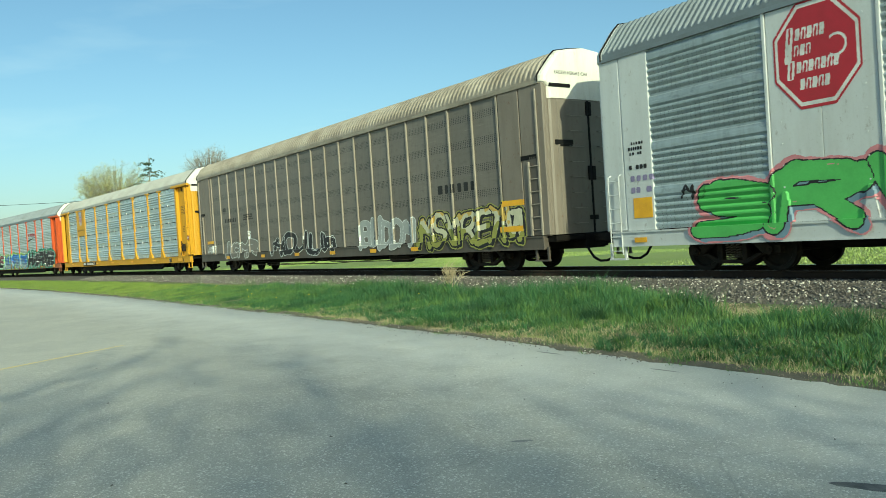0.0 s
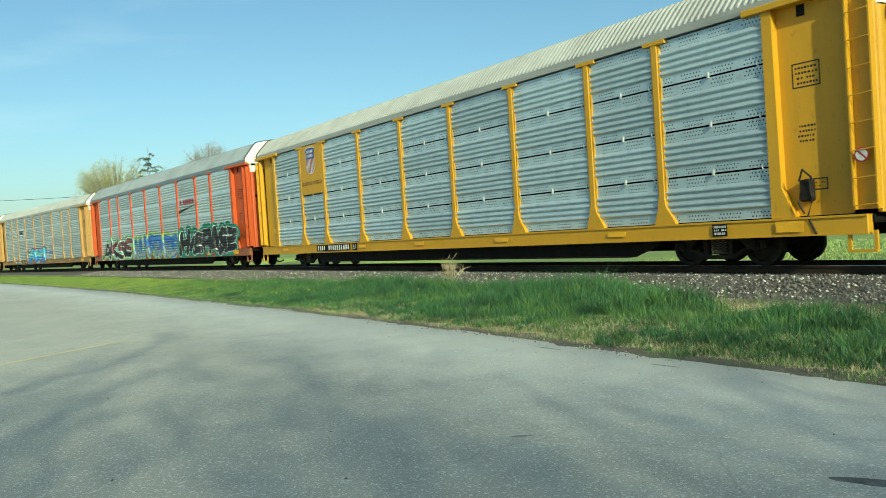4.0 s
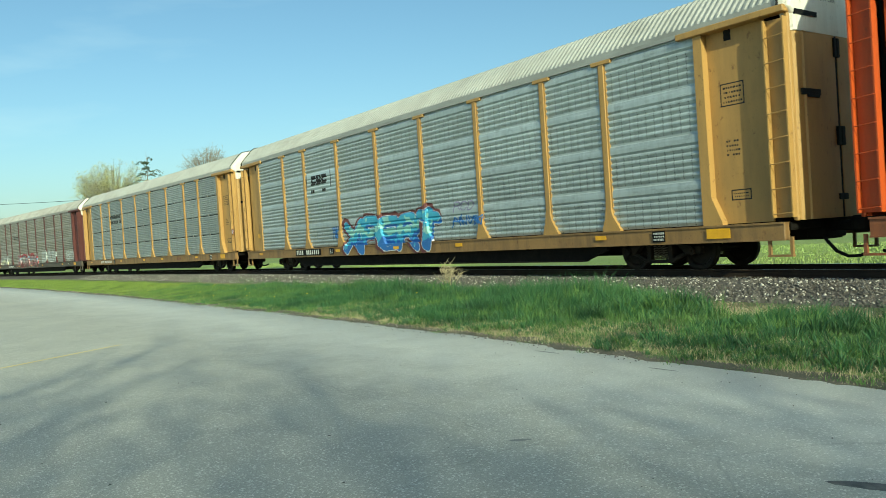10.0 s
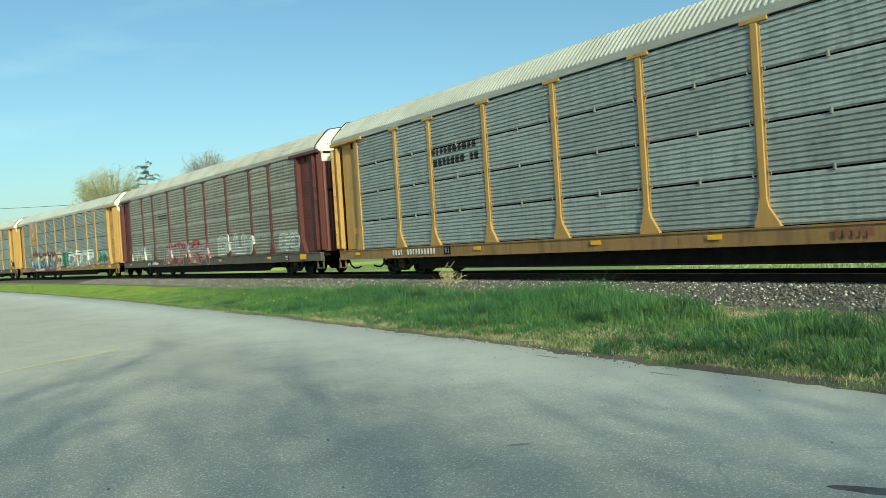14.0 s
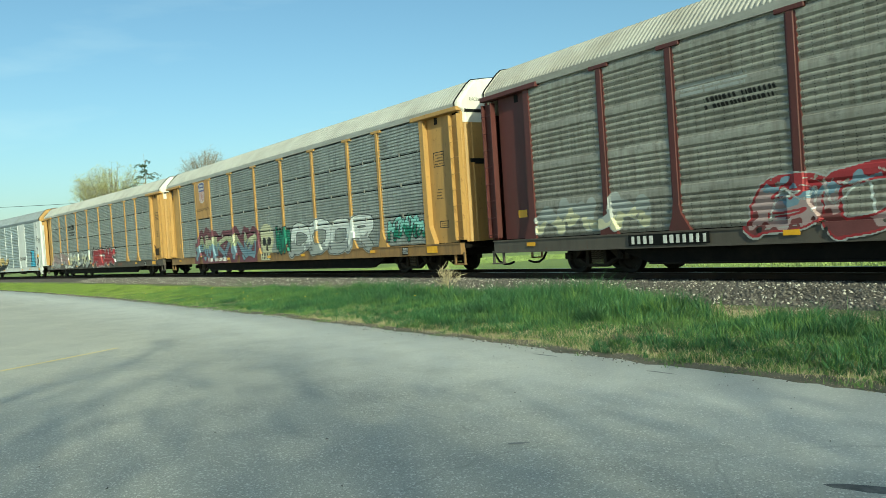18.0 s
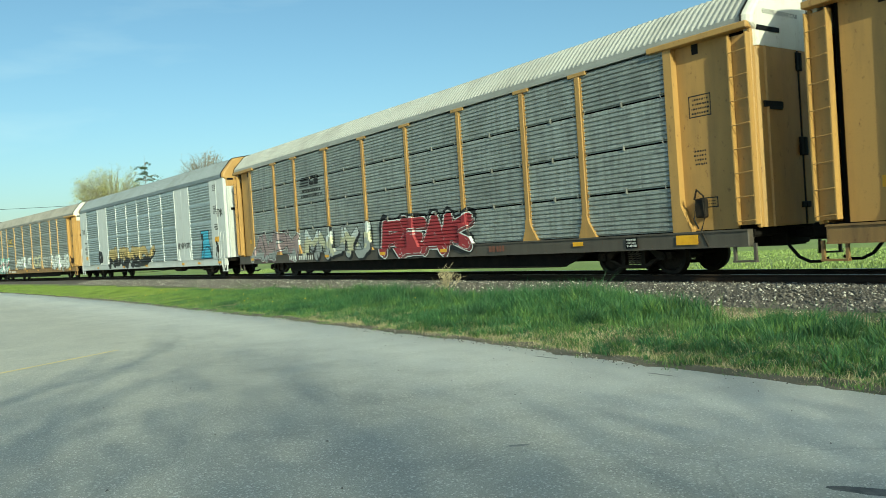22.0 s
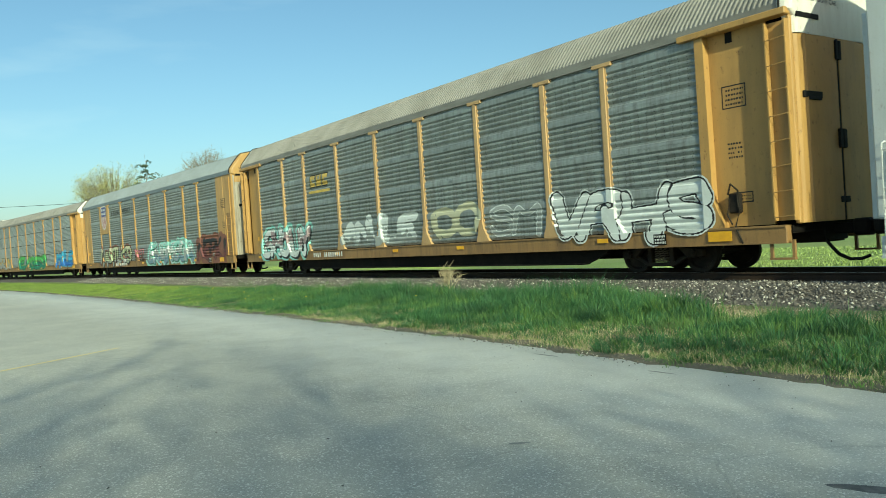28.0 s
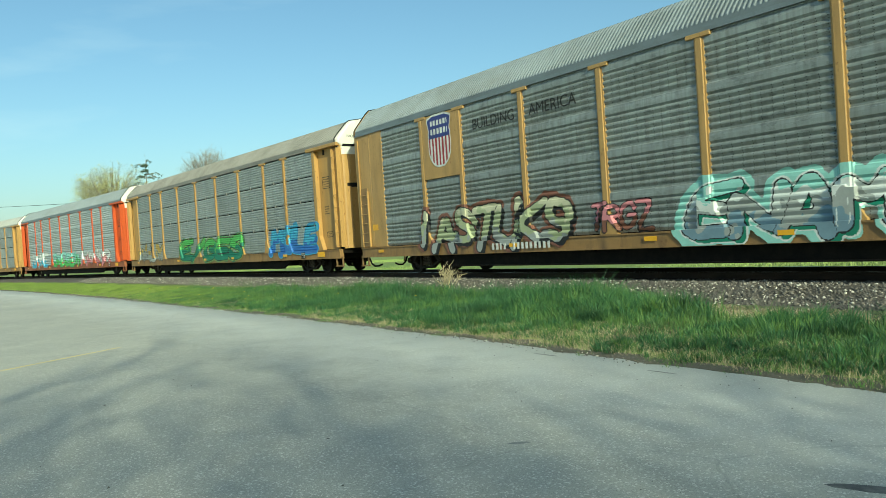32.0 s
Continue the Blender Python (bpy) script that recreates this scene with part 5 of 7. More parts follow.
def build_train():
    plates = {(i, r) for i in (1, 8) for r in range(4)}
    specs = [
        dict(ext=-0.3, per=0.17, rise=1.1, label="silver-grey autorack rail car with a crimson octagon sign and green graffiti", colour="silver", sheet="galv_blue", roof="roof_grey", kind="coarse", sill="silver", post_style="thin", posts=SILVER_POSTS, style="plate", top="silver", bare=plates),
        dict(per=0.2, label="grimy brown-grey autorack rail car with smooth pierced panels", colour="brown", sheet="cn_sheet", roof="roof_brown", kind="flat", sill="sill_dark", post_style="thin", posts=CN_POSTS, style="plate", post_col="cn_post"),
        dict(label="clean yellow autorack rail car with bright galvanised sides", colour="bright_yellow", sheet="galv_new", roof="roof_white", kind="bands", sill="bright_yellow", bare={(1, 2), (1, 3)}),
        dict(per=0.125, rise=1.13, label="orange autorack rail car with grey sides and a long graffiti band", colour="orange", sheet="galv_dots_light", roof="roof_grey", kind="coarse", sill="sill_rust"),
        dict(label="dull yellow autorack rail car with teal graffiti on grey sides", colour="yellow", sheet="galv_dots", roof="roof_white", kind="coarse", pale={(2, 2)}),
        dict(label="dull yellow autorack rail car with clean ribbed grey sides", colour="yellow", sheet="galv", roof="roof_white"),
        dict(per=0.13, rise=0.98, label="maroon autorack rail car with rust-stained sides", colour="maroon", sheet="rust_sheet", roof="roof_pale", kind="coarse", sill="sill_dark"),
        dict(label="yellow autorack rail car with large white graffiti letters", colour="yellow", sheet="galv_dark", roof="roof_white"),
        dict(label="dull yellow autorack rail car with crimson graffiti on dark sides", colour="yellow", sheet="galv_dark", roof="roof_white", sill="sill_dark"),
        dict(per=0.15, rise=1.1, label="silver-grey autorack rail car with a yellow end cap", colour="silver", sheet="galv_blue", roof="roof_grey", kind="coarse", sill="silver", post_style="thin", posts=SILVER_POSTS, style="plate", top="yellow", bare=plates),
        dict(per=0.12, rise=1.13, label="yellow autorack rail car with dark sides and white graffiti", colour="yellow", post_col="tan_post", sheet="galv_dots_dark", roof="roof_dust", kind="coarse"),
        dict(per=0.12, rise=1.13, label="faded yellow autorack rail car with a shield sign and graffiti", colour="tan_yellow", style="plate", ext=0.15, end_col="dirty_white", top="tan_yellow", sheet="galv_dots_dark", roof="roof_grey", kind="coarse", bare={(1, 2), (1, 3)}),
        dict(label="dull yellow autorack rail car with green and blue graffiti", colour="yellow", sheet="galv", roof="roof_dust"),
        dict(per=0.125, rise=1.13, label="orange autorack rail car with pale graffiti along the sill", colour="orange", sheet="galv_dots", roof="roof_grey", kind="coarse", sill="sill_rust"),
        dict(label="yellow autorack rail car with grey ribbed sides", colour="yellow", sheet="galv", roof="roof_white"),
    ]
    for sp in specs:
        autorack(**sp)


build_train()


# ---- paint and writing on the cars ----
GLYPHS = dict(A="00 24 40;11 31", B="00 04 34 43 32 02;32 41 30 00", C="43 34 14 03 01 10 30 41", D="00 04 24 43 41 20 00", E="44 04 00 40;02 32", G="43 34 14 03 01 10 30 41 42 22",
              H="00 04;40 44;02 42", I="20 24", J="34 31 20 10 01", K="00 04;44 02 40", L="04 00 40", M="00 04 22 44 40", N="00 04 40 44", O="10 01 03 14 34 43 41 30 10",
              P="00 04 34 43 32 02", R="00 04 34 43 32 02;22 40", S="43 34 14 03 12 32 41 30 10 01", T="04 44;24 20", U="04 01 10 30 41 44", V="04 20 44", W="04 10 22 30 44",
              X="00 44;04 40", Y="04 22 44;22 20", Z="04 44 00 40", s="43 14 03 12 32 41 20 00", a="00 14 31 44 40;02 22", b="04 10 34 40;13 33", c="44 12 30 03;04 22 40 43", d="00 23 04;23 44 31 40", e="03 34 11 40 44;00 21")
KIND_OF = ["silver", "flat", "fine", "coarse", "coarse", "fine", "coarse", "fine", "fine", "silver", "coarse", "coarse", "fine", "coarse", "fine"]


def side_out(i, U, Z):
    """How far the near side of car i stands out at u along it and z up."""
    kind = KIND_OF[i]
    posts = SILVER_POSTS if kind == "silver" else CN_POSTS if kind == "flat" else POSTS
    prof = "coarse" if kind == "silver" else kind
    zl = (Z - 0.962) % PITCH_Z
    if prof == "flat":
        out = np.full(Z.shape, V0)
    else:
        lv = levels(prof)
        out = V0 + np.interp(zl, lv, [ridge(prof, z) for z in lv])
    if kind == "silver":
        a = np.abs(U)
        out = np.where((a > 6.62) & (a < 8.68), 1.53, out)
        out = np.where(a > ZONE - 0.1, 1.546, out)
        for x in (6.85, 8.45):
            out = np.where((np.abs(a - x) < 0.16 - 0.198 * (Z - 0.945)) & (Z < 1.52), 1.566, out)
    if kind == "flat":
        out = np.where(np.abs(U) > ZONE - 0.1, 1.546, out)
    hw = 0.04 if kind in ("silver", "flat") else 0.09
    post_out = 0.054 if kind in ("silver", "flat") else 0.072
    for p in posts:
        if kind not in ("silver", "flat"):
            out = np.where(np.abs(U - p) < 0.14, np.maximum(out, V0 + 0.046), out)
        out = np.where(np.abs(U - p) < hw, V0 + post_out, out)
        if kind not in ("silver", "flat"):
            out = np.where((U - p > -0.25) & (U - p < 0.40) & (Z < np.maximum(0.99 + 0.58 * (1 - np.clip((U - p) / 0.40, 0, 1)), np.where(np.abs(U - p) < 0.17, 1.53, 0))), V0 + 0.099, out)
    if kind not in ("silver", "flat"):
        out = np.where((np.abs(U) > ZONE - 0.07), 1.572, out)
    return np.where(Z < 0.955, 1.628, out) + 0.006


def heights(i, z0, z1, cell, flat):
    """The heights at which the paint bends: those of the ribs, with steps between."""
    kind = KIND_OF[i]
    if flat is not None or kind == "flat":
        return np.arange(z0, z1 + 0.001, cell)
    lv = levels("coarse" if kind == "silver" else kind)
    zs = {z0, z1, 0.954, 0.956} | {0.962 + k * PITCH_Z + l for k in range(SHEETS) for l in lv}
    zs = sorted(z for z in zs if z0 <= z <= z1)
    full = [zs[0]]
    for z in zs[1:]:
        n = max(1, int(math.ceil((z - full[-1]) / cell - 0.3)))
        a = full[-1]
        full += [a + (z - a) * (k + 1) / n for k in range(n)]
    return np.array(full)


def smooth_edges(U, cls):
    """Let the outlines between colours run slanting instead of in steps."""
    hor, ver = np.zeros((U.shape[0], U.shape[1] - 1), bool), np.zeros((U.shape[0] - 1, U.shape[1]), bool)
    hor[1:-1] = cls[1:] != cls[:-1]
    ver[:, 1:-1] = cls[:, 1:] != cls[:, :-1]
    n = np.zeros(U.shape)
    n[:, :-1] += hor
    n[:, 1:] += hor
    n[:-1] += ver
    n[1:] += ver
    U0, lim = U, 0.45 * (U[0, 1] - U[0, 0])
    for _ in range(3):
        s = np.zeros(U.shape)
        s[:, :-1] += hor * U[:, 1:]
        s[:, 1:] += hor * U[:, :-1]
        s[:-1] += ver * U[1:]
        s[1:] += ver * U[:-1]
        U = np.where(n == 2, 0.4 * U + 0.6 * s / np.maximum(n, 1), U)
        U = np.clip(U, U0 - lim, U0 + lim)
    return U


def drape(i, name, u0, u1, z0, z1, classify, mats, label, cell=0.04, lift=0.0, flat=None):
    """Paint laid on the near side of car i, following its ribs; classify gives a colour index for each place, or -1."""
    nu = max(2, int((u1 - u0) / cell))
    us = np.linspace(u0, u1, nu + 1)
    zs = heights(i, z0, z1, min(cell, 0.02), flat)
    U, Z = np.meshgrid(us, zs)
    cu, cz = np.meshgrid((us[1:] + us[:-1]) / 2, (zs[1:] + zs[:-1]) / 2)
    cls = classify(cu, cz)
    if flat is None and KIND_OF[i] == "fine":
        # the gaps between the sheets stay open
        off = np.min([np.abs(cu - p) for p in POSTS], axis=0)
        cls = np.where(((cz - 0.962) % PITCH_Z > SHEET_H) & (cz > 0.96) & (off > 0.1) & (np.abs(cu) < ZONE - 0.07), -1, cls)
    U = smooth_edges(U, cls)
    out = (np.full(U.shape, flat) if flat is not None else side_out(i, U, Z)) + lift
    J, I = np.nonzero(cls >= 0)
    if len(J) == 0:
        return None
    n = nu + 1
    quads = np.stack([J * n + I, J * n + I + 1, (J + 1) * n + I + 1, (J + 1) * n + I], 1)
    used, inv = np.unique(quads, return_inverse=True)
    co = np.stack([U.ravel(), -out.ravel(), Z.ravel()], 1)[used]
    me = mesh_of(name, co.tolist(), inv.reshape(-1, 4).tolist())
    me.polygons.foreach_set("material_index", cls[J, I].astype(np.int32))
    me.update()
    return part(name, me, [M[m] for m in mats], CARS[i], label)


def wave(U, Z, seed, f=1.0):
    k = seed * 1.37
    return (np.sin(U * 2.1 * f + k + 1.3 * np.sin(Z * 2.7 * f + k)) + np.sin(Z * 3.9 * f - k + 1.1 * np.sin(U * 3.3 * f)) + 0.7 * np.sin((U + Z) * 6.1 * f + 2 * k) + 0.5 * np.sin((U - Z) * 11.0 * f + k)) / 3.2


def strokes(text, u0, u1, z0, z1, rng, slant, jig, over=1.12, bend=2):
    n = len(text)
    w, h = (u1 - u0) / n, z1 - z0
    res = []
    for k, ch in enumerate(text):
        segs = []
        cx, dz, hh = u0 + (k + 0.5) * w, rng.uniform(-0.05, 0.05) * h, h * rng.uniform(0.88, 1.05)
        tilt = rng.uniform(-0.12, 0.12) + slant
        for line in GLYPHS.get(ch, "00 44").split(";"):
            pts = []
            for p in line.split():
                x, y = int(p[0]) / 4 - 0.5, int(p[1]) / 4
                x += rng.uniform(-jig, jig)
                y += rng.uniform(-jig, jig)
                pts.append((cx + x * w * 0.80 * over + tilt * (y - 0.5) * h, z0 + dz + y * hh))
            for _ in range(bend if len(pts) > 2 else 0):
                # round the corners
                cut = [pts[0]]
                for (ax, az), (bx, bz) in zip(pts, pts[1:]):
                    cut += [(ax * 0.78 + bx * 0.22, az * 0.78 + bz * 0.22), (ax * 0.22 + bx * 0.78, az * 0.22 + bz * 0.78)]
                pts = cut + [pts[-1]]
            segs += list(zip(pts, pts[1:]))
        res.append(segs)
    return res


def dist(U, Z, segs):
    d = np.full(U.shape, 9.0)
    for (ax, az), (bx, bz) in segs:
        dx, dz = bx - ax, bz - az
        ln = math.hypot(dx, dz) + 1e-6
        al = ((U - ax) * dx + (Z - az) * dz) / ln
        ac = np.abs((U - ax) * dz - (Z - az) * dx) / ln
        wide = 1.0 + 0.45 * abs(dx) / ln
        over = np.maximum(0, np.maximum(-al, al - ln))
        d = np.minimum(d, np.hypot(ac * wide, over * 1.1))
    return d


def graffiti(i, text, box, fill, edge="sp_black", rim=None, cloud=None, shade=None, fat=0.17, line=0.035, seed=1, slant=0.1, jig=0.09, cell=0.026, label="spray-painted graffiti lettering", puff=0.25, patchy=0.0, rim_w=0.04, bend=2):
    u0, u1, z0, z1 = box
    rng = random.Random(seed * 7 + i)
    h = z1 - z0
    T = fat * 0.92 * min(h, 1.25 * (u1 - u0) / len(text))
    pad = 0.12 * h
    letters = strokes(text, u0 + pad, u1 - pad, z0 + pad + T * 0.6, z1 - pad - T * 0.6, rng, slant, jig, bend=bend)
    mats = list(fill) + [edge, rim or edge, cloud or edge, shade or edge]
    nf = len(fill)

    def classify(U, Z):
        ds = np.stack([dist(U, Z, s) for s in letters])
        T2 = T * (1 + 0.10 * wave(U, Z, seed, 0.9))
        order = np.sort(ds, 0)
        d, d2 = order[0], order[1] if len(letters) > 1 else order[0] + 9
        cls = np.full(U.shape, -1)
        if cloud:
            cls = np.where(d < T2 + puff * (1 + 0.55 * wave(U, Z, seed + 3, 1.1)), nf + 2, cls)
        if rim:
            cls = np.where(d < T2 + line + rim_w, nf + 1, cls)
        if shade:
            sh = np.stack([dist(U - 0.10 * h * 0.8, Z + 0.08 * h * 0.8, s) for s in letters]).min(0)
            cls = np.where(sh < T2, nf + 3, cls)
            if rim:
                cls = np.where((np.abs(sh - T2) < 0.018) & (d > T2), nf + 1, cls)
        cls = np.where(d < T2 + line, nf, cls)
        f = np.clip(((Z - z0) / h + 0.28 * wave(U, Z, seed + 1, 1.6)) * nf, 0, nf - 1).astype(int)
        cls = np.where(d < T2, f, cls)
        cls = np.where((d < T2) & (d2 < T2) & (np.abs(d - d2) < line * 0.8), nf, cls)
        shine = (d > T2 * 0.52) & (d < T2 * 0.52 + 0.022) & (wave(U, Z, seed + 5, 0.7) > 0.5)
        cls = np.where(shine & (d < T2), nf + 1 if rim else nf, cls)
        if patchy:
            cls = np.where((wave(U, Z, seed + 9, 2.5) > 1 - patchy), -1, cls)
        return cls
    m = 0.35 if cloud else 0.12
    lo = 0.955 - 0.345 if z0 < 0.9 else z0 - m
    return drape(i, "graffiti", u0 - m, u1 + m, max(lo, 0.61), z1 + m, classify, mats, label, cell)


def tag_line(i, text, box, colour, width=0.03, seed=2, label="thin spray-painted tag"):
    u0, u1, z0, z1 = box
    rng = random.Random(seed + i)
    letters = strokes(text, u0 + 0.05, u1 - 0.05, z0 + 0.05, z1 - 0.05, rng, 0.12, 0.12)
    drape(i, "graffiti_tag", u0 - 0.05, u1 + 0.05, z0 - 0.05, z1 + 0.05, lambda U, Z: np.where(np.stack([dist(U, Z, s) for s in letters]).min(0) < width, 0, -1), [colour], label, 0.02)


def bars(i, box, rows, colour, label, seed=1, gap=0.35, name="stencil_lettering", flat=None, weight=0.62):
    """Writing that cannot be told: short bars in rows."""
    u0, u1, z0, z1 = box
    rng = random.Random(seed)
    spans = []
    for r in range(rows):
        u = u0 + rng.uniform(0, 0.1) * (u1 - u0)
        ch = (z1 - z0) / rows
        while u < u1 - 0.3 * ch:
            w = ch * rng.uniform(0.35, 0.6)
            if rng.random() > 0.04:
                spans.append((u, min(u + w, u1), z0 + r * ch + ch * 0.2, z0 + r * ch + ch * (0.2 + weight)))
            u += w + ch * gap * 0.5

    def classify(U, Z):
        c = np.full(U.shape, -1)
        for a, b, e, f in spans:
            c = np.where((U > a) & (U < b) & (Z > e) & (Z < f), 0, c)
        return c
    ob = drape(i, name, u0, u1, z0, z1, classify, [colour], label, max(0.012, min(0.03, (z1 - z0) / rows / 7)), flat=flat)
    if ob:
        tagged(ob, kind="stuff")


def text_on(i, body, u, z, size, colour, out, label, end=False, y=0.0, x=0.0):
    """Lettering in the built-in font on the near side, or on the front end."""
    cu = bpy.data.curves.new("lettering", "FONT")
    cu.body, cu.size, cu.align_x = body, size, "CENTER"
    tmp = new("lettering", cu)
    me = bpy.data.meshes.new_from_object(tmp.evaluated_get(bpy.context.evaluated_depsgraph_get()))
    bpy.data.objects.remove(tmp)
    m = pose(x, y, z, 90, 0, 90) if end else pose(u, -out, z, 90, 0, 0)
    part("lettering", me, M[colour], CARS[i], label, m)


def shield(i, u, z, w):
    """Navy over crimson-and-white stripes on a white-edged shield."""
    h = w * 1.24

    def inside(U, Z, k):
        x, y = np.abs(U - u) / (w / 2 * k), (Z - z) / (h / 2 * k)
        side = np.where(y > 0.35, 0.86 + 0.14 * np.clip((y - 0.35) / 0.4, 0, 1), np.where(y > -0.3, 0.92, 0.92 * np.sqrt(np.clip(1 - ((-0.3 - y) / 0.72) ** 2, 0, 1))))
        return (x < side) & (y < 0.98 - 0.25 * np.clip(x - 0.55, 0, 1)) & (y > -1.0)

    def classify(U, Z):
        c = np.where(inside(U, Z, 1.0), 1, -1)
        st = np.floor((U - u) / (w * 0.068) + 0.5).astype(int) % 2
        c = np.where(inside(U, Z, 0.93), np.where(Z > z + h * 0.05, 0, np.where(st == 0, 2, 1)), c)
        for dz in (0.33, 0.17):
            word = (np.abs(Z - z - h * dz) < h * 0.05) & (np.abs(U - u) < w * 0.34) & (np.floor((U - u) / (w * 0.045)).astype(int) % 3 != 0)
            c = np.where(word, 1, c)
        return c
    return drape(i, "shield_sign", u - w * 0.55, u + w * 0.55, z - h * 0.55, z + h * 0.55, classify, ["blue_sign", "white_ink", "sp_red"], "navy, crimson and white shield sign", 0.014, flat=1.578)


def bay_sign(i, colour, a=-9.0, b=-7.13, z0=2.92, z1=4.84):
    bm = bmesh.new()
    add_box(bm, a, b, -1.566, -1.50, z0, z1, 0.008)
    for x in (a + 0.06, b - 0.06):
        for k in range(9):
            add_rod(bm, (x, -1.564, z0 + 0.1 + k * (z1 - z0 - 0.2) / 8), (x, -1.576, z0 + 0.1 + k * (z1 - z0 - 0.2) / 8), 0.014, seg=6)
    part("sign_panel", bm, M[colour], CARS[i], "painted steel sign panel with rivets")


def octagon(i, u, z, r):
    def classify(U, Z):
        x, y = np.abs(U - u) / 0.92, np.abs(Z - z) * 0.94
        d = np.maximum(np.maximum(x, y), (x + y) / 1.414 * 1.0)
        c = np.where(d < r, 0, -1)
        c = np.where((d < r * 0.95) & (d > r * 0.88), 1, c)
        rows = ((0.40, 5, -0.62), (0.08, 3, -0.66), (-0.26, 7, -0.62), (-0.60, 5, -0.36))
        for k, (dz, n, ua) in enumerate(rows):
            first = 0 if k == 3 else 1
            for j in range(n + first):
                tall = j == 0 and first
                w, h = (0.15, 0.19) if tall else (0.10, 0.115)
                a = ua * r + (0.0 if j == 0 else (0.13 * (j - 1) + 0.20 if first else 0.13 * j) * r)
                x = U - u - 0.12 * (Z - z - dz * r)
                c = np.where((x > a) & (x < a + w * r) & (np.abs(Z - z - dz * r - (0.03 * r if not tall else 0)) < h * r), 1, c)
                notch = (np.abs(x - a - 0.5 * w * r) < 0.022 * r) & (Z - z - dz * r < h * r * (-0.1 if (j + k) % 2 else 0.9)) & (Z - z - dz * r > h * r * (-0.9 if (j + k) % 2 == 0 else -0.2))
                c = np.where(notch & (x > a), np.where(c == 1, 0, c), c)
        swirl = np.abs(np.hypot((U - u - 0.42 * r) / 0.20, (Z - z - 0.06 * r) / 0.20) - r) < 0.12 * r
        return np.where(swirl & (U - u > 0.30 * r), 1, c)
    drape(i, "octagon_sign", u - r * 1.1, u + r * 1.1, z - r * 1.1, z + r * 1.1, classify, ["red_sign", "white_ink"], "crimson octagon sign with white border", 0.018)


def emblem(i, u0, u1, z0, z1, n, fill, edge=None, slant=0.12):
    """A firm's mark, drawn as plain notched blocks in its colours."""
    w, h = (u1 - u0) / n, z1 - z0

    def classify(U, Z):
        y = (Z - z0) / h
        x = (U - u0 - slant * (Z - z0)) / w
        k, f = np.floor(x), x - np.floor(x)
        ok = (k >= 0) & (k < n)
        def blk(m):
            return ok & (f > 0.04 + m) & (f < 0.94 - m) & (y > 0.06 + m * w / h) & (y < 0.94 - m * w / h)
        hole = (f > 0.36) & (f < np.where(k % 2 == 0, 0.95, 0.62)) & (np.abs(y - np.where(k % 2 == 0, 0.5, 0.72)) < 0.11)
        c = np.where(blk(0.0) & ~hole, 1 if edge else 0, -1)
        if edge:
            c = np.where(blk(0.07) & ~hole, 0, c)
        return c
    drape(i, "emblem", u0, u1 + slant * h, z0, z1, classify, [fill, edge or fill], "railway emblem drawn as plain blocks", 0.018)


def small_plate(i, u):
    part("class_plate", box_mesh("class_plate", -0.17, 0.17, -0.004, 0.004, 0, 0.25), M["black_plate"], CARS[i], "small black plate", pose(u, -1.632, 0.66))
    text_on(i, "R1", u, 0.70, 0.23, "white_ink", 1.639, "white class lettering")


def stencil_frame(i, box, rows=4, colour="ink", flat=1.402, seed=1):
    u0, u1, z0, z1 = box
    drape(i, "stencil_frame", u0, u1, z0, z1, lambda U, Z: np.where((U - u0 < 0.022) | (u1 - U < 0.022) | (Z - z0 < 0.022) | (z1 - Z < 0.022), 0, -1), [colour], "black stencilled data frame", 0.012, flat=flat)
    bars(i, (u0 + 0.05, u1 - 0.05, z0 + 0.05, z1 - 0.04), rows, colour, "small stencilled data", seed, flat=flat, weight=0.36)


def sticker(i, u, z, w=0.36, h=0.11, colour="sticker", out=1.632, name="reflector"):
    me = box_mesh(name + str((w, h)), -w / 2, w / 2, -0.003, 0.003, -h / 2, h / 2)
    part(name, me, M[colour], CARS[i], m=pose(u, -out, z))


def number_plate_bars(i, u0, u1, z0=0.66, z1=0.90, plate=True, ink="white_ink"):
    if plate:
        part("number_board", box_mesh("number_board" + str(round(u1 - u0, 2)), 0, u1 - u0, -0.004, 0.004, 0, z1 - z0), M["black_plate"], CARS[i], "black board with plain white bars", pose(u0, -1.632, z0))
    k, u, rng = 0, u0 + 0.1, random.Random(int(u0 * 100) + i)
    ch = z1 - z0
    while u < u1 - 0.12:
        if k != 4:
            w = ch * rng.uniform(0.30, 0.42)
            me = box_mesh("bar" + str((round(w, 2), round(ch, 2))), 0, round(w, 2), -0.003, 0.003, ch * 0.14, ch * 0.86)
            part("number_bar", me, M[ink], CARS[i], m=pose(u, -1.638, z0))
        u += ch * (0.72 if k != 4 else 0.9)
        k += 1


def seam_clip_mesh():
    bm = bmesh.new()
    add_box(bm, -0.025, 0.025, -0.05, 0.0, -0.055, 0.075, 0.008)
    return bm


def seam_hook_mesh(turn):
    bm = bmesh.new()
    tube(bm, [(0.05 * math.cos(a), -0.05, 0.02 + 0.06 * math.sin(a)) for a in np.linspace(-1.4, 1.4, 6) + turn], 0.011, 4)
    return bm


M["clip"] = plain("worn_pale_clip_steel", (0.55, 0.56, 0.55), 0.5, 0.4)
M["clip_dull"] = plain("grimy_clip_steel", (0.24, 0.24, 0.22), 0.6, 0.3)


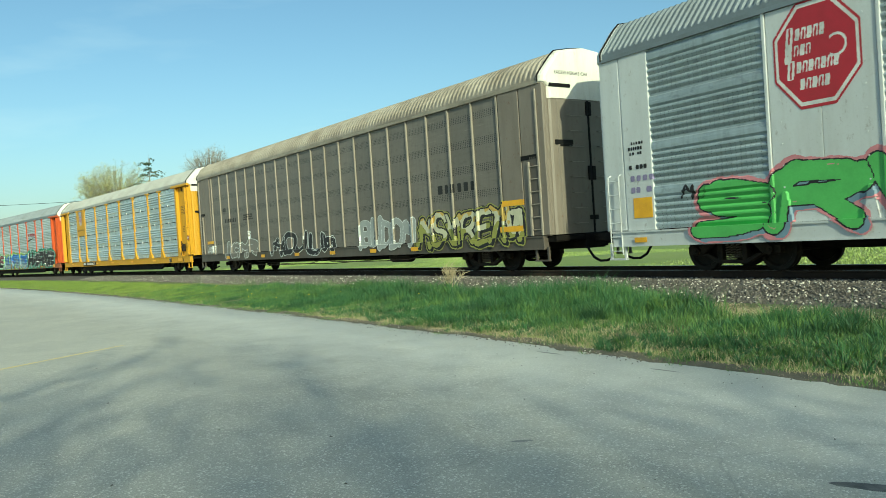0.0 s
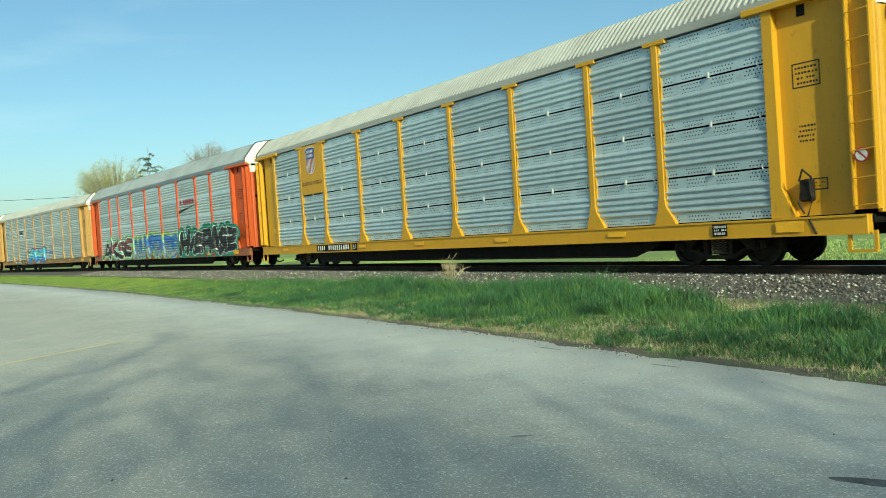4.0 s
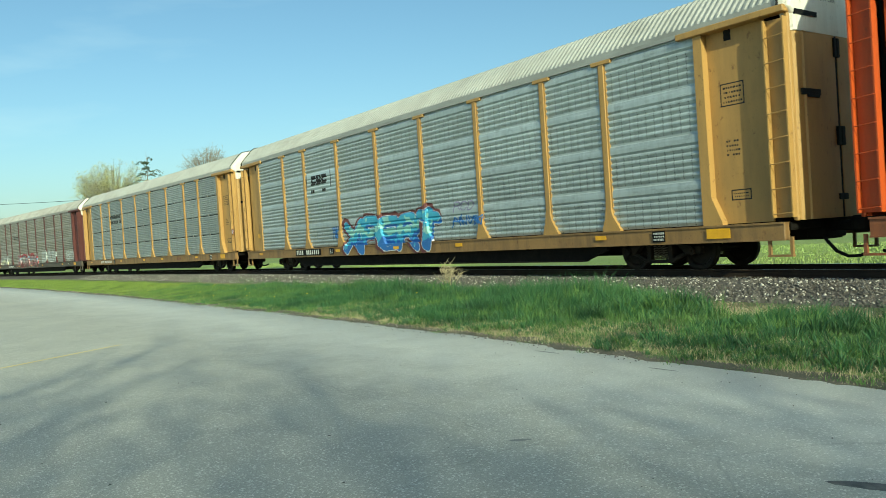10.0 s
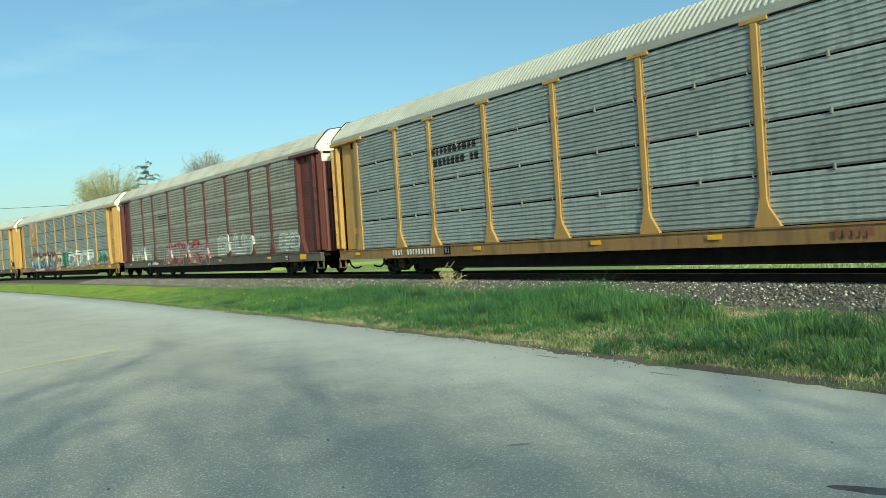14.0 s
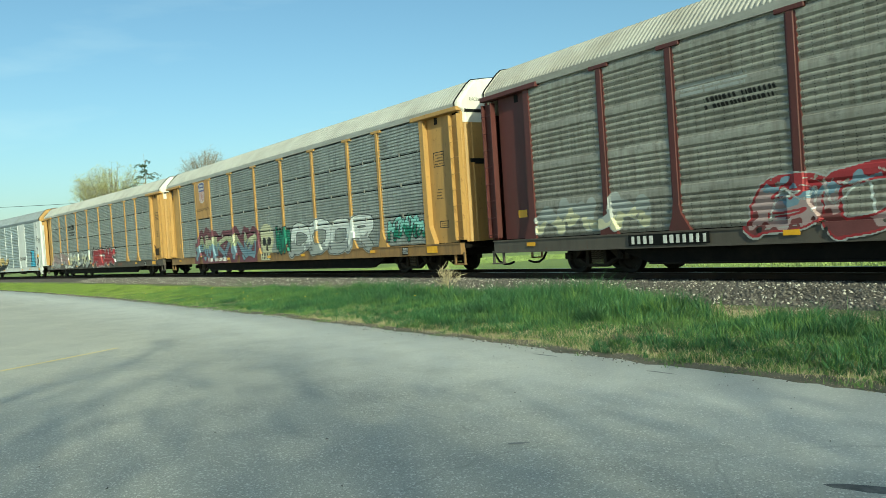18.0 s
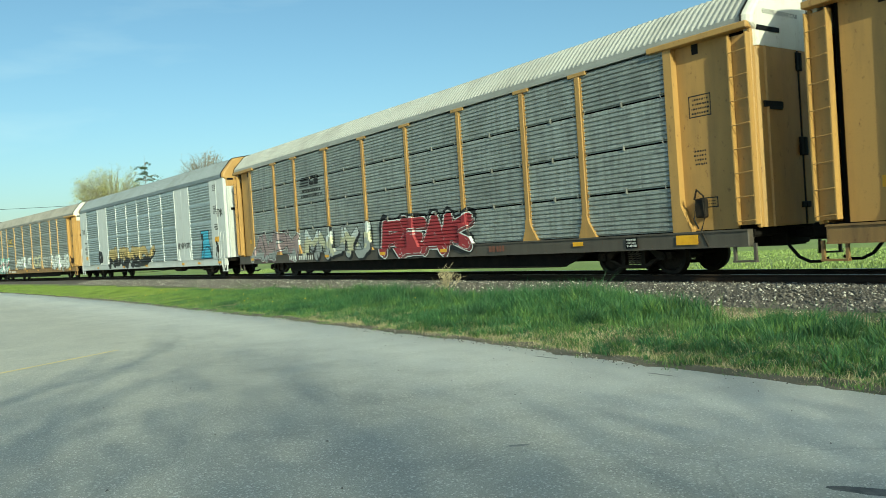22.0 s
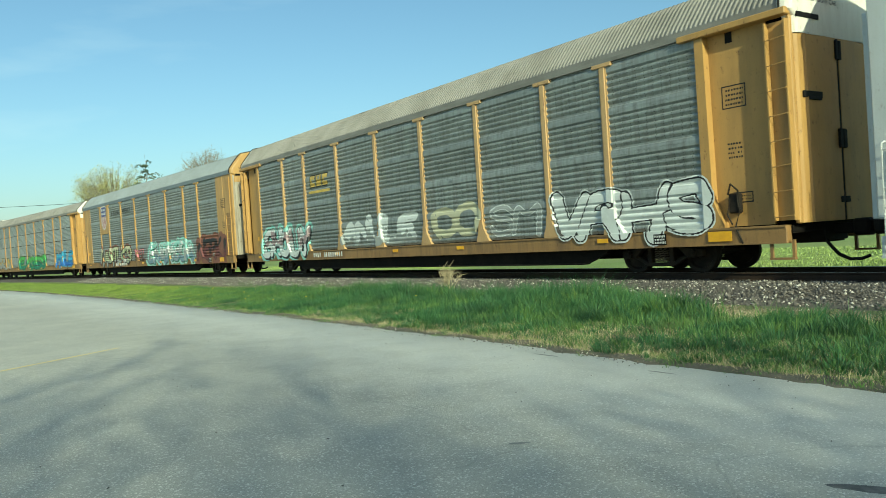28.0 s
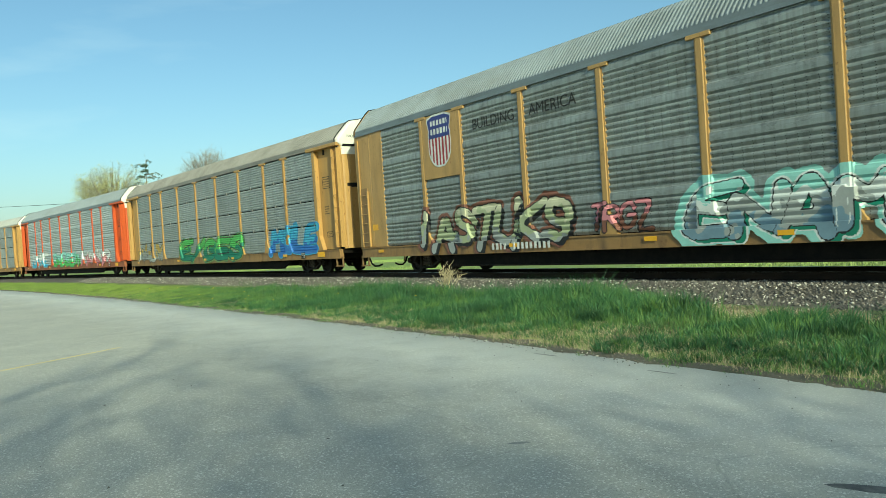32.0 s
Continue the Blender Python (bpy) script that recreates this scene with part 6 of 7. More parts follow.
def seam_clips(i):
    steel = M["clip"] if i == 2 else M["clip_dull"]
    stops = [-ZONE] + POSTS + [ZONE]
    for a, b in zip(stops, stops[1:]):
        w = round(b - a - 0.2, 2)
        for r in (1, 2, 3):
            x, z = (a + b) / 2, 0.95 + r * PITCH_Z
            part("seam_clip", cached(("seam_clip",), seam_clip_mesh), steel, CARS[i], m=pose(x, -V0 - 0.01, z))
            part("seam_hook", cached(("seam_hook", 0), lambda: seam_hook_mesh(0.0)), steel, CARS[i], m=pose(x - w / 2 + 0.05, -V0 - 0.01, z))
            part("seam_hook", cached(("seam_hook", 1), lambda: seam_hook_mesh(math.pi)), steel, CARS[i], m=pose(x + w / 2 - 0.05, -V0 - 0.01, z))


def round_sign(i, u=13.43, z=1.95):
    def classify(U, Z):
        d = np.hypot(U - u, Z - z)
        c = np.where(d < 0.13, 0, -1)
        c = np.where((d < 0.13) & (d > 0.10), 1, c)
        return np.where((d < 0.11) & (np.abs(U - u + Z - z) < 0.025), 1, c)
    drape(i, "round_sign", u - 0.14, u + 0.14, z - 0.14, z + 0.14, classify, ["white_ink", "sp_red"], "small round white sign with a red slash", 0.012, flat=1.625)


def brake_rig(i, u=12.35):
    bm = bmesh.new()
    add_box(bm, u - 0.12, u + 0.12, -1.56, -1.40, 1.22, 1.62, 0.03)
    tube(bm, [(u - 0.1, -1.57, 1.6), (u, -1.62, 1.8), (u + 0.14, -1.60, 1.66), (u + 0.16, -1.58, 1.3), (u + 0.05, -1.60, 0.95), (u + 0.2, -1.6, 0.62)], 0.022, 5)
    tube(bm, [(u - 0.05, -1.6, 1.5), (u - 0.1, -1.62, 1.2), (u, -1.62, 1.0)], 0.018, 5)
    part("hand_brake_rig", bm, M["truck"], CARS[i], "greasy hand-brake housing with chain")


def sagging_rod(i, u0, u1, z=0.40):
    bm = bmesh.new()
    tube(bm, [(u0, -1.5, z + 0.18)] + [(u0 + (u1 - u0) * k / 6, -1.52, z - 0.05 * math.sin(k * math.pi / 6)) for k in range(1, 6)] + [(u1, -1.5, z + 0.18)], 0.016, 4)
    part("brake_rod", bm, M["truck"], CARS[i])


def silver_plates(i):
    for s in (-1, 1):
        bm = bmesh.new()
        for a, b in ((6.63, 7.645), (7.655, 8.67)):
            lo, hi = sorted((a * s, b * s))
            add_box(bm, lo, hi, -1.53, -1.46, 0.945, Z_EAVE - 0.04, 0.006)
        for x in (6.85, 8.45):
            add_prism(bm, [(x * s - 0.14, 0.945), (x * s + 0.14, 0.945), (x * s + 0.03, 1.5), (x * s - 0.03, 1.5)], -1.56, -1.50)
        for k in range(16):
            u, z = s * (6.85 + 1.6 * (k % 2)), 1.6 + (k // 2) * 0.4
            add_rod(bm, (u, -1.53, z), (u, -1.542, z), 0.016, seg=6)
        part("side_plate", bm, M["silver"], CARS[i], "smooth silver-grey side plate with rivets")
        far = bmesh.new()
        add_box(far, min(6.63 * s, 8.67 * s), max(6.63 * s, 8.67 * s), 1.46, 1.53, 0.945, Z_EAVE - 0.04, 0.006)
        part("side_plate", far, M["silver"], CARS[i])


def dress_train():
    # silver car with the octagon
    silver_plates(0)
    octagon(0, -7.70, 3.92, 0.90)
    graffiti(0, "sRVZ", (-10.6, -3.2, 0.62, 2.2), ["sp_green", "sp_green", "sp_green"], rim="sp_pink", cloud="sp_pink", shade="sp_slate", fat=0.17, line=0.035, seed=4, puff=0.12, jig=0.05, slant=0.22, bend=1)
    bars(0, (-12.3, -11.6, 1.75, 2.25), 2, "sp_violet", "violet scribble bars", 3, weight=0.5)
    sticker(0, -11.95, 1.45, 0.55, 0.45, "sticker", 1.552, "placard")
    sticker(0, -12.0, 0.74)
    bars(0, (-12.3, -11.85, 2.62, 2.95), 3, "ink", "small stencilled data", 5)
    bars(0, (-12.35, -11.75, 2.28, 2.44), 1, "ink", "small stencilled data", 6)
    tag_line(0, "aU", (-10.9, -10.2, 1.5, 1.9), "sp_black")
    # brown car with pierced panels
    graffiti(1, "aScREdb", (7.2, 12.6, 0.62, 2.0), ["sp_olive", "sp_olive", "sp_cream", "sp_gold"], rim="sp_olive", shade="sp_black", cloud="sp_black", fat=0.125, line=0.06, seed=8, puff=0.12, label="black and olive camouflage graffiti")
    graffiti(1, "BUDOa", (3.5, 7.2, 0.70, 1.97), ["sp_grey"], edge="sp_white", fat=0.15, line=0.03, seed=3, patchy=0.12, label="pale sprayed outline letters")
    graffiti(1, "aOJUb", (-4.2, 1.9, 0.64, 1.75), ["sp_black", "sp_black"], edge="sp_white", fat=0.15, line=0.04, seed=5, label="black graffiti with white outlines")
    graffiti(1, "IOMR", (-10.1, -5.7, 0.66, 1.62), ["sp_taupe", "sp_taupe"], edge="sp_white", fat=0.19, line=0.045, seed=6, patchy=0.05, label="white outline graffiti letters")
    tag_line(1, "JAMER", (-12.4, -11.1, 1.0, 1.42), "sp_white", 0.035)
    bars(1, (8.3, 10.4, 2.30, 2.72), 1, "ink", "dark lettering drawn as bars", 2, 0.6)
    bars(1, (-9.95, -9.1, 2.95, 3.25), 1, "ink", "dark lettering drawn as bars", 3, 0.6)
    bars(1, (-9.75, -8.2, 2.40, 2.70), 1, "ink", "dark number drawn as bars", 4, 0.6)
    bars(1, (-7.4, -6.2, 2.45, 2.75), 3, "ink", "small stencilled data", 8)
    tag_line(1, "S", (-6.9, -6.5, 1.6, 2.0), "sp_white", 0.05)
    for u, z in ((-11.85, 1.55), (12.0, 1.88), (11.9, 1.18)):
        sticker(1, u, z, 0.95, 0.15, "sticker", 1.553)
    for u in (-9.3, -5.0, -1.5, 1.6, 4.6, 7.2):
        sticker(1, u, 0.76, 0.42, 0.13)
    for s in (-1, 1):
        sticker(1, s * 12.75, 3.02, 0.6, 0.12, "black_plate", 1.553, "door_slot")
    sagging_rod(1, -8, 1)
    sagging_rod(1, 0, 8, 0.45)
    # clean yellow car with the shield
    bay_sign(2, "bright_yellow")
    shield(2, -8.05, 4.24, 0.86)
    text_on(2, "BUILDING AMERICA", -8.06, 3.28, 0.205, "ink", 1.57, "black slogan lettering")
    number_plate_bars(2, -7.85, -5.1)
    seam_clips(2)
    brake_rig(2)
    round_sign(2)
    for u in (-10.9, -4.2, -0.5, 3.6, 7.8):
        sticker(2, u, 0.78, 0.55, 0.10)
    # orange car with the long band
    graffiti(3, "HFERASE", (4.25, 12.2, 0.62, 2.25), ["sp_black", "sp_black"], edge="sp_white", cloud="sp_teal", fat=0.20, line=0.045, seed=11, slant=0.16, puff=0.24, jig=0.1, label="black graffiti with white edges on a green ground", bend=0)
    graffiti(3, "HUMPENRS", (-4.0, 4.0, 0.62, 2.15), ["sp_grey", "sp_slate", "sp_blue", "sp_blue"], edge="sp_maroon", rim="sp_mint", cloud="sp_lime", shade="sp_blue", fat=0.19, line=0.03, seed=12, puff=0.2, jig=0.08, label="blue graffiti letters on a lime-green ground", bend=1)
    graffiti(3, "AKSE", (-11.2, -4.2, 0.62, 2.15), ["sp_black", "sp_black", "sp_plum", "sp_brown"], edge="sp_black", rim="sp_white", cloud="sp_green_soft", fat=0.13, line=0.035, seed=13, puff=0.30, rim_w=0.085, jig=0.10, label="brown and black graffiti with white edges on green", bend=1)
    bars(3, (4.45, 6.85, 3.42, 3.85), 1, "sp_red", "faded red emblem drawn as bars", 6, 0.2)
    drape(3, "emblem_swoosh", 4.4, 6.9, 3.0, 3.5, lambda U, Z: np.where(np.abs(Z - 3.12 - (U - 4.4) * 0.12) < 0.07 * (1 - (U - 4.4) / 2.6) + 0.005, 0, -1), ["ink"], "black stripe under the emblem", 0.03)
    for u in (-10.6, -6, 8.6, 11.9):
        sticker(3, u, 0.76)
    # dull yellow car, teal letters
    graffiti(4, "XPERT", (-4.0, 2.3, 0.62, 2.02), ["sp_blue", "sp_sky", "sp_mint", "sp_sky"], edge="sp_blue", rim="sp_white", cloud="sp_maroon", shade="sp_blue", fat=0.16, line=0.03, seed=14, puff=0.18, rim_w=0.02, label="teal and green graffiti letters with crimson bubbles")
    emblem(4, -6.5, -5.15, 3.36, 3.76, 3, "ink")
    for u in (-6.42, -6.26, -5.45, -5.29):
        sticker(4, u, 3.14, 0.12, 0.12, "ink", 1.545, "emblem_dot")
    for u in (-6.85, -4.78):
        sticker(4, u, 3.53, 0.04, 0.62, "ink", 1.545, "bracket_mark")
    tag_line(4, "RCD", (2.9, 4.0, 1.75, 2.1), "sp_violet", 0.022)
    tag_line(4, "aWbc", (2.8, 4.4, 1.3, 1.7), "sp_blue", 0.03)
    tag_line(4, "TcK", (-5.0, -4.4, 1.2, 1.7), "sp_blue", 0.025)
    number_plate_bars(4, -8.1, -5.8)
    # dull yellow car, clean
    seam_clips(5)
    bars(5, (-6.95, -4.6, 3.25, 3.95), 2, "ink", "faded dark lettering drawn as bars", 8, 0.4)
    number_plate_bars(5, -9.6, -6.9, plate=False)
    round_sign(5)
    # maroon car
    graffiti(6, "BOMBA", (-5.3, 2.0, 0.64, 2.05), ["sp_maroon", "sp_rose", "sp_slate", "sp_red"], edge="sp_red", rim="sp_grey", fat=0.13, line=0.06, seed=15, patchy=0.34, label="faded red and blue graffiti letters")
    graffiti(6, "abcdab", (-5.0, 1.5, 1.0, 1.9), ["sp_white"], edge="sp_white", fat=0.028, line=0.005, seed=25, label="white zigzag marks")
    graffiti(6, "DWUM", (2.9, 7.2, 0.97, 2.1), ["sp_grey"], edge="sp_white", fat=0.17, line=0.05, seed=16, patchy=0.2, label="pale sprayed letters")
    graffiti(6, "EKO", (9.7, 11.8, 1.05, 1.9), ["sp_grey"], edge="sp_white", fat=0.10, line=0.04, seed=17, label="white outline graffiti")
    graffiti(6, "abUa", (-11.7, -7.8, 0.97, 1.9), ["sp_cream", "sp_grey"], edge="sp_grey", fat=0.2, line=0.03, seed=18, patchy=0.25, label="pale faded graffiti")
    bars(6, (-6.3, -4.6, 3.3, 3.6), 2, "ink", "faded dark lettering drawn as bars", 9, 0.4)
    bars(6, (-6.9, -5.2, 3.68, 3.95), 3, "sp_grey", "pale emblem stripes drawn as bars", 10, 0.05)
    number_plate_bars(6, -8.4, -6.2)
    # yellow car with large white letters
    bay_sign(7, "rust_yellow")
    shield(7, -8.05, 4.24, 0.86)
    text_on(7, "BUILDING AMERICA", -8.06, 3.30, 0.205, "ink", 1.57, "faded slogan lettering")
    seam_clips(7)
    graffiti(7, "DOOR", (1.9, 8.7, 0.66, 2.35), ["sp_grey", "sp_white", "sp_white"], edge="sp_black", rim="sp_grey", fat=0.17, line=0.04, seed=19, patchy=0.12, label="large white graffiti letters over teal")
    graffiti(7, "abKdNe", (-9.3, -1.3, 0.62, 2.2), ["sp_slate", "sp_slate", "sp_moss", "sp_cream"], edge="sp_black", cloud="sp_plum", shade="sp_plum", fat=0.12, line=0.03, seed=20, puff=0.36, jig=0.14, label="crimson, blue and cream graffiti", bend=0)
    def skull(U, Z):
        x, y = (U + 0.45) / 0.75, (Z - 1.62) / 0.62
        c = np.where(x * x + y * y < 1, 0, -1)
        c = np.where((np.abs(x) < 0.62) & (y < 0) & (y > -1.55), 0, c)
        for ex in (-0.36, 0.34):
            c = np.where(((x - ex) / 0.26) ** 2 + ((y + 0.25) / 0.3) ** 2 < 1, 1, c)
        c = np.where((np.abs(x) < 0.14 * (0.2 - y)) & (y < -0.4) & (y > -0.9), 1, c)
        return np.where((y < -1.05) & (y > -1.5) & (np.abs(x) < 0.55) & ((np.floor(x / 0.12).astype(int) % 2 == 0) & (np.abs(y + 1.28) > 0.03)), 1, c)
    drape(7, "graffiti", -1.4, 0.5, 0.64, 2.3, skull, ["sp_cream", "sp_black"], "painted pale skull", 0.03)
    graffiti(7, "bcda", (0.4, 2.0, 0.8, 2.2), ["sp_teal"], edge="sp_black", fat=0.18, line=0.05, seed=21, patchy=0.3, label="dark teal spray paint")
    graffiti(7, "aecdb", (9.3, 11.7, 1.0, 2.0), ["sp_teal", "sp_mint"], edge="sp_black", fat=0.12, line=0.04, seed=22, patchy=0.3, label="black and mint scribbled tags")
    number_plate_bars(7, -7.6, -4.9, plate=False)
    # dull yellow car with crimson letters
    graffiti(8, "REAK", (-0.4, 4.6, 0.62, 2.0), ["sp_red", "sp_red"], edge="sp_white", rim="sp_white", cloud="sp_black", shade="sp_maroon", fat=0.19, line=0.02, seed=23, puff=0.20, label="crimson graffiti letters with white edges", bend=0)
    graffiti(8, "MNUYJ", (-6.5, -0.9, 0.62, 2.0), ["sp_grey", "sp_cream", "sp_white"], edge="sp_black", shade="sp_black", fat=0.16, line=0.04, seed=24, puff=0.1, label="grey and black graffiti letters", bend=0)
    graffiti(8, "AWPc", (-11.9, -6.9, 0.62, 2.0), ["sp_grey", "sp_rose", "sp_rose"], edge="sp_black", rim="sp_white", cloud="sp_plum", fat=0.15, line=0.05, seed=26, puff=0.12, patchy=0.06, label="grey and pink graffiti letters with black edges", bend=0)
    seam_clips(8)
    bars(8, (-6.6, -4.7, 3.1, 3.5), 2, "ink", "black lettering drawn as bars", 11, 0.4)
    emblem(8, -5.75, -4.95, 3.58, 4.0, 2, "ink")
    for k in range(4):
        sticker(8, -6.2 + 0.05 * k, 3.62 + 0.10 * k, 0.85 - 0.06 * k, 0.045, "ink", 1.545, "emblem_stripe")
    bars(8, (5.4, 6.1, 0.66, 0.9), 1, "sp_brown", "brown lettering drawn as bars", 13, 0.3, flat=1.634)
    bars(5, (5.6, 6.3, 0.66, 0.9), 1, "sp_brown", "brown lettering drawn as bars", 13, 0.3, flat=1.634)
    number_plate_bars(8, -7.9, -5.4, plate=False)
    brake_rig(8)
    # silver car with a yellow end cap
    silver_plates(9)
    def blue_figure(U, Z):
        x, y = (U - 10.65) / 0.85, (Z - 0.97) / 1.42
        w = np.where(y > 0.72, 0.52 + 0.25 * (y - 0.72), np.where(y > 0.55, 0.5, 0.55 + 0.55 * (0.55 - y)))
        ins = (np.abs(x - 0.1 * (y < 0.7)) < w) & (y > 0) & (y < 1)
        edge = (np.abs(x - 0.1 * (y < 0.7)) < w + 0.06) & (y > -0.02) & (y < 1.03)
        c = np.where(edge, 1, -1)
        c = np.where(ins, 0, c)
        arc = np.abs(np.hypot((x - 0.25) / 0.62, (y - 0.0) / 0.42) - 1) < 0.06
        c = np.where(ins & arc & (y < 0.44), 1, c)
        return np.where((x < -0.42 + 0.2 * y) & edge & (y > 0.3) & (y < 0.9), 1, c)
    drape(9, "graffiti", 9.6, 11.6, 0.93, 2.5, blue_figure, ["sp_sky", "sp_black"], "flat blue figure with black edges", 0.03)
    graffiti(9, "RUTHECF", (-6.4, 2.8, 0.66, 2.1), ["sp_black", "sp_black", "sp_sand", "sp_sand"], edge="sp_black", rim="sp_white", shade="sp_black", cloud="sp_black", puff=0.07, fat=0.24, line=0.03, seed=27, rim_w=0.02, slant=0.0, jig=0.05, label="gold and black block graffiti")
    tag_line(9, "BONSPASOK", (6.75, 8.6, 1.55, 1.95), "sp_black", 0.028)
    tag_line(9, "TMK", (12.4, 13.2, 3.0, 3.45), "sp_black", 0.03)
    tag_line(9, "TMC", (-12.9, -12.0, 3.25, 3.65), "sp_black", 0.03)
    tag_line(9, "EADE", (-12.4, -11.75, 2.05, 2.32), "sp_black", 0.022)
    tag_line(9, "HENTO", (-12.4, -11.75, 1.75, 2.0), "sp_black", 0.022)
    bars(9, (-12.4, -11.8, 2.50, 2.68), 1, "ink", "small stencilled data", 30)
    sticker(9, -11.98, 1.48, 0.5, 0.26, "sticker", 1.552, "placard")
    graffiti(9, "O", (-9.0, -8.0, 0.95, 2.0), ["sp_black"], edge="sp_black", fat=0.2, seed=3, label="black sprayed blob")
    for k, (z0, z1, n) in enumerate(((4.3, 4.65, 4), (3.15, 3.6, 5), (2.35, 2.7, 3))):
        bars(9, (12.0, 12.45, z0, z1), n, "ink", "small stencilled data", 20 + k)
    sticker(9, 12.25, 1.9, 0.5, 0.26, "sticker", 1.552, "placard")
    for u in (-9, -3, 1.5, 7.6, 9.9, 12.6):
        sticker(9, u, 0.74)
    sagging_rod(9, 7.4, 12.4, 0.48)
    brake_rig(9, 12.3)
    # yellow car, white letters
    graffiti(10, "VRHS", (6.9, 12.0, 0.66, 2.2), ["sp_white", "sp_white", "sp_white"], edge="sp_black", rim="sp_white", fat=0.15, line=0.045, seed=28, slant=0.2, label="bold white graffiti letters")
    graffiti(10, "SM", (4.5, 6.8, 0.97, 2.15), ["sp_grey"], edge="sp_white", fat=0.075, line=0.03, seed=29, label="white outline letters")
    graffiti(10, "2O"[1:] + "O", (1.7, 4.3, 0.97, 2.2), ["sp_cream"], edge="sp_cream", fat=0.15, line=0.0, seed=30, patchy=0.1, label="cream sprayed letters")
    graffiti(10, "ANULE", (-4.1, 0.9, 0.97, 2.15), ["sp_grey", "sp_white", "sp_white"], edge="sp_grey", fat=0.19, line=0.025, seed=31, patchy=0.05, label="faded white graffiti letters")
    graffiti(10, "SHOUY", (-11.6, -6.7, 0.62, 2.05), ["sp_white", "sp_white", "sp_rose", "sp_white"], edge="sp_black", cloud="sp_mint", shade="sp_black", fat=0.17, line=0.03, seed=32, puff=0.2, label="white graffiti letters on mint clouds")
    emblem(10, -6.6, -5.0, 3.36, 3.92, 3, "gold_sign", "ink")
    sticker(10, -5.75, 3.22, 1.75, 0.10, "gold_sign", 1.547, "emblem_stripe")
    number_plate_bars(10, -6.5, -3.9, plate=False)
    brake_rig(10)
    # faded yellow car with the shield and slogan
    bay_sign(11, "tan_yellow")
    shield(11, -8.05, 4.05, 1.30)
    text_on(11, "BUILDING", -5.45, 4.10, 0.42, "ink", 1.548, "black slogan lettering")
    text_on(11, "AMERICA", -3.05, 4.10, 0.42, "ink", 1.548, "black slogan lettering")
    graffiti(11, "ENAMSOA", (0.8, 8.4, 0.64, 2.1), ["sp_slate", "sp_grey", "sp_white", "sp_mint"], edge="sp_black", rim="sp_white", cloud="sp_mint", shade="sp_teal", fat=0.15, line=0.03, seed=33, puff=0.22, jig=0.12, label="mint and violet graffiti letters in a pale cloud")
    graffiti(11, "NEPKI", (8.7, 12.9, 0.64, 2.05), ["sp_maroon", "sp_black"], edge="sp_black", cloud="sp_brown", fat=0.12, line=0.035, seed=34, puff=0.3, label="brown graffiti letters with dark edges")
    graffiti(11, "IASTUKS", (-9.8, -2.4, 0.62, 2.15), ["sp_grey", "sp_moss", "sp_cream"], edge="sp_black", cloud="sp_brown", shade="sp_black", fat=0.13, line=0.04, seed=35, puff=0.14, jig=0.14, label="cream and brown graffiti letters with black edges", bend=1)
    graffiti(11, "TRGZ", (-2.05, 0.05, 0.92, 1.75), ["sp_brown", "sp_pink"], edge="sp_black", fat=0.11, line=0.03, seed=36, cell=0.03, label="small red graffiti letters")
    number_plate_bars(11, -5.8, -3.2, plate=False)
    # far cars
    seam_clips(12)
    graffiti(12, "MOLE", (7.4, 11.9, 0.70, 2.15), ["sp_blue", "sp_sky"], edge="sp_blue", rim="sp_sky", fat=0.16, line=0.04, seed=37, label="blue graffiti letters")
    graffiti(12, "EFGES", (-4.2, 4.7, 0.62, 2.05), ["sp_teal", "sp_green"], edge="sp_black", rim="sp_lime", cloud="sp_teal", fat=0.16, line=0.05, seed=38, puff=0.12, label="green graffiti letters")
    graffiti(12, "aHUc", (-11.8, -7.0, 0.70, 2.0), ["sp_grey", "sp_gold"], edge="sp_black", fat=0.13, line=0.04, seed=39, patchy=0.2, label="faded gold graffiti letters")
    graffiti(13, "HANMR", (4.0, 10.7, 0.66, 2.1), ["sp_pink", "sp_white"], edge="sp_maroon", fat=0.13, line=0.05, seed=40, label="pink graffiti letters")
    graffiti(13, "SaOGEb", (-4.0, 3.6, 0.66, 2.1), ["sp_green", "sp_mint"], edge="sp_teal", fat=0.13, line=0.05, seed=41, label="green graffiti letters")
    graffiti(13, "LMcE", (-10.7, -5.3, 0.66, 2.2), ["sp_sky", "sp_white"], edge="sp_grey", fat=0.13, line=0.05, seed=42, label="pale blue graffiti letters")
    for i, u in ((2, -4.75), (4, -4.9), (5, -6.3)):
        small_plate(i, u)
    # small lettering and reflectors shared by the yellow, orange and maroon cars
    for i in (2, 3, 4, 5, 6, 7, 8, 10, 11, 12, 13, 14):
        face = 1.548 if i == 11 else 1.402
        stencil_frame(i, (12.12, 12.66, 3.30, 3.76), 4, seed=i, flat=face)
        stencil_frame(i, (12.25, 12.70, 1.42, 1.64), 2, seed=i + 30, flat=face)
        bars(i, (12.18, 12.52, 2.30, 2.66), 4, "ink", "small stencilled data", i + 60, flat=face, weight=0.36)
        sticker(i, -12.35, 1.62, 0.36, 0.20, "sticker", face + 0.003, "placard")
        sticker(i, 12.05, 0.78, 0.55, 0.20)
        sticker(i, 10.55, 0.77, 0.34, 0.24, "black_plate", 1.632, "inspection_plate")
        bars(i, (10.40, 10.70, 0.67, 0.87), 3, "white_ink", "white stencil marks", i, flat=1.636)
        if i != 11:
            sticker(i, 12.35, 4.70, 0.16, 0.22, "black_plate", 1.404, "vent_slot")
            sticker(i, -12.35, 4.70, 0.16, 0.22, "black_plate", 1.404, "vent_slot")
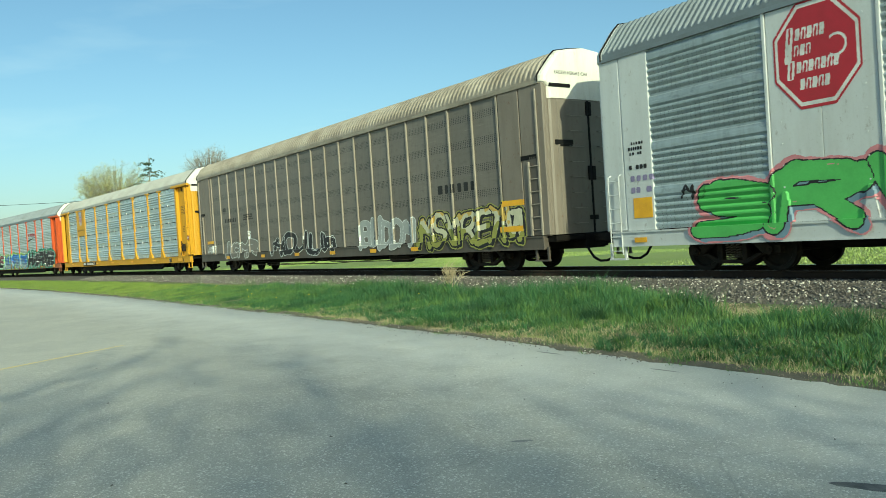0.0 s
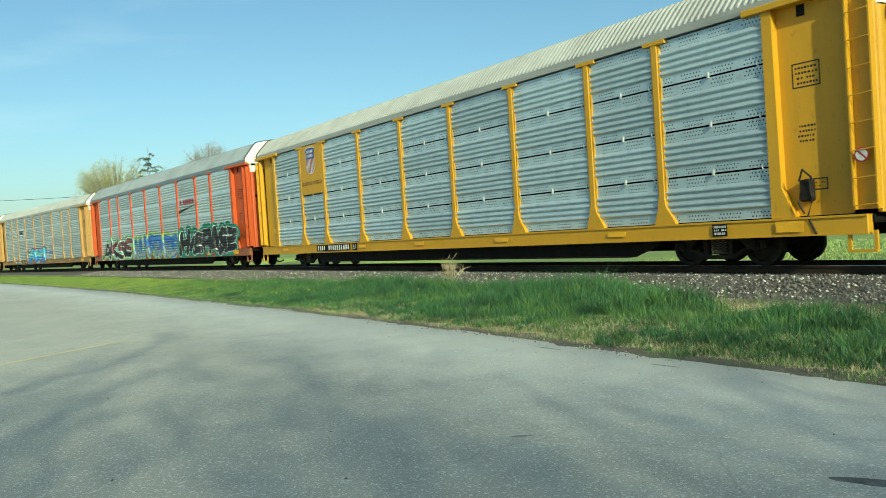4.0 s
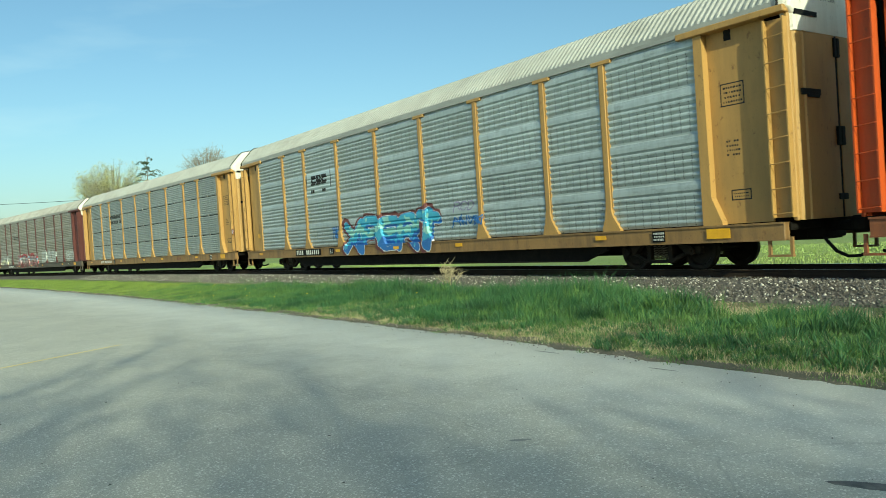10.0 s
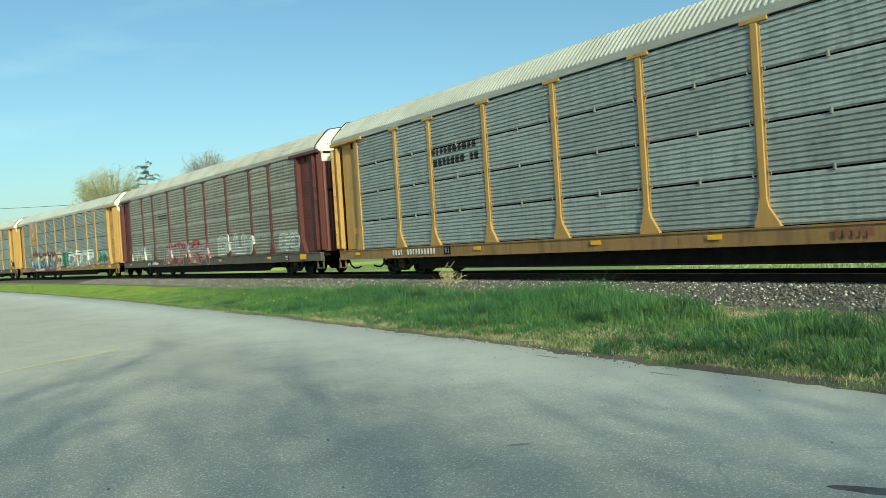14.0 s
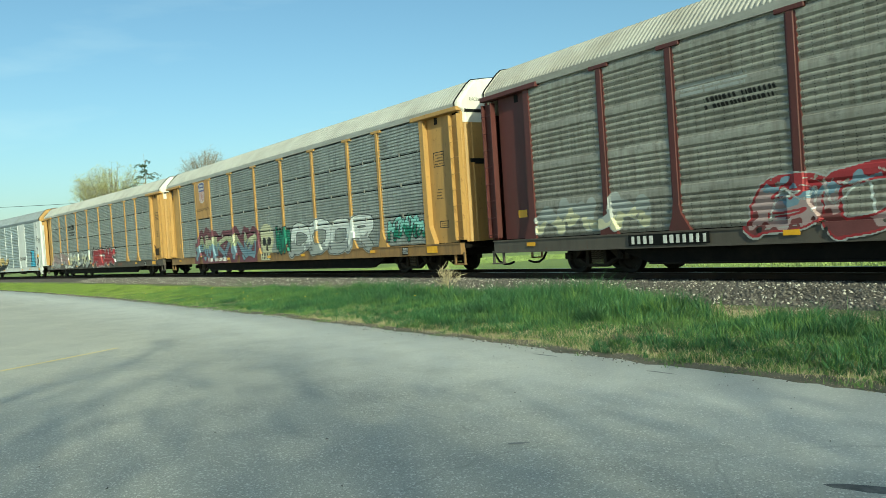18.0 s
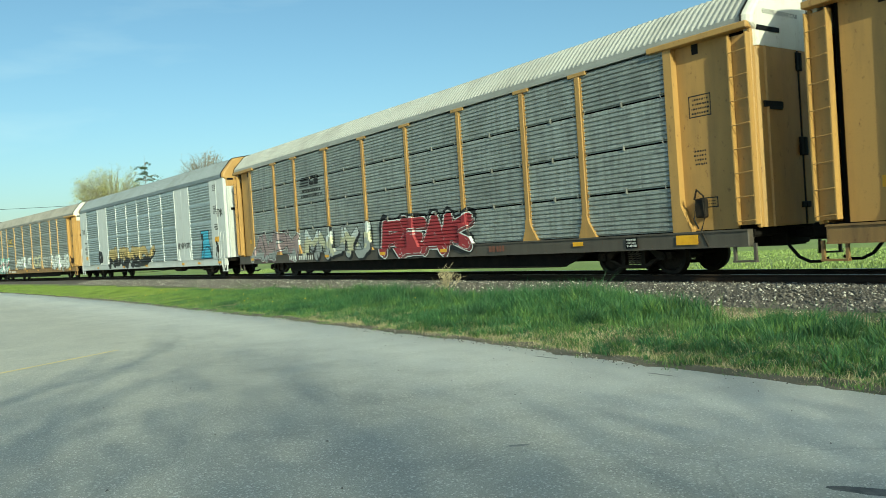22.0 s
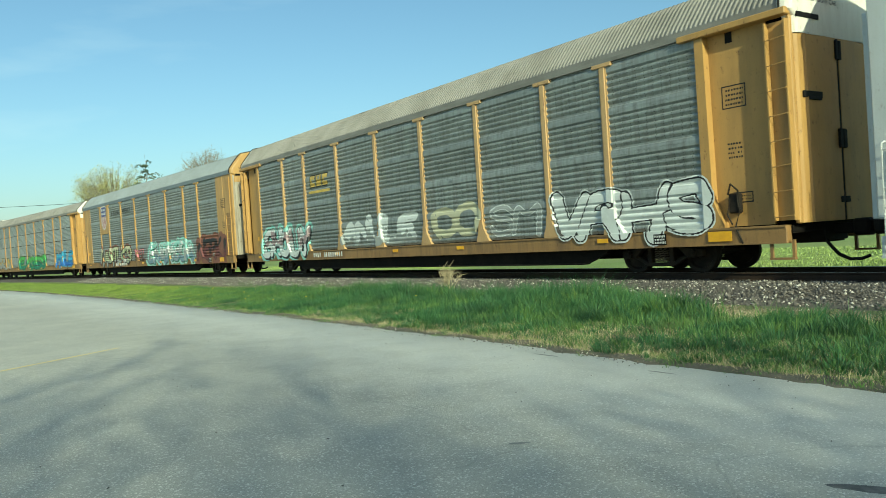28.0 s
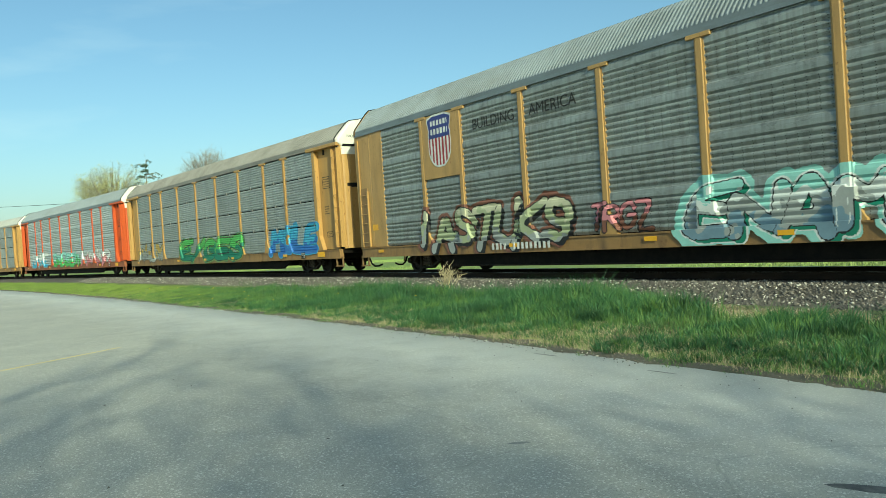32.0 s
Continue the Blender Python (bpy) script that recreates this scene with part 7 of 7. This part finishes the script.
        if i not in (2, 3):
            for u in (-11.9, -4.6, -0.2, 3.2, 8.7):
                sticker(i, u + 0.2 * math.sin(i * 3.1 + u), 0.80, 0.34, 0.10)
    for i in range(1, 15):
        if i not in (9,):
            text_on(i, "EXCESS HEIGHT CAR", 0, 5.10, 0.13, "ink", 0, "small black height warning", True, -0.55, 13.488 + EXT[i])


dress_train()


def sky_things():
    dome_tree(-48.4, 118, 10.6, 6.1, 5.6, 3, "budding broad-crowned tree with pale yellow-green leaves", "leaf_young", 280, 9, 0.085, 0.24, 6)
    conifer(-41.0, 112, 16.2, 6, "sparse dark-green conifer with drooping branches")
    dome_tree(-43.6, 150, 17.0, 5.2, 5.0, 8, "bare spring tree with a thin haze of buds", "bud", 190, 5, 0.075, 0.2, 5)
    # trees behind the viewer, which dapple the asphalt
    broad_tree(-1.5, -20, 19, 21, "spring tree with thin foliage beside the asphalt", per=3, size=0.10, blur=0.3, depth=5, kids=(3, 3))
    broad_tree(-9.0, -23, 21, 27, "spring tree with thin foliage beside the asphalt", per=1, size=0.10, blur=0.25, depth=4, kids=(2, 3))
    broad_tree(5.0, -19, 16.5, 31, "spring tree with thin foliage beside the asphalt", per=8, size=0.085, blur=0.4, depth=5, kids=(3, 3))
    broad_tree(13.0, -26, 20, 22, "leafy spring tree beside the asphalt", leaf="leaf_full", per=46, size=0.08, blur=1.0, depth=4)
    broad_tree(11.0, -15, 11.5, 25, "leafy spring tree beside the asphalt", leaf="leaf_full", per=34, size=0.07, blur=0.8, depth=4)
    broad_tree(21.0, -24, 15, 23, "leafy spring tree beside the asphalt", leaf="leaf_full", per=16, size=0.075, blur=1.0, depth=4)


sky_things()


def utility_line():
    ends = []
    for x, y in ((-75.0, 84.0), (-12.0, 92.0)):
        root = new("utility_pole")
        root.location = (x, y, -0.05)
        tagged(root, "weathered wooden utility pole with one crossarm", "utility pole", group="utility poles", kind="thing")
        bm = bmesh.new()
        add_rod(bm, (0, 0, 0), (0, 0, 9.05), 0.16, 0.11, 8)
        part("pole", bm, M["bark"], root)
        bm = bmesh.new()
        add_box(bm, -0.06, 0.06, -1.1, 1.1, 8.5, 8.65, 0.01)
        part("crossarm", bm, M["bark"], root)
        ends.append(Vector((x, y, 9.0)))
    bm = bmesh.new()
    a, b = ends
    tube(bm, [a.lerp(b, k / 24) - Vector((0, 0, 0.9 * math.sin(k * math.pi / 24))) for k in range(25)], 0.02, 4)
    ob = part("overhead_wire", bm, M["black_plate"], None)
    tagged(ob, "thin black overhead wire between poles", "wire", kind="thing")


utility_line()


def far_house(x, y, turn):
    root = new("house")
    root.matrix_basis = pose(x, y, -0.3, 0, 0, turn)
    tagged(root, "low pale house far beyond the track", "house", kind="thing")
    bm = bmesh.new()
    add_box(bm, -7, 7, -3.5, 3.5, 0, 2.7)
    part("wall", bm, M["siding"], root)
    bm = bmesh.new()
    add_prism(bm, [(-3.9, 2.65), (3.9, 2.65), (0, 4.6)], -7.3, 7.3)
    ob = part("roof", bm, M["shingle"], root, m=pose(0, 0, 0, 0, 0, 90))
    for u in (-5, -2, 3.5):
        bm = bmesh.new()
        add_box(bm, u - 0.6, u + 0.6, -3.56, -3.44, 1.0, 2.1, 0.01)
        w = part("window", bm, M["white_ink"], root)
        bm = bmesh.new()
        add_box(bm, u - 0.5, u + 0.5, -3.58, -3.5, 1.08, 2.02)
        part("pane", bm, M["glass_dark"], w)
    bm = bmesh.new()
    add_box(bm, 0.3, 1.25, -3.56, -3.44, 0.05, 2.1, 0.01)
    part("door", bm, M["glass_dark"], root)


far_house(22, 92, 12)
far_house(52, 110, -8)


def parked_car(x, y, turn, paint_name, label):
    root = new("parked_car")
    root.matrix_basis = pose(x, y, -0.05, 0, 0, turn)
    tagged(root, label, "car", group="cars parked far beyond the track", kind="thing")
    bm = bmesh.new()
    add_prism(bm, [(-2.15, 0.32), (2.1, 0.32), (2.2, 0.62), (2.05, 0.82), (1.1, 0.95), (-1.9, 0.98), (-2.2, 0.72)], -0.86, 0.86)
    bmesh.ops.bevel(bm, geom=bm.edges[:], offset=0.05, segments=2, affect="EDGES")
    part("body", bm, M[paint_name], root)
    bm = bmesh.new()
    add_prism(bm, [(1.0, 0.94), (0.25, 1.42), (-1.2, 1.44), (-1.85, 0.97)], -0.74, 0.74)
    part("cabin_glass", bm, M["glass_dark"], root)
    bm = bmesh.new()
    add_prism(bm, [(0.30, 1.40), (0.20, 1.46), (-1.15, 1.48), (-1.3, 1.42)], -0.75, 0.75)
    part("roof", bm, M[paint_name], root)
    for u in (-1.35, 1.35):
        for v in (-0.86, 0.86):
            bm = bmesh.new()
            add_rod(bm, (u, v - 0.1, 0.33), (u, v + 0.1, 0.33), 0.33, seg=16)
            part("wheel", bm, M["black_plate"], root)


parked_car(13.6, 82, 8, "sp_maroon", "dark-red parked car far beyond the track")
parked_car(14.9, 79, 5, "silver", "pale silver parked car far beyond the track")


# ---- the motion: the train rolls along the line ----
def travel(t):
    return -0.385 + 9.4085 * (t - 13) + 0.02143 * (t - 13) ** 2 / 2


def car_pose(s):
    a, b = place(s - 10.06, 0), place(s + 10.06, 0)
    d = b - a
    m = (a + b) / 2
    return pose(m.x, m.y, rail_z(s), 0, math.degrees(-math.atan(0.00106)), math.degrees(math.atan2(d.y, d.x)))


def motions():
    for i, car in enumerate(CARS):
        walk(car, [(t, car_pose(travel(t) - 28.6 * (i - 5))) for t in range(0, 33)])
    # wheels of 0.84 m roll under the cars
    times = [k / 15 for k in range(481)]
    turns = [math.degrees(travel(t) / 0.42) % 360 for t in times]
    for wheelset, dx in WHEELSETS:
        walk(wheelset, [(t, pose(dx, 0, 0.42, 0, a, 0)) for t, a in zip(times, turns)])


motions()
